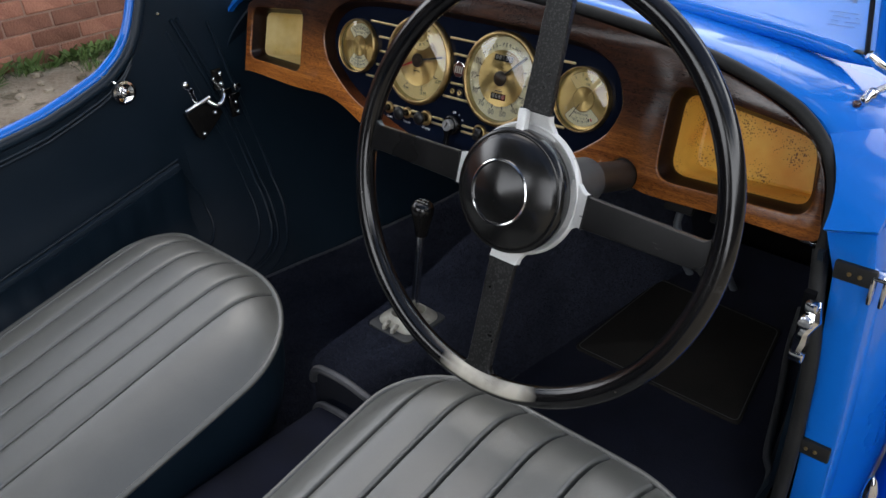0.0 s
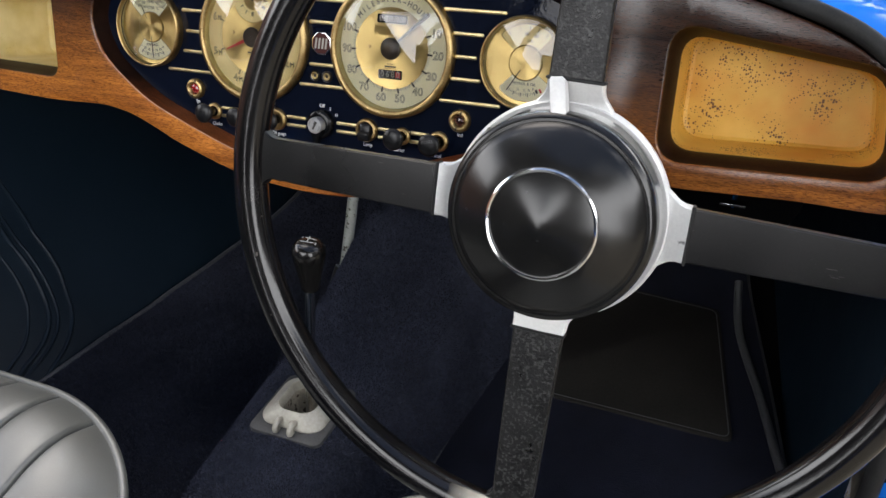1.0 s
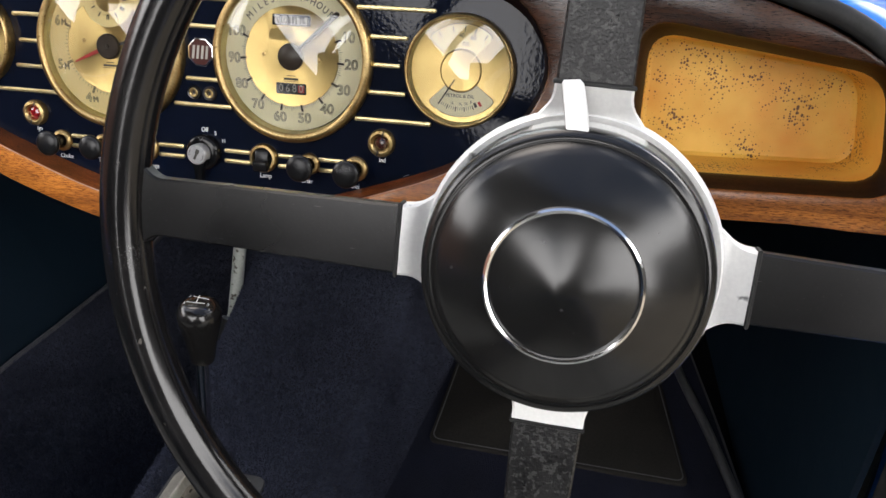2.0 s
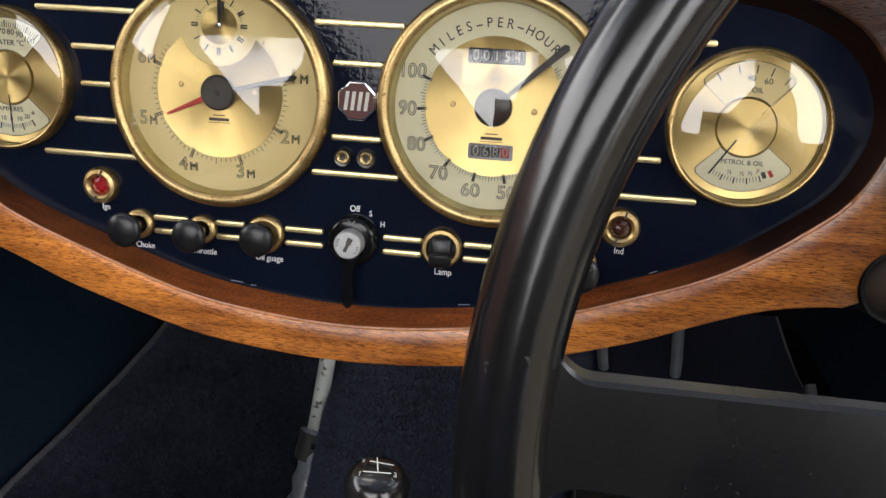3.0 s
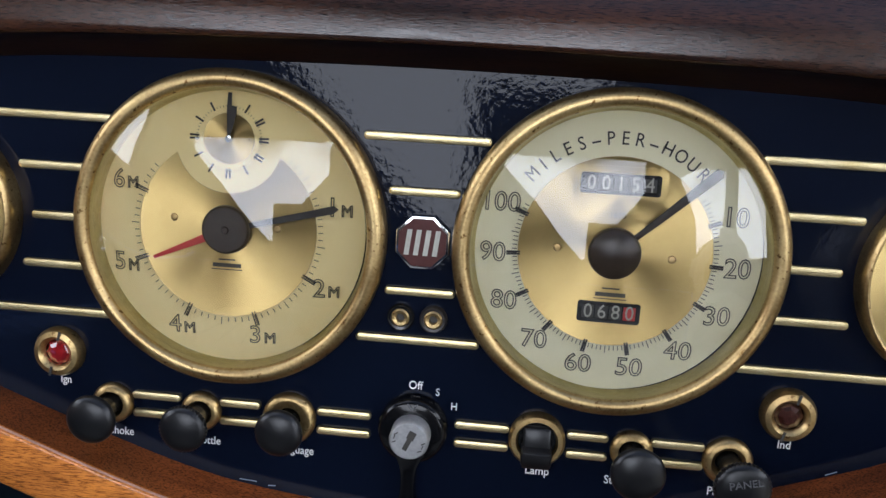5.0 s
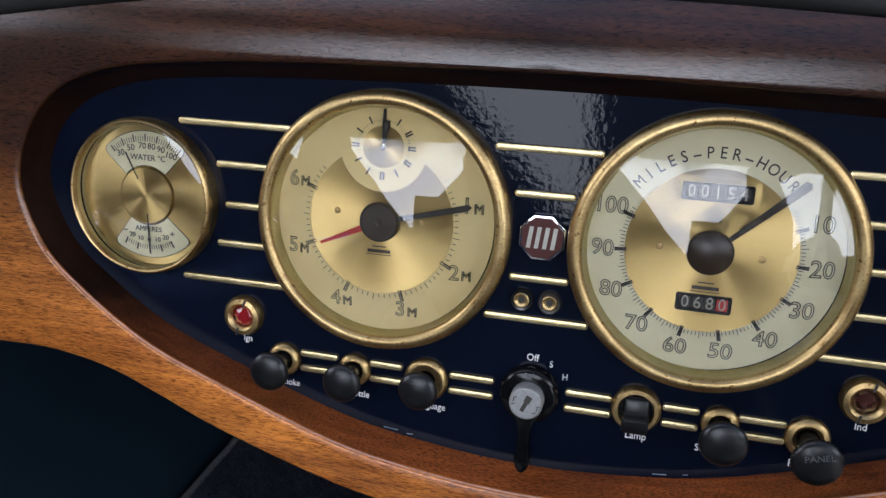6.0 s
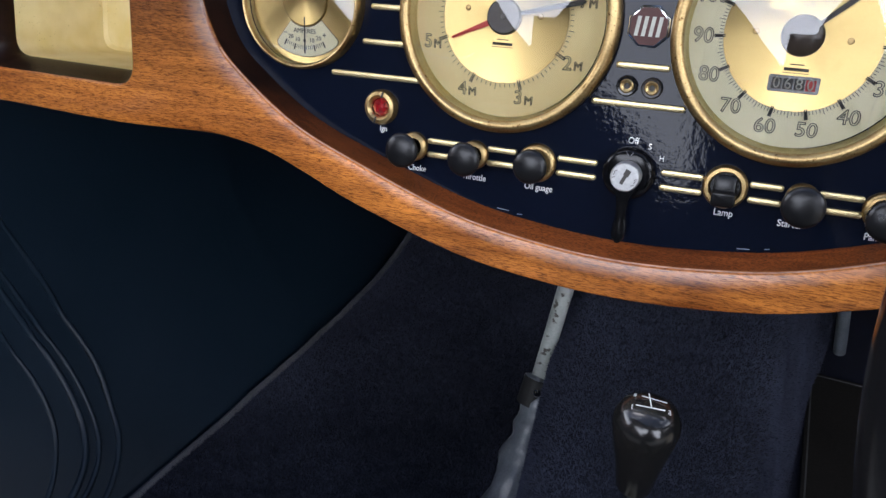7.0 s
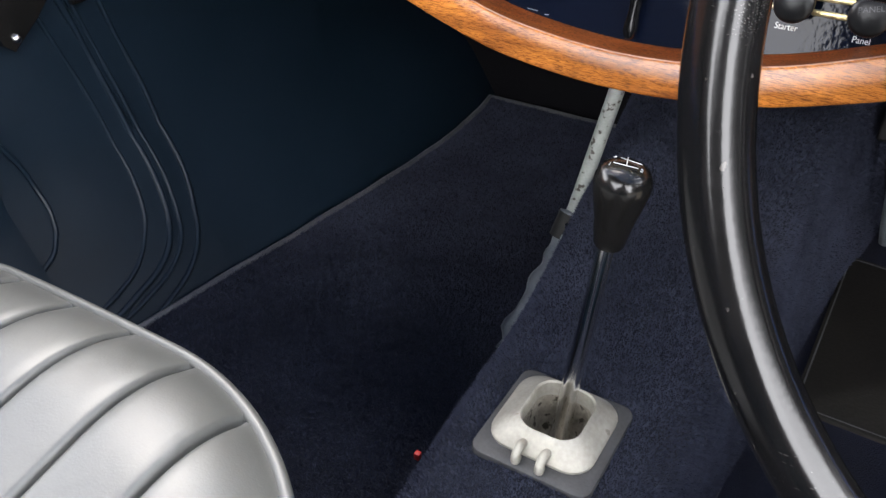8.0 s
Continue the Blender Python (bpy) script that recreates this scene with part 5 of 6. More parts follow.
for a in range(0, 360, 30):
    for turn_ in ((-2.6, 2.6) if a in (0, 180, 270, 30, 330) else (0,)):
        p, q = np.array(polar(0.0126, a + turn_)) + (0, CLOCK_Z), np.array(polar(0.0166, a + turn_)) + (0, CLOCK_Z)
        marks.append(bar(*p, *q, 0.0008, -0.0011))
for a in range(0, 360, 6):
    p, q = np.array(polar(0.0130, a)) + (0, CLOCK_Z), np.array(polar(0.0138, a)) + (0, CLOCK_Z)
    marks.append(bar(*p, *q, 0.0002, -0.0011))
part("clock_marks", fuse(*marks), M_INK, clock, smooth=0)
part("clock_hand", prism([(-0.0005, 0.0365), (0.0005, 0.0365), (0.0010, 0.0490), (0.0008, 0.0568), (-0.0008, 0.0568), (-0.0010, 0.0490)], -0.0026, -0.0021), M_INK, clock, smooth=0)
part("clock_hand", moved(prism([(-0.0006, -0.001), (0.0006, -0.001), (0.0014, 0.0105), (0.0010, 0.0138), (-0.0010, 0.0138), (-0.0014, 0.0105)], -0.0032, -0.0027), Matrix.Translation((0, 0, CLOCK_Z)) @ pose(0, 0, 0, 0, 9, 0)), M_INK, clock, smooth=0)
for x in (-0.0084, 0.0084):
    part("clock_screw", lathe([(0, -0.0019), (0.0007, -0.0018), (0.0008, -0.0013)], 10, (x, CLOCK_Z)), M_BRASS, clock)
part("clock_boss", lathe([(0, -0.0034), (0.0014, -0.0032), (0.0018, -0.0022)], 16, (0, CLOCK_Z)), M_CHROME, clock)
sink(part("pointer", moved(prism([(0.0, -0.0011), (0.028, -0.0014), (0.046, -0.0017), (0.0485, -0.0003), (0.0470, 0.0016), (0.028, 0.0014), (0.0, 0.0011)], -0.0045, -0.0038), pose(0, 0, 0, 0, -14, 0)), M_INK, tacho, "dark pointer", smooth=0), T_AT)
nx, nz = polar(0.0345, 204)
sink(part("red_pointer", prism([polar(0.002, 114), polar(0.002, 294), (nx + 0.0003, nz - 0.0006), (nx - 0.0003, nz + 0.0006)], -0.0034, -0.0029), M_RED_INK, tacho, "thin red pointer", smooth=0), T_AT)
sink(part("pointer_boss", lathe([(0, -0.0066), (0.0012, -0.0066), (0.0016, -0.0058), (0.0092, -0.0057), (0.0100, -0.0050), (0.0102, -0.003)], 40), M_HUB, tacho), T_AT)
part("maker_mark", fuse(bar(-0.006, -0.0152, 0.006, -0.0152, 0.0017, -0.0016), bar(-0.0035, -0.0128, 0.0035, -0.0128, 0.0006, -0.0016), bar(-0.0065, -0.0170, 0.0065, -0.0170, 0.0004, -0.0016)), M_INK, disc, smooth=0)
for x, z in ((-0.0225, 0.0035), (0.021, 0.0015)):
    part("dial_screw", lathe([(0, -0.0022), (0.0014, -0.002), (0.0017, -0.0013)], 14, (x, z)), M_BRASS, disc)

# speedometer
speedo = gauge_case("speedometer", 0.0842, 0.0, 0.0704, "brass speedometer marked in miles per hour", 0.0076, 0.0588, 0.0106)
S_AT = (-0.0012, 0.0009)
dial = sink(part("dial", lathe([(0.0585, -0.0008), (0, -0.0008)], 64), M_DIAL_CREAM, speedo, "pale cream dial"), S_AT)
disc = part("centre_disc", lathe([(0.0385, -0.0008), (0.0385, -0.0014), (0, -0.0014)], 64), M_DIAL_BRASS, dial, "turned brass centre disc")


def speed_angle(v):
    return 44.8 - 2.448 * v


specs = []
for v in range(4, 104):
    if v <= 102:
        specs.append((speed_angle(v), 0.0388, 0.0432 if v % 10 == 0 else 0.0420 if v % 5 == 0 else 0.0408, 0.0003, -0.0011))
    if v % 10 == 0:
        specs += [(speed_angle(v) + s, 0.0375, 0.0432, 0.0007, -0.0015) for s in (-0.7, 0.7)]
part("scale_marks", fuse(*[tick(a, r0, r1, w, y) for a, r0, r1, w, y in specs]), M_INK, dial, smooth=0)
for v in range(10, 101, 10):
    x, z = polar(0.0490 if v < 100 else 0.0500, speed_angle(v))
    part("numeral", lettering(str(v), 0.0112, x, z, -0.001, outline=0.00022), M_INK, dial, smooth=0)
words = "MILES\u2014PER\u2014HOUR"
for k, ch in enumerate(words):
    a = 90 + 3.2 + (len(words) - 1) / 2 * 7.2 - 7.2 * k
    x, z = polar(0.0455, a)
    part("letter", lettering(ch if ch != "\u2014" else "-", 0.0078, x, z, -0.001, turn=a - 90, squeeze=0.85 if ch != "\u2014" else 1.8), M_INK, dial, smooth=0)


def counter(parent, x, z, w, h, digits, last_red=False):
    """A mileage window with its row of number wheels."""
    win = part("counter_window", prism(rounded(x - w / 2, x + w / 2, z - h / 2, z + h / 2, 0.0012), -0.0018, -0.0013), M_BAKELITE, parent, "dark mileage counter window")
    step = (w - 0.003) / len(digits)
    for k, d in enumerate(digits):
        cx = x - w / 2 + 0.0015 + step * (k + 0.5)
        red = last_red and k == len(digits) - 1
        wheel = lathe([(0.0001, cx - step * 0.44), (h * 0.42, cx - step * 0.44), (h * 0.42, cx + step * 0.44), (0.0001, cx + step * 0.44)], 20)
        wheel = moved(wheel, pose(0, 0, 0, 0, 0, -90))
        wheel = moved(wheel, Matrix.Translation((0, -0.0012, z)) @ Matrix.Diagonal((1, 0.25, 1, 1)))
        part("number_wheel", wheel, M_RED_INK if red else M_INK, win, smooth=60)
        part("digit", lettering(d, h * 0.95, cx, z, -0.0023, squeeze=0.9), M_DIGIT, win, smooth=0)


plate = part("counter_plate", prism(rounded(-0.0185, 0.0185, 0.0120, 0.0345, 0.003), -0.0016, -0.0013), M_DIAL_BRASS, disc, "rectangular brass counter plate")
counter(disc, 0.0, 0.0275, 0.0315, 0.0085, "00154")
counter(disc, 0.0, -0.0245, 0.0250, 0.0088, "0680", True)
part("small_number", lettering("1675", 0.0034, 0, 0.0150, -0.0018), M_INK, disc, smooth=0)
part("maker_mark", fuse(bar(-0.006, -0.0170, 0.006, -0.0170, 0.0017, -0.0016), bar(-0.0035, -0.0145, 0.0035, -0.0145, 0.0006, -0.0016), bar(-0.0065, -0.0188, 0.0065, -0.0188, 0.0004, -0.0016)), M_INK, disc, smooth=0)
for x, z in ((-0.0225, 0.0005), (0.0225, -0.001)):
    part("dial_screw", lathe([(0, -0.0022), (0.0014, -0.002), (0.0017, -0.0013)], 14, (x, z)), M_BRASS, disc)
for edge_, tone_ in ((1, M_INK), (-1, M_HUB)):
    sink(part("pointer", moved(prism([(0.0, 0.0), (0.0530, 0.0), (0.0515, edge_ * 0.0021), (0.012, edge_ * 0.0012), (0.0, edge_ * 0.0010)][::edge_], -0.0046, -0.0038), pose(0, 0, 0, 0, -42.5, 0)), tone_, speedo, "dark half of the ridged pointer", smooth=0), S_AT)
sink(part("pointer_boss", lathe([(0, -0.0060), (0.0092, -0.0058), (0.0102, -0.0050), (0.0105, -0.003)], 40), M_HUB, speedo), S_AT)


def sector(r0, r1, a0, a1, n=24):
    """A ring's piece from a0 to a1 degrees, its outer corners rounded."""
    c, outer_ = 0.0034, []
    for a in sorted([*np.linspace(a0, a1, n), *(a0 + k for k in (0.5, 1, 2, 3)), *(a1 - k for k in (0.5, 1, 2, 3))]):
        d = r1 * radians(min(a - a0, a1 - a))
        outer_.append(polar(r1 - (c - math.sqrt(c * c - (c - d) ** 2) if d < c else 0.0), a))
    return outer_ + [polar(r0, a) for a in np.linspace(a1, a0, n)]


def scale_plate(name, a0, a1, mat, parent, label):
    """A scale's sector on a twin gauge, with a thin dark line round it."""
    sec = part(name, prism(sector(0.0165, 0.0350, a0, a1), -0.0013, -0.0009), mat, parent, label)
    part("outline", prism(sector(0.0160, 0.0354, a0 - 0.8, a1 + 0.8), -0.00105, -0.0009), M_HUB, sec, "thin dark line round the scale", smooth=0)
    return sec


def small_gauge(name, x, label):
    """A twin-scale gauge: brass face with a cream sector above and below and a raised centre disc."""
    g = gauge_case(name, x, -0.0008, 0.0452, label, 0.0034, 0.0400, 0.0042)
    face = sink(part("dial", lathe([(0.0400, -0.0008), (0, -0.0008)], 56), M_DIAL_BRASS, g, "turned brass dial"))
    return g, face


amp, face = small_gauge("water_temperature_ammeter", -0.2293, "brass twin gauge for water temperature and amperes")
scale_plate("upper_scale", 48, 138, M_DIAL_CREAM, face, "cream water temperature sector")
scale_plate("lower_scale", 232, 316, M_DIAL_CREAM, face, "cream ampere sector")
part("raised_centre", lathe([(0, -0.0026), (0.0152, -0.0026), (0.0160, -0.0018), (0.0162, -0.0008)], 48), M_DIAL_BRASS, face, "raised turned brass centre")
for d, a in (("30", 125), ("50", 110), ("70", 95), ("80", 83), ("90", 71), ("100", 57)):
    x, z = polar(0.0270, a)
    part("numeral", lettering(d, 0.0048, x, z, -0.0015, turn=(a - 90) * 0.4), M_INK, face, smooth=0)
part("scale_marks", fuse(*[tick(a, 0.0295, 0.0335 if k % 5 == 0 else 0.0325, 0.0007 if k % 5 == 0 else 0.0003, -0.0014) for k, a in enumerate(np.linspace(130, 52, 31))]), M_INK, face, smooth=0)
part("word", lettering("WATER \u00b0C", 0.0044, 0.001, 0.0205, -0.0015), M_INK, face, smooth=0)
part("word", lettering("AMPERES", 0.0040, 0, -0.0188, -0.0015), M_INK, face, smooth=0)
for d, a in (("20", 246), ("10", 258), ("0", 270), ("10", 282), ("20", 294)):
    x, z = polar(0.0250, a)
    part("numeral", lettering(d, 0.0038, x, z, -0.0015), M_INK, face, smooth=0)
part("sign", fuse(bar(-0.0155, -0.0205, -0.0130, -0.0205, 0.0005, -0.0014), bar(0.0130, -0.0205, 0.0155, -0.0205, 0.0005, -0.0014), bar(0.01425, -0.0193, 0.01425, -0.0217, 0.0005, -0.0014)), M_INK, face, smooth=0)
part("scale_marks", fuse(*[tick(a, 0.0280, 0.0320 if k % 5 == 0 else 0.0305, 0.0009 if k % 5 == 0 else 0.0003, -0.0014) for k, a in enumerate(np.linspace(242, 298, 21))]), M_INK, face, smooth=0)
sink(part("pointer", bar(*polar(0.010, 118), *polar(0.0260, 118), 0.0008, -0.0024, 0.0003), M_INK, amp, smooth=0))
sink(part("pointer", bar(*polar(0.010, 271), *polar(0.0330, 271), 0.0009, -0.0024, 0.0003), M_INK, amp, smooth=0))

oil, face = small_gauge("oil_petrol_gauge", 0.2275, "brass twin gauge for oil pressure and petrol level")
scale_plate("upper_scale", 48, 138, M_DIAL_GOLD, face, "gold oil pressure sector")
scale_plate("lower_scale", 225, 322, M_DIAL_CREAM, face, "cream petrol sector")
part("raised_centre", lathe([(0, -0.0022), (0.0152, -0.0022), (0.0160, -0.0015), (0.0162, -0.0008)], 48), M_DIAL_BRASS, face, "raised turned brass centre")
part("scale_marks", fuse(*[tick(a, 0.0290, 0.0335, 0.0006, -0.0014) for a in (124, 104, 87, 72, 55)]), M_INK, face, smooth=0)
for d, a in (("40", 92), ("60", 72)):
    x, z = polar(0.0262, a)
    part("numeral", lettering(d, 0.0046, x, z, -0.0015), M_INK, face, smooth=0)
part("word", lettering("OIL", 0.0040, 0.003, 0.0200, -0.0015), M_INK, face, smooth=0)
part("word", lettering("PETROL & OIL", 0.0036, 0.0005, -0.0190, -0.0015), M_INK, face, smooth=0)
for d, a in (("\u00bc", 258), ("\u00bd", 273), ("\u00be", 283), ("F", 292)):
    x, z = polar(0.0252, a)
    part("numeral", lettering(d, 0.0036, x, z, -0.0015), M_INK, face, smooth=0)
part("scale_marks", fuse(*[tick(a, 0.0275, 0.0310 if k % 4 == 0 else 0.0300, 0.0007 if k % 4 == 0 else 0.0003, -0.0014) for k, a in enumerate(np.linspace(238, 292, 17))]), M_INK, face, smooth=0)
part("full_mark", tick(297, 0.0262, 0.0300, 0.0022, -0.0014), M_INK, face, smooth=0)
part("red_mark", tick(304, 0.0270, 0.0310, 0.0020, -0.0014), M_RED_INK, face, smooth=0)
sink(part("pointer", bar(*polar(0.008, 238), *polar(0.0310, 238), 0.0010, -0.0026, 0.0003), M_INK, oil, smooth=0))
sink(part("pointer", bar(*polar(0.010, 47), *polar(0.0330, 47), 0.0008, -0.0026, 0.0003), M_DIAL_GOLD, oil, smooth=0))

# ---- panel fittings ----
badge = thing("badge", D @ Matrix.Translation((0.0007, 0, -0.0005)), "octagonal maroon enamel badge with silver border", "badge")


def octagon(r):
    return [polar(r, 22.5 + 45 * k) for k in range(8)]


part("border", prism(octagon(0.0128), -0.0032, 0.0005, 0.0008), M_CHROME, badge, "chrome octagon border")
part("enamel", prism(octagon(0.0113), -0.0038, -0.0030), M_BADGE, badge, "dark maroon enamel field")
motif = [prism([(x - 0.0017, -0.0056), (x + 0.0004, -0.0056), (x + 0.0017, 0.0056), (x - 0.0004, 0.0056)], -0.0042, -0.0037) for x in (-0.0062, -0.0021, 0.0021, 0.0062)]
part("motif", fuse(*motif), M_DULL, badge, "plain slanting silver bars")


def warning_light(x, z, lens_mat, label):
    t = thing("warning_light", D @ Matrix.Translation((x, 0, z)), label, "warning light", group="warning lights")
    part("bezel", lathe([(0.0118, 0.0005), (0.0118, -0.003), (0.0105, -0.0055), (0.0082, -0.0062), (0.0068, -0.0052), (0.0062, -0.003)], 36), M_BRASS, t, "brass screw bezel")
    part("lens", lathe([(0, -0.0052), (0.0030, -0.0049), (0.0050, -0.0040), (0.0064, -0.0028)], 8), lens_mat, t, smooth=0)
    for a in (75, 255):
        part("slot", tick(a, 0.0066, 0.0112, 0.0012, -0.0063), M_INK, t, smooth=0)


warning_light(-0.1680, -0.0655, M_RED_LENS, "brass ignition warning light with a red lens")
warning_light(0.1637, -0.0645, M_DARK_LENS, "brass indicator warning light with a dark lens")


def pull_knob(x, z, h, ring, label, r=0.0105, ribbed=False):
    t = thing("pull_knob", D @ Matrix.Translation((x, 0, z)), label, "pull knob", group="pull knobs")
    part("collar", lathe([(ring, 0.0005), (ring, -0.002), (ring - 0.0015, -0.0038), (ring - 0.0035, -0.0042), (0.0058, -0.0030), (0.0052, 0.0)], 32), M_BRASS, t, "worn brass collar")
    part("stem", lathe([(0.0048, 0.0), (0.0046, -h * 0.6), (0.0056, -h + 0.004)], 20), M_BAKELITE, t)
    n = 84
    knob = lathe([(0.0046, -h + 0.008), (0.0056, -h + 0.0050), (r * 0.78, -h + 0.0032), (r * 0.95, -h + 0.0022), (r, -h + 0.0008), (r * 0.990, -h - 0.0006), (r * 0.94, -h - 0.0017), (r * 0.8, -h - 0.0027), (r * 0.45, -h - 0.0038), (0, -h - 0.0042)], n)
    if ribbed:
        for v in knob.verts:
            a = math.atan2(v.co.z, v.co.x)
            rr = math.hypot(v.co.x, v.co.z)
            if rr > r * 0.93:
                s = 1 + 0.045 * (round(a / (2 * math.pi) * n) % 2)
                v.co.x *= s
                v.co.z *= s
    part("knob", knob, M_KNOB, t, "dull black mushroom knob")
    return t


pull_knob(-0.1428, -0.0890, 0.0215, 0.0098, "black choke pull knob on a brass collar", r=0.0112)
pull_knob(-0.0996, -0.0890, 0.022, 0.0095, "ribbed black throttle pull knob on a brass collar", ribbed=True)
pull_knob(-0.0574, -0.0885, 0.018, 0.0125, "black oil gauge pull knob on a wide brass collar", r=0.0108)
pull_knob(0.0992, -0.0885, 0.024, 0.0095, "black starter pull knob on a brass collar", r=0.0116)
kb = pull_knob(0.1412, -0.0890, 0.027, 0.0110, "ribbed black panel light knob with a brass collar", r=0.0114, ribbed=True)
part("word", lettering("PANEL", 0.0046, 0, 0.004, -0.0312, turn=14), M_BIND, kb, smooth=0)

lamp_sw = thing("lamp_switch", D @ Matrix.Translation((0.0570, 0, -0.0870)), "black toggle lamp switch in a brass ring", "switch")
part("ring", lathe([(0.0128, 0.0005), (0.0128, -0.003), (0.0115, -0.0048), (0.0095, -0.0050), (0.0085, -0.0030)], 36), M_BRASS, lamp_sw, "worn brass ring")
part("recess", lathe([(0.0088, -0.0022), (0, -0.0022)], 28), M_BAKELITE, lamp_sw)
part("toggle", fuse(moved(box(-0.0062, 0.0062, -0.0075, -0.0015, -0.0040, 0.0062, 0.0016), pose(0, 0, 0, -10, 0, 0)), moved(box(-0.0068, 0.0068, -0.0125, -0.0020, -0.0085, 0.0006, 0.0018), pose(0, 0, 0, 14, 0, 0))), M_KNOB, lamp_sw, "black two-step rocker toggle")

ign = thing("ignition_switch", D @ Matrix.Translation((0.0007, 0, -0.0870)), "black ignition switch with chrome lock and lever", "switch")
part("body", lathe([(0.0160, 0.0005), (0.0160, -0.004), (0.0150, -0.0068), (0.0135, -0.0078), (0.0090, -0.0080)], 44), M_JET, ign, "black switch body")
lever = [(-0.0078, -0.004), (-0.0050, -0.0115), (-0.0036, -0.0165), (-0.0033, -0.025), (-0.0041, -0.0315), (-0.0043, -0.0360), (-0.0026, -0.0400), (0.0, -0.0418), (0.0026, -0.0400), (0.0043, -0.0360), (0.0041, -0.0315), (0.0033, -0.025), (0.0036, -0.0165), (0.0050, -0.0115), (0.0078, -0.004), (0.0, 0.006)]
part("lever", prism([tuple(p) for p in spline(lever, 4, True)], -0.0145, -0.0078, 0.0015), M_JET, ign, "black pointer lever")
lock = part("lock", lathe([(0.0089, -0.0078), (0.0089, -0.0158), (0.0081, -0.0168), (0, -0.0168)], 36), M_LOCK, ign, "grey nickel lock barrel")
part("keyhole", fuse(bar(*polar(0.0050, 66), *polar(0.0046, 246), 0.0022, -0.0168), bar(*polar(0.0050, 66), *polar(0.001, 66), 0.0034, -0.01681)), M_INK, lock, smooth=0)
part("stamped_mark", fuse(*[bar(*(np.array(polar(0.0066, a)) + polar(0.0010, a + t_)), *(np.array(polar(0.0066, a)) - polar(0.0010, a + t_)), 0.0004, -0.0168) for a, t_ in ((150, 60), (165, 90), (185, 20), (320, 60), (340, 90), (355, 30))]), M_HUB, lock, "worn stamped marks", smooth=0)
part("arrow_mark", fuse(bar(-0.0022, 0.0138, 0.0, 0.0112, 0.0006, -0.0079), bar(0.0022, 0.0138, 0.0, 0.0112, 0.0006, -0.0079)), M_BIND, ign, "engraved arrow", smooth=0)
for x, m_, lab in ((-0.0075, M_BAKELITE, "black inspection lamp socket with brass eye"), (0.0072, M_COLUMN, "brown inspection lamp socket with brass eye")):
    so = thing("lamp_socket", D @ Matrix.Translation((x, 0, -0.0352)), lab, "socket", group="lamp sockets")
    part("collar", lathe([(0.0062, 0.0005), (0.0062, -0.0022), (0.0054, -0.0032), (0.0042, -0.0030)], 28), m_, so)
    part("eye", lathe([(0.0043, -0.0028), (0.0034, -0.0036), (0.0020, -0.0030), (0.0016, 0.0)], 24), M_BRASS, so, "brass eye")
    part("bore", lathe([(0.0020, -0.0012), (0, -0.0012)], 16), M_INK, so)

# ---- steering ----
HUB = Vector((0.341, -0.2846, -0.0640))
WHEEL = D @ Matrix.Translation(HUB) @ pose(0, 0, 0, 0, 0, 1.97) @ pose(0, 0, 0, -2.75, 0, 0) @ pose(0, 0, 0, 0, 2.0, 0)
wheel = thing("steering_wheel", WHEEL, "large black four-spoke steering wheel with a domed boss", "steering wheel")
R_RIM = 0.2261
# the rim's nearly round section: (out from the centre line, y)
section = [(0.0004 + 0.0122 * math.cos(2 * math.pi * k / 24), 0.0002 + 0.0126 * math.sin(2 * math.pi * k / 24)) for k in range(24)]
rim_rows = []
for k in range(145):
    c_, s_ = math.cos(2 * math.pi * k / 144), math.sin(2 * math.pi * k / 144)
    rim_rows.append([((R_RIM + q) * c_, y, (R_RIM + q) * s_) for q, y in section])
part("rim", surface(rim_rows, True), M_RIM, wheel, "glossy black rim with a swelling face, rubbed pale at the foot", smooth=75)
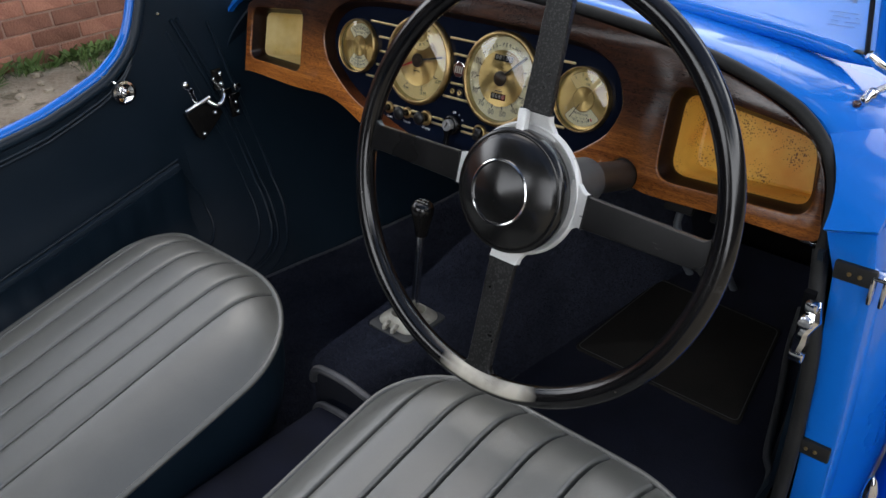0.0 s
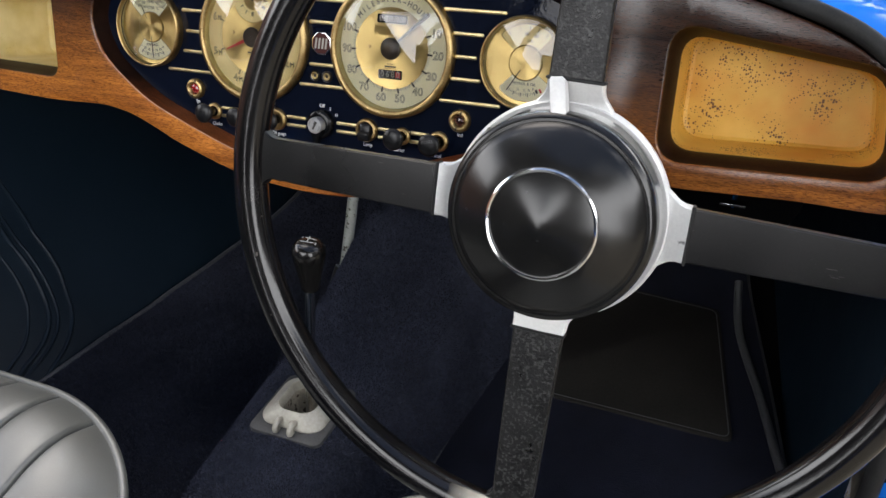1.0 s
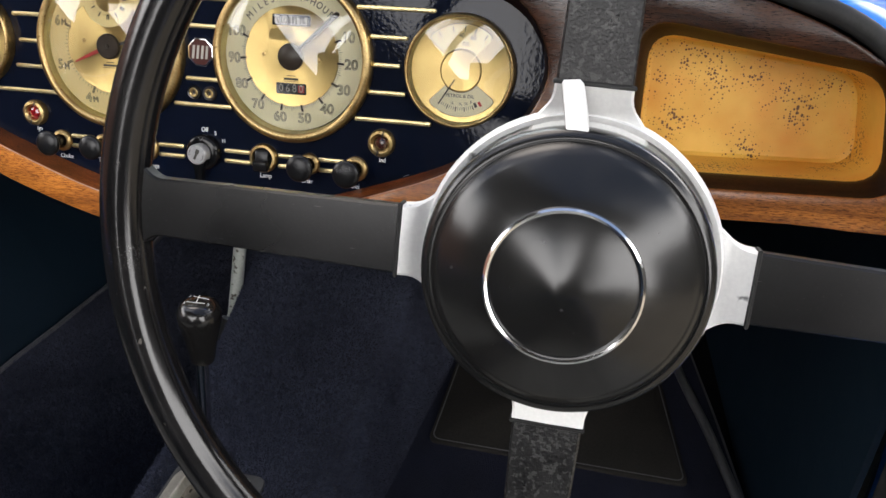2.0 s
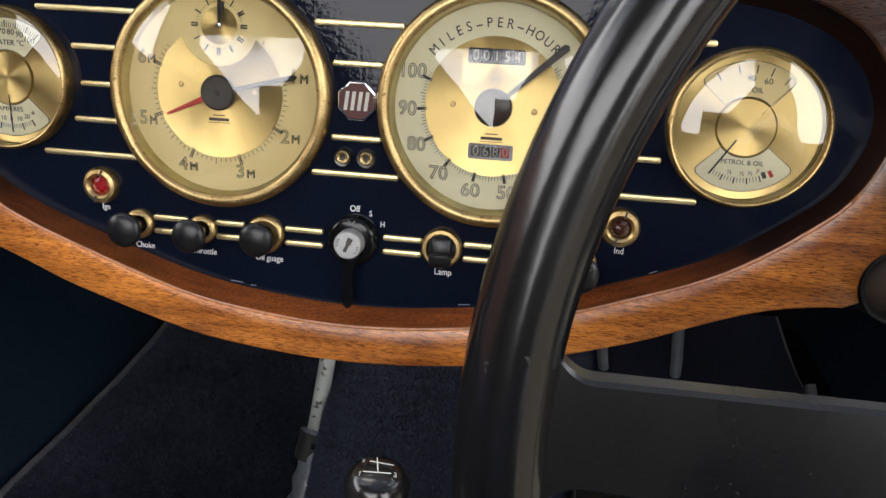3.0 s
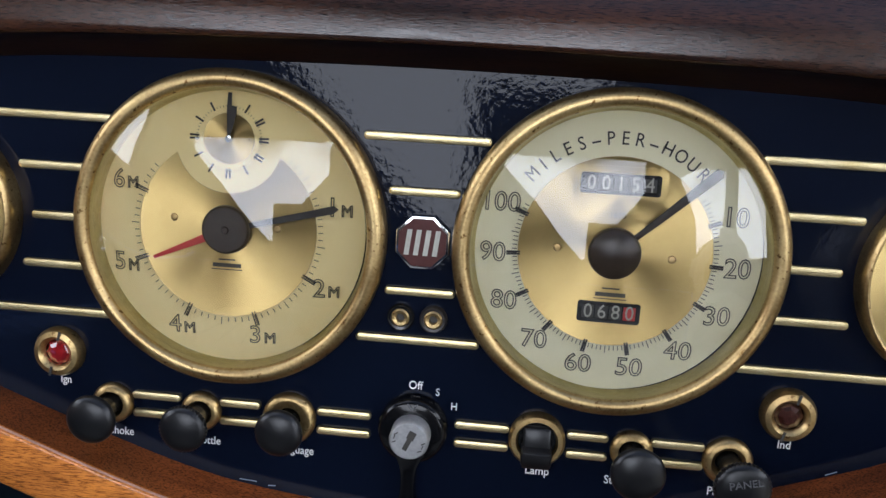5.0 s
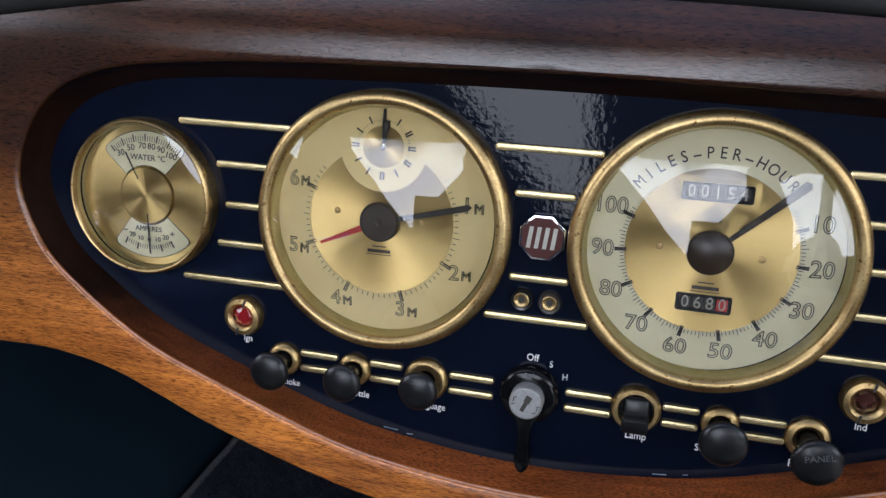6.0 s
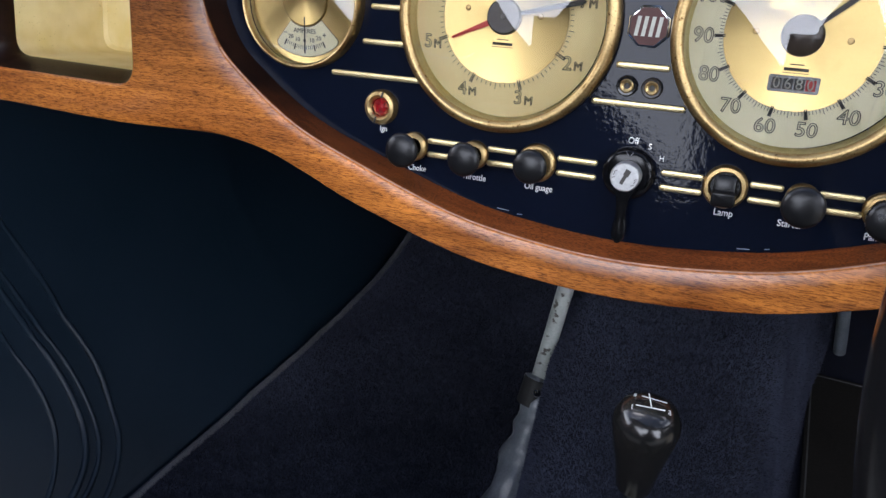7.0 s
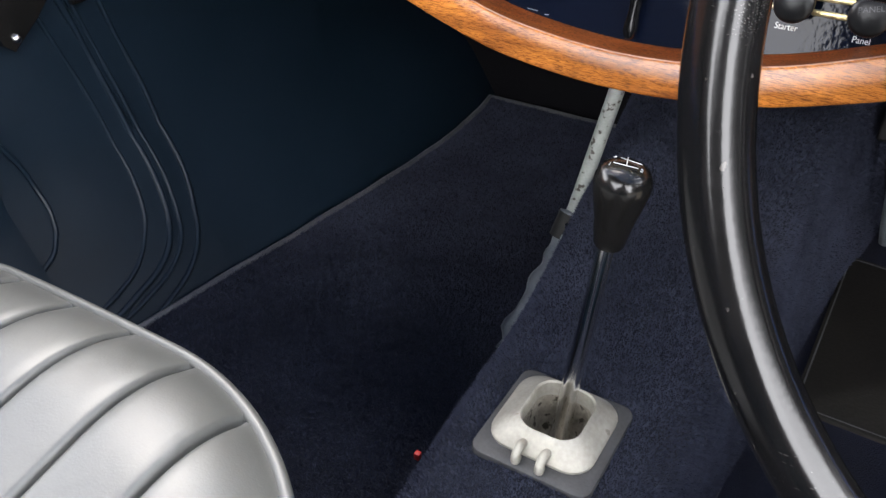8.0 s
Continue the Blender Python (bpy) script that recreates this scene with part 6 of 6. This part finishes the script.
for a in (0, 90, 180, 270):
    q = pose(0, 0, 0, 0, -a, 0)
    sp = []
    for u in (0, 0.2, 0.4, 0.6, 0.75, 0.855, 0.87, 0.885, 0.90, 0.912, 0.924, 0.935, 1.0):
        x = 0.082 + (R_RIM - 0.082) * u
        w = 0.0172 - 0.0028 * u + 0.0085 * (max(0.0, min(u, 0.935) - 0.855) / 0.08) ** 2
        y = 0.003 - 0.002 * u
        t = 0.0026 + 0.0014 * u
        sp.append([(x, y - t + 0.0006, w), (x, y - t - 0.0008, w - 0.0011), (x, y - t - 0.0012, 0.0), (x, y - t - 0.0008, 0.0011 - w), (x, y - t + 0.0006, -w), (x, y + t, -w), (x, y + t, w)])
    b = surface(sp, True)
    b.faces.new([v for v in b.verts if abs(v.co.x - 0.082) < 1e-6])
    spoke = part("spoke", moved(b, q), M_SPOKE_CRAZED if a in (90, 270) else M_SPOKE, wheel, "crazed and mottled black covered spoke" if a in (90, 270) else "scuffed black covered spoke", smooth=25)
    lip = surface([[(x, -0.0012 - e, 0.0176 + e), (x, -0.0012 - e, -0.0176 - e), (x, 0.0066, -0.0176 - e), (x, 0.0066, 0.0176 + e)] for x, e in ((0.0815, 0.0), (0.0820, 0.0009), (0.0832, 0.0009), (0.0838, 0.0))], True)
    part("end_lip", moved(lip, q), M_RUBBER, spoke, "thin black lip at the end of the cover", smooth=30)
    flare = [(0.058, 0.0275), (0.064, 0.0258), (0.067, 0.0240), (0.0695, 0.0220), (0.072, 0.0200), (0.0745, 0.0186), (0.0775, 0.0178), (0.083, 0.0175)]
    root = surface([[(x, 0.0012 + g, w), (x, 0.0002 + g, w - 0.0012), (x, g, 0.0), (x, 0.0002 + g, 0.0012 - w), (x, 0.0012 + g, -w), (x, 0.0095 + g * 0.6, -w), (x, 0.0095 + g * 0.6, w)] for x, w, g in ((x, w, -0.0020 + 0.0065 * min(1, (0.083 - x) / 0.014)) for x, w in flare)], True)
    part("spoke_root", moved(root, q), M_ALLOY, spoke, "silver painted spoke root", smooth=30)
part("boss_ring", moved(lathe([(0.050, 0.030), (0.0690, 0.025), (0.0718, 0.0195), (0.0714, 0.0145), (0.0695, 0.0125), (0.0672, 0.0132), (0.0660, 0.0180), (0.052, 0.0200)], 72), Matrix.Translation((-0.0008, -0.0090, -0.0010))), M_ALLOY, wheel, "scuffed silver boss ring")
FORE = Matrix.Translation((-0.0016, -0.0106, -0.0022))
part("boss_core", lathe([(0.052, 0.020), (0.052, -0.002)], 48), M_BLACK, wheel, "dark core between ring and boss")
part("boss", moved(lathe([(0.050, 0.0125), (0.060, 0.0125), (0.0655, 0.0105), (0.0666, 0.006), (0.0666, -0.0010), (0.0660, -0.0048), (0.0646, -0.0068), (0.0628, -0.0078), (0.0620, -0.0079), (0.0617, -0.0073), (0.0609, -0.0073), (0.0604, -0.0086), (0.055, -0.0122), (0.048, -0.0162), (0.042, -0.0193), (0.0365, -0.0217), (0.0345, -0.0224)], 96), FORE), M_BOSS, wheel, "domed black bakelite boss")
part("chrome_ring", moved(lathe([(0.0352, -0.0216), (0.0347, -0.0238), (0.0337, -0.0244), (0.0327, -0.0239), (0.0322, -0.0222)], 96), FORE), M_CHROME, wheel, "thin chrome ring")
part("horn_button", moved(lathe([(0.0328, -0.0226), (0.030, -0.0237), (0.020, -0.0266), (0.010, -0.0291), (0.004, -0.0303), (0, -0.0305)], 72), FORE), M_BOSS, wheel, "black horn button")
part("back_boss", lathe([(0.058, 0.012), (0.050, 0.030), (0.034, 0.045), (0.026, 0.060), (0.024, 0.085)], 48), M_SPOKE, wheel, "dark grey rear boss")
blade = [(-0.0048, -0.004), (-0.0049, 0.012), (-0.0050, 0.0212), (-0.0040, 0.0228), (0.0030, 0.0222), (0.0046, 0.0200), (0.0051, 0.010), (0.0049, -0.004)]
part("indicator_lever", moved(prism(blade, -0.0040, 0.0045, 0.0009), pose(-0.0045, -0.0122, 0.0622, -15, -13, 0)), M_ALLOY, wheel, "silver indicator lever", smooth=35)
column = thing("steering_column", D @ Matrix.Translation(HUB), "brown-black steering column with dark grey collar", "steering column")
c0, c1 = Vector((-0.003, 0.055, -0.005)), Vector((-0.027, 0.32, -0.021))
part("tube", sweep([c0, c0.lerp(c1, 0.5), c1], 0.0197, 28), M_COLUMN, column, "brown-grey painted tube")
part("collar", sweep([c0.lerp(c1, 0.0), c0.lerp(c1, 0.02), c0.lerp(c1, 0.36), c0.lerp(c1, 0.39)], [0.028, 0.0305, 0.0285, 0.0215], 32), M_COLLAR, column, "dark grey clamp collar")
part("bush", sweep([c0.lerp(c1, 0.80), c0.lerp(c1, 0.93)], 0.0218, 28), M_RUBBER, column, "black rubber bush in the dashboard")


# ---- seats ----
def seat_cushion(name, x0, x1, front, back, zf, zb, label, grooves, cl, cr):
    """A fluted leather cushion with piped edge: front edge at y = front, sloping from zf to zb at the back.
    cl, cr: width and length of the rounded front corners."""
    cx, hw = (x0 + x1) / 2, (x1 - x0) / 2
    t = thing(name, CAR, label, "seat cushion", group="seats", shift=(cx, (front + back) / 2, FLOOR))
    ny = 44

    def fy(x):
        w, ln = cl if x < cx else cr
        d = min(1.0, max(0.0, (x0 + w - x) / w if x < cx else (x - x1 + w) / w))
        return front - 0.006 * ((x - cx) / hw) ** 2 - ln * (1 - math.sqrt(max(1 - d * d, 0.0)))

    def base(y):
        return zf + (zb - zf) * (front - y) / (front - back)

    xs = sorted({round(v, 5) for v in [*np.linspace(x0, x1, 50), *[g + d for g in grooves for d in (-0.011, -0.006, -0.0038, -0.0022, -0.001, 0, 0.001, 0.0022, 0.0038, 0.006, 0.011)],
                                       *[e + s * d for e, s in ((x0, 1), (x1, -1)) for d in (0.002, 0.005, 0.01)]] if x0 <= v <= x1})
    rows = []
    for k in range(ny + 1):
        v = (k / ny) ** 1.9
        row = []
        for x in xs:
            yf = fy(x)
            y = yf + (back - yf) * v
            side = min((x - x0) / 0.11, (x1 - x) / 0.11, 1.0)
            ahead = min((yf - y) / 0.10, 1.0)
            lift = 0.040 * (1 - (1 - max(side, 0)) ** 2.2) * (1 - (1 - max(ahead, 0)) ** 2.4)
            lift += 0.007 * (1 - ((x - cx) / hw) ** 2) * min(1, (yf - y) / 0.15)
            near = min(abs(x - g) for g in grooves)
            fade = min(1, (yf - y) / 0.015)
            lift -= (0.0115 * math.exp(-(near / 0.0021) ** 2) + 0.0018 * math.exp(-(near / 0.009) ** 2)) * fade
            row.append((x, y, base(y) + lift + 0.0012 * noise.noise((x * 14, y * 9, 1))))
        rows.append(row)
    part("fluted_top", surface(rows), M_LEATHER, t, "fluted black leather top", smooth=80)
    rim = [(x, fy(x), base(fy(x))) for x in xs]
    rim = [(x0, back, zb)] + [(x0, y, base(y)) for y in np.linspace(back, fy(x0), 12)[1:-1]] + rim + [(x1, y, base(y)) for y in np.linspace(fy(x1), back, 12)[1:-1]] + [(x1, back, zb)]
    part("piping", sweep(rim, 0.0048, 10), M_LEATHER, t, "black piped edge")
    rows = []
    for d, o in ((0.0, 0.0), (0.03, -0.001), (0.08, -0.004), (0.13, -0.012), (0.17, -0.03)):
        rows.append([(cx + (x - cx) * (1 + o / hw), y + o * (1 if y > front - 0.3 else 0), max(z - d, FLOOR + 0.004)) for x, y, z in rim])
    part("side_border", surface(rows), M_TRIM, t, "plain dark leather border", smooth=80)
    part("base", box(x0 + 0.03, x1 - 0.03, back, front - 0.20, FLOOR + 0.003, zb - 0.02), M_BLACK, t)
    return t


seat_cushion("passenger_seat", -0.485, -0.008, -0.303, -0.86, -0.300, -0.430, "black fluted leather passenger seat cushion with piped edge", [-0.124 - 0.061 * k for k in range(6)], (0.10, 0.10), (0.20, 0.16))
seat_cushion("driver_seat", 0.158, 0.655, -0.278, -0.86, -0.306, -0.425, "black fluted leather driver's seat cushion with piped edge", [0.225 + 0.0612 * k for k in range(7)], (0.12, 0.10), (0.16, 0.12))

# ---- gear lever ----
gear = thing("gear_lever", CAR, "gear lever with black knob in a cast alloy gate", "gear lever", shift=(0.027, -0.175, -0.366))
flat = Matrix(((1, 0, 0, 0), (0, 0, 1, 0), (0, -1, 0, 0), (0, 0, 0, 1)))


def flat_plate(loop, z0, z1, bevel, holes=()):
    """A plate with outline (x, y), lying from z0 up to z1."""
    return moved(prism(loop, -z1, -z0, bevel, holes), flat)


outer = rounded(-0.012, 0.066, -0.214, -0.138, 0.018)
inner_ = rounded(0.0065, 0.0505, -0.2005, -0.1510, 0.014)


def grown(loop, d, z):
    """The loop moved outwards by about d from the gate's middle, at height z, closed."""
    pts = [(x + d * (x - 0.0275) / 0.035, y + d * (y + 0.1755) / 0.034, z) for x, y in loop]
    return pts + pts[:1]


cast = surface([grown(outer, 0.0005, -0.372), grown(outer, 0.0, -0.3585), grown(outer, -0.0012, -0.3562), grown(inner_, 0.0036, -0.3462), grown(inner_, 0.0018, -0.3450), grown(inner_, 0.0004, -0.3462), grown(inner_, 0.0, -0.3490), grown(inner_, -0.0004, -0.372)])
gate = part("gate", cast, M_DULL, gear, "cast alloy gate sloping outwards from its opening", smooth=28)
part("gasket", flat_plate(rounded(-0.017, 0.0735, -0.227, -0.133, 0.010), -0.372, -0.3605, 0.002, [rounded(-0.008, 0.062, -0.210, -0.142, 0.016)]), M_FLANGE, gear, "grey rubber gasket flange")
well_rows = [[(0.0285 + (x - 0.0285) * k, -0.1755 + (y + 0.1755) * k, z) for x, y in inner_ + inner_[:1]] for z, k in ((-0.353, 1.01), (-0.372, 0.96), (-0.392, 0.80), (-0.400, 0.55), (-0.403, 0.02))]
part("well", surface(well_rows), M_GREASE, gate, "greasy grey well", smooth=60)
for x in (0.018, 0.036):
    part("hinge_lug", sweep(spline([(x, -0.208, -0.3545), (x, -0.2145, -0.3515), (x, -0.2205, -0.3545), (x, -0.2215, -0.3600), (x, -0.2160, -0.3630)], 5), 0.0034, 10), M_DULL, gate, "cast hook of the hinge")
stick = [(0.028, -0.166, -0.385), (0.030, -0.162, -0.34), (0.034, -0.154, -0.28), (0.038, -0.146, -0.212)]
part("lever", sweep(stick, [0.0075, 0.0068, 0.0060, 0.0056], 16), M_CHROME, gear, "chrome lever")
axis = Matrix.Translation((0.0385, -0.1455, -0.218)) @ Vector((0.05, 0.10, 1)).normalized().to_track_quat("Z", "Y").to_matrix().to_4x4() @ pose(0, 0, 0, 90, 0, 0)
knob = part("knob", moved(lathe([(0, 0.0), (0.0088, 0.001), (0.0100, 0.003), (0.0128, 0.020), (0.0166, 0.036), (0.0182, 0.045), (0.0178, 0.050), (0.0148, 0.0560), (0.0095, 0.0590), (0, 0.0602)], 36), axis), M_BAKELITE, gear, "black bakelite knob engraved with shift pattern")
marks = [bar(-0.0060, 0.0040, 0.0095, 0.0030, 0.0005, 0), bar(-0.0085, -0.0062, 0.0090, -0.0050, 0.0005, 0), bar(-0.0020, 0.0082, 0.0008, -0.0056, 0.0005, 0)]
for d, x, z in (("1", -0.0105, -0.0075), ("3", -0.0100, 0.0040), ("2", 0.0118, -0.0048)):
    marks.append(lettering(d, 0.0042, x, z, 0, outline=0.0001))
pm = fuse(*marks)
pm = moved(pm, pose(0, 0, 0, 0, 150, 0) @ Matrix.Diagonal((0.86, 1, 0.86, 1)))
for v in pm.verts:
    r2 = v.co.x ** 2 + v.co.z ** 2
    v.co = Vector((v.co.x, float(np.interp(math.sqrt(r2), [0, 0.0095, 0.0148, 0.0178], [0.0610, 0.0600, 0.0573, 0.0516])) - v.co.y, -v.co.z))
part("shift_pattern", moved(pm, axis), M_WHITE_INK, knob, "white engraved shift pattern", smooth=0)

# ---- handbrake ----
brake = thing("handbrake", CAR, "chipped grey handbrake tube in a leather gaiter", "handbrake", shift=(-0.10, 0, FLOOR))
part("tube", sweep([(-0.093, 0.115, -0.41), (-0.088, 0.128, -0.38), (-0.066, 0.140, -0.26), (-0.045, 0.150, -0.14)], 0.0078, 16), M_BRAKE, brake, "chipped pale grey tube")
gp = spline([(-0.088, 0.128, -0.385), (-0.089, 0.112, -0.41), (-0.090, 0.098, -0.435), (-0.094, 0.080, -0.462), (-0.098, 0.055, -0.490), (-0.102, 0.025, -0.520)], 6)
gaiter_bm = sweep(gp, [0.0115 + 0.010 * min(1, k / 22) + 0.0013 * math.sin(k * 1.3) for k in range(len(gp))], 20)
for v in gaiter_bm.verts:
    v.co += Vector((1, 0.6, 0.3)) * 0.011 * noise.noise(v.co * 36)
part("gaiter", gaiter_bm, M_GAITER, brake, "wrinkled grey leather gaiter")
part("gaiter_collar", sweep([(-0.0935, 0.112, -0.412), (-0.089, 0.124, -0.388)], 0.0145, 16), M_RUBBER, brake)
part("rivet", moved(lathe([(0, -0.004), (0.003, -0.003), (0.004, 0.0)], 12), Matrix.Translation((-0.086, 0.107, -0.392)) @ pose(0, 0, 0, 0, 0, 20)), M_CHROME, brake)

tag = thing("red_tag", CAR, "tiny red plastic tag on the tunnel side", "tag", shift=(-0.075, -0.20, -0.43))
part("tag", box(-0.0695, -0.0645, -0.218, -0.213, -0.4165, -0.4095, 0.001), M_RED_INK, tag)

# ---- pedals ----
for x, nm, lab in ((0.205, "brake_pedal", "dark brake pedal with a rubber pad"), (0.30, "clutch_pedal", "dark clutch pedal with a rubber pad")):
    pd = thing(nm, CAR, lab, "pedal", group="pedals", shift=(x, 0.5, FLOOR))
    part("arm", sweep([(x + 0.01, 0.46, FLOOR - 0.01), (x, 0.42, -0.47), (x - 0.012, 0.40, -0.38), (x - 0.012, 0.42, -0.34)], 0.0075, 10), M_GAITER, pd, "grey steel pedal arm")
    part("pad", moved(box(-0.03, 0.03, -0.006, 0.006, -0.025, 0.025, 0.004), Matrix.Translation((x - 0.012, 0.412, -0.335)) @ pose(0, 0, 0, -35, 0, 0)), M_RUBBER, pd)
rail = thing("under_dash_pull", CAR, "slim chrome-tipped pull under the dashboard", "pull", shift=(0.425, 0.46, -0.37))
part("rod", sweep([(0.425, 0.60, -0.40), (0.425, 0.47, -0.375)], 0.005, 10), M_BLUE, rail, "blue painted rod")
part("tip", box(0.405, 0.445, 0.455, 0.472, -0.372, -0.366, 0.002), M_CHROME, rail, "flat chrome tip")

# ---- brick wall behind the car ----
WALL_X = -4.05
wall = thing("wall_west", CAR, "weathered red brick wall with pale mortar", "wall", kind="structure", shift=(WALL_X, 1, GROUND))
part("mortar_bed", box(WALL_X - 0.2, WALL_X - 0.006, -3, 12, GROUND - 0.1, GROUND + 2.27), M_MORTAR, wall)
rng = random.Random(4)
brick_meshes = []
for k in range(6):
    bm = box(-0.05, 0, -0.136, 0.136, -0.0425, 0.0425, 0.005, 1)
    for v in bm.verts:
        v.co += Vector([rng.uniform(-0.002, 0.002) for _ in range(3)])
    brick_meshes.append(mesh_of(bm, "brick", M_BRICK, 30))
far_bm = bmesh.new()
off = SHIFT[name_of(wall)]
for course in range(24):
    z = GROUND + 0.047 + course * 0.094
    for k in range(-38, 52):
        y = k * 0.281 + (0.1405 if course % 2 else 0)
        if y < -2.9:
            continue
        if course < 9 and 0.1 < y < 2.3:
            b = new("brick", brick_meshes[rng.randrange(6)])
            b.parent = wall
            b.location = Vector((WALL_X + rng.uniform(-0.002, 0.003), y, z)) - off
            b.rotation_euler = (rng.uniform(-0.006, 0.006), 0, rng.uniform(-0.008, 0.008))
        else:
            far_bm.verts.ensure_lookup_table()
            x1 = WALL_X + rng.uniform(-0.002, 0.003)
            q = [far_bm.verts.new((x, y + sy * 0.136, z + sz * 0.0425)) for x in (x1, x1 - 0.03) for sy, sz in ((-1, -1), (1, -1), (1, 1), (-1, 1))]
            far_bm.faces.new(q[:4])
            for i in range(4):
                far_bm.faces.new((q[i], q[i + 4], q[(i + 1) % 4 + 4], q[(i + 1) % 4]))
part("brickwork", far_bm, M_BRICK, wall, "rest of the red brick courses", smooth=0, kind="stuff")

# grass and stones at the wall's foot
rng = random.Random(7)
gb = bmesh.new()
for tuft in range(90):
    ty, tx = rng.uniform(-1.0, 3.0), WALL_X + abs(rng.gauss(0.04, 0.16))
    size, leafy = rng.uniform(0.05, 0.13), rng.random() < 0.55
    for blade in range(22 if leafy else 30):
        a, lean_, h = rng.uniform(0, 6.28), rng.uniform(0.5, 1.5) if leafy else rng.uniform(0.2, 0.9), size * rng.uniform(0.5, 1.1)
        bx, by = tx + rng.gauss(0, 0.02), ty + rng.gauss(0, 0.03)
        dx, dy = math.cos(a), math.sin(a)
        w = rng.uniform(0.008, 0.017) if leafy else rng.uniform(0.002, 0.004)
        ring_ = []
        for u, k in ((0, 0.25), (0.35, 0.8), (0.65, 1.0), (0.88, 0.6)):
            rise = h * (u - 0.35 * u * u * lean_)
            ring_.append([gb.verts.new((bx + dx * lean_ * h * u - s_ * dy * w * k, by + dy * lean_ * h * u + s_ * dx * w * k, rise + 0.15 * w * (1 - k))) for s_ in (1, -1)])
        tip_ = gb.verts.new((bx + dx * lean_ * h, by + dy * lean_ * h, h * (1 - 0.35 * lean_)))
        for p, q in zip(ring_, ring_[1:]):
            gb.faces.new((p[0], p[1], q[1], q[0]))
        gb.faces.new((ring_[-1][0], ring_[-1][1], tip_))
tagged(new("grass", mesh_of(gb, "grass", M_GRASS, 0)), "green weeds and grass tufts along the foot of the wall", "grass", kind="stuff")
sb = bmesh.new()
for k in range(160):
    x, y, r = WALL_X + rng.uniform(0.1, 2.2), rng.uniform(-1.5, 3.0), rng.uniform(0.008, 0.04)
    m_ = Matrix.Translation((x, y, r * 0.25)) @ Matrix.Diagonal((r, r * rng.uniform(0.6, 1.2), r * 0.6, 1)) @ pose(0, 0, 0, 0, 0, rng.uniform(0, 360))
    bmesh.ops.create_icosphere(sb, subdivisions=1, radius=1, matrix=m_)
tagged(new("stones", mesh_of(sb, "stones", M_GROUND, 30)), "loose pale stones and rubble on the ground", "stones", kind="stuff")

# ---- unseen dark walls and canopy, added to shape reflections and block sky light ----
def yard_wall(name, outline, y, label):
    tagged(new(name, mesh_of(prism(outline, y - 0.3, y), name, M_BLOCKER, 0)), label, "wall", kind="structure")


yard_wall("blocker_south_west", [(-14, 0), (-0.55, 0), (-0.55, 1.4), (-1.35, 2.15), (-2.3, 3.18), (-4.70, 5.25), (-5.2, 5.25), (-6.0, 2.6), (-14, 2.6)], -6.0, "unseen dark wall with a sloping end, added to shape the reflected sky")
yard_wall("blocker_south", [(-4.2, 0), (8.0, 0), (8.0, 1.5), (-4.2, 1.5)], -9.0, "unseen low dark wall added to bound the reflected sky")
yard_wall("blocker_south_east", [(-0.36, 0), (3.6, 0), (3.6, 3.0), (3.1, 4.55), (3.1, 5.25), (1.7, 5.25), (1.7, 3.99), (0.62, 2.65), (-0.36, 2.65)], -6.0, "unseen dark wall cut to shape the reflected sky behind the car")
blocker_roof = prism([(-5.2, 6.0), (5.5, 6.0), (5.5, 3.6), (0.3, 3.6), (-2.6, 1.6), (-5.2, 1.6)], 5.25, 5.4)
tagged(new("canopy", mesh_of(moved(blocker_roof, Matrix(((1, 0, 0, 0), (0, 0, -1, 0), (0, 1, 0, 0), (0, 0, 0, 1)))), "canopy", M_BLOCKER, 0)), "unseen dark canopy added to block the high sky from reflections", "canopy", kind="structure")
tagged(new("blocker_north", mesh_of(box(-3.8, 9.0, 7.0, 7.3, 0, 3.6), "blocker_north", M_BLOCKER, 0)), "unseen dark wall added ahead of the car to darken reflections", "wall", kind="structure")
tagged(new("blocker_east", mesh_of(box(7.0, 7.3, -5.5, 7.0, 0, 3.2), "blocker_east", M_BLOCKER, 0)), "unseen dark wall added beside the car to narrow the rim's highlight", "wall", kind="structure")
tagged(new("blocker_west", mesh_of(box(-4.3, -4.05, -6, -3, 0, 5.0), "blocker_west", M_BLOCKER, 0)), "unseen dark side wall added to darken the panel's reflections", "wall", kind="structure")
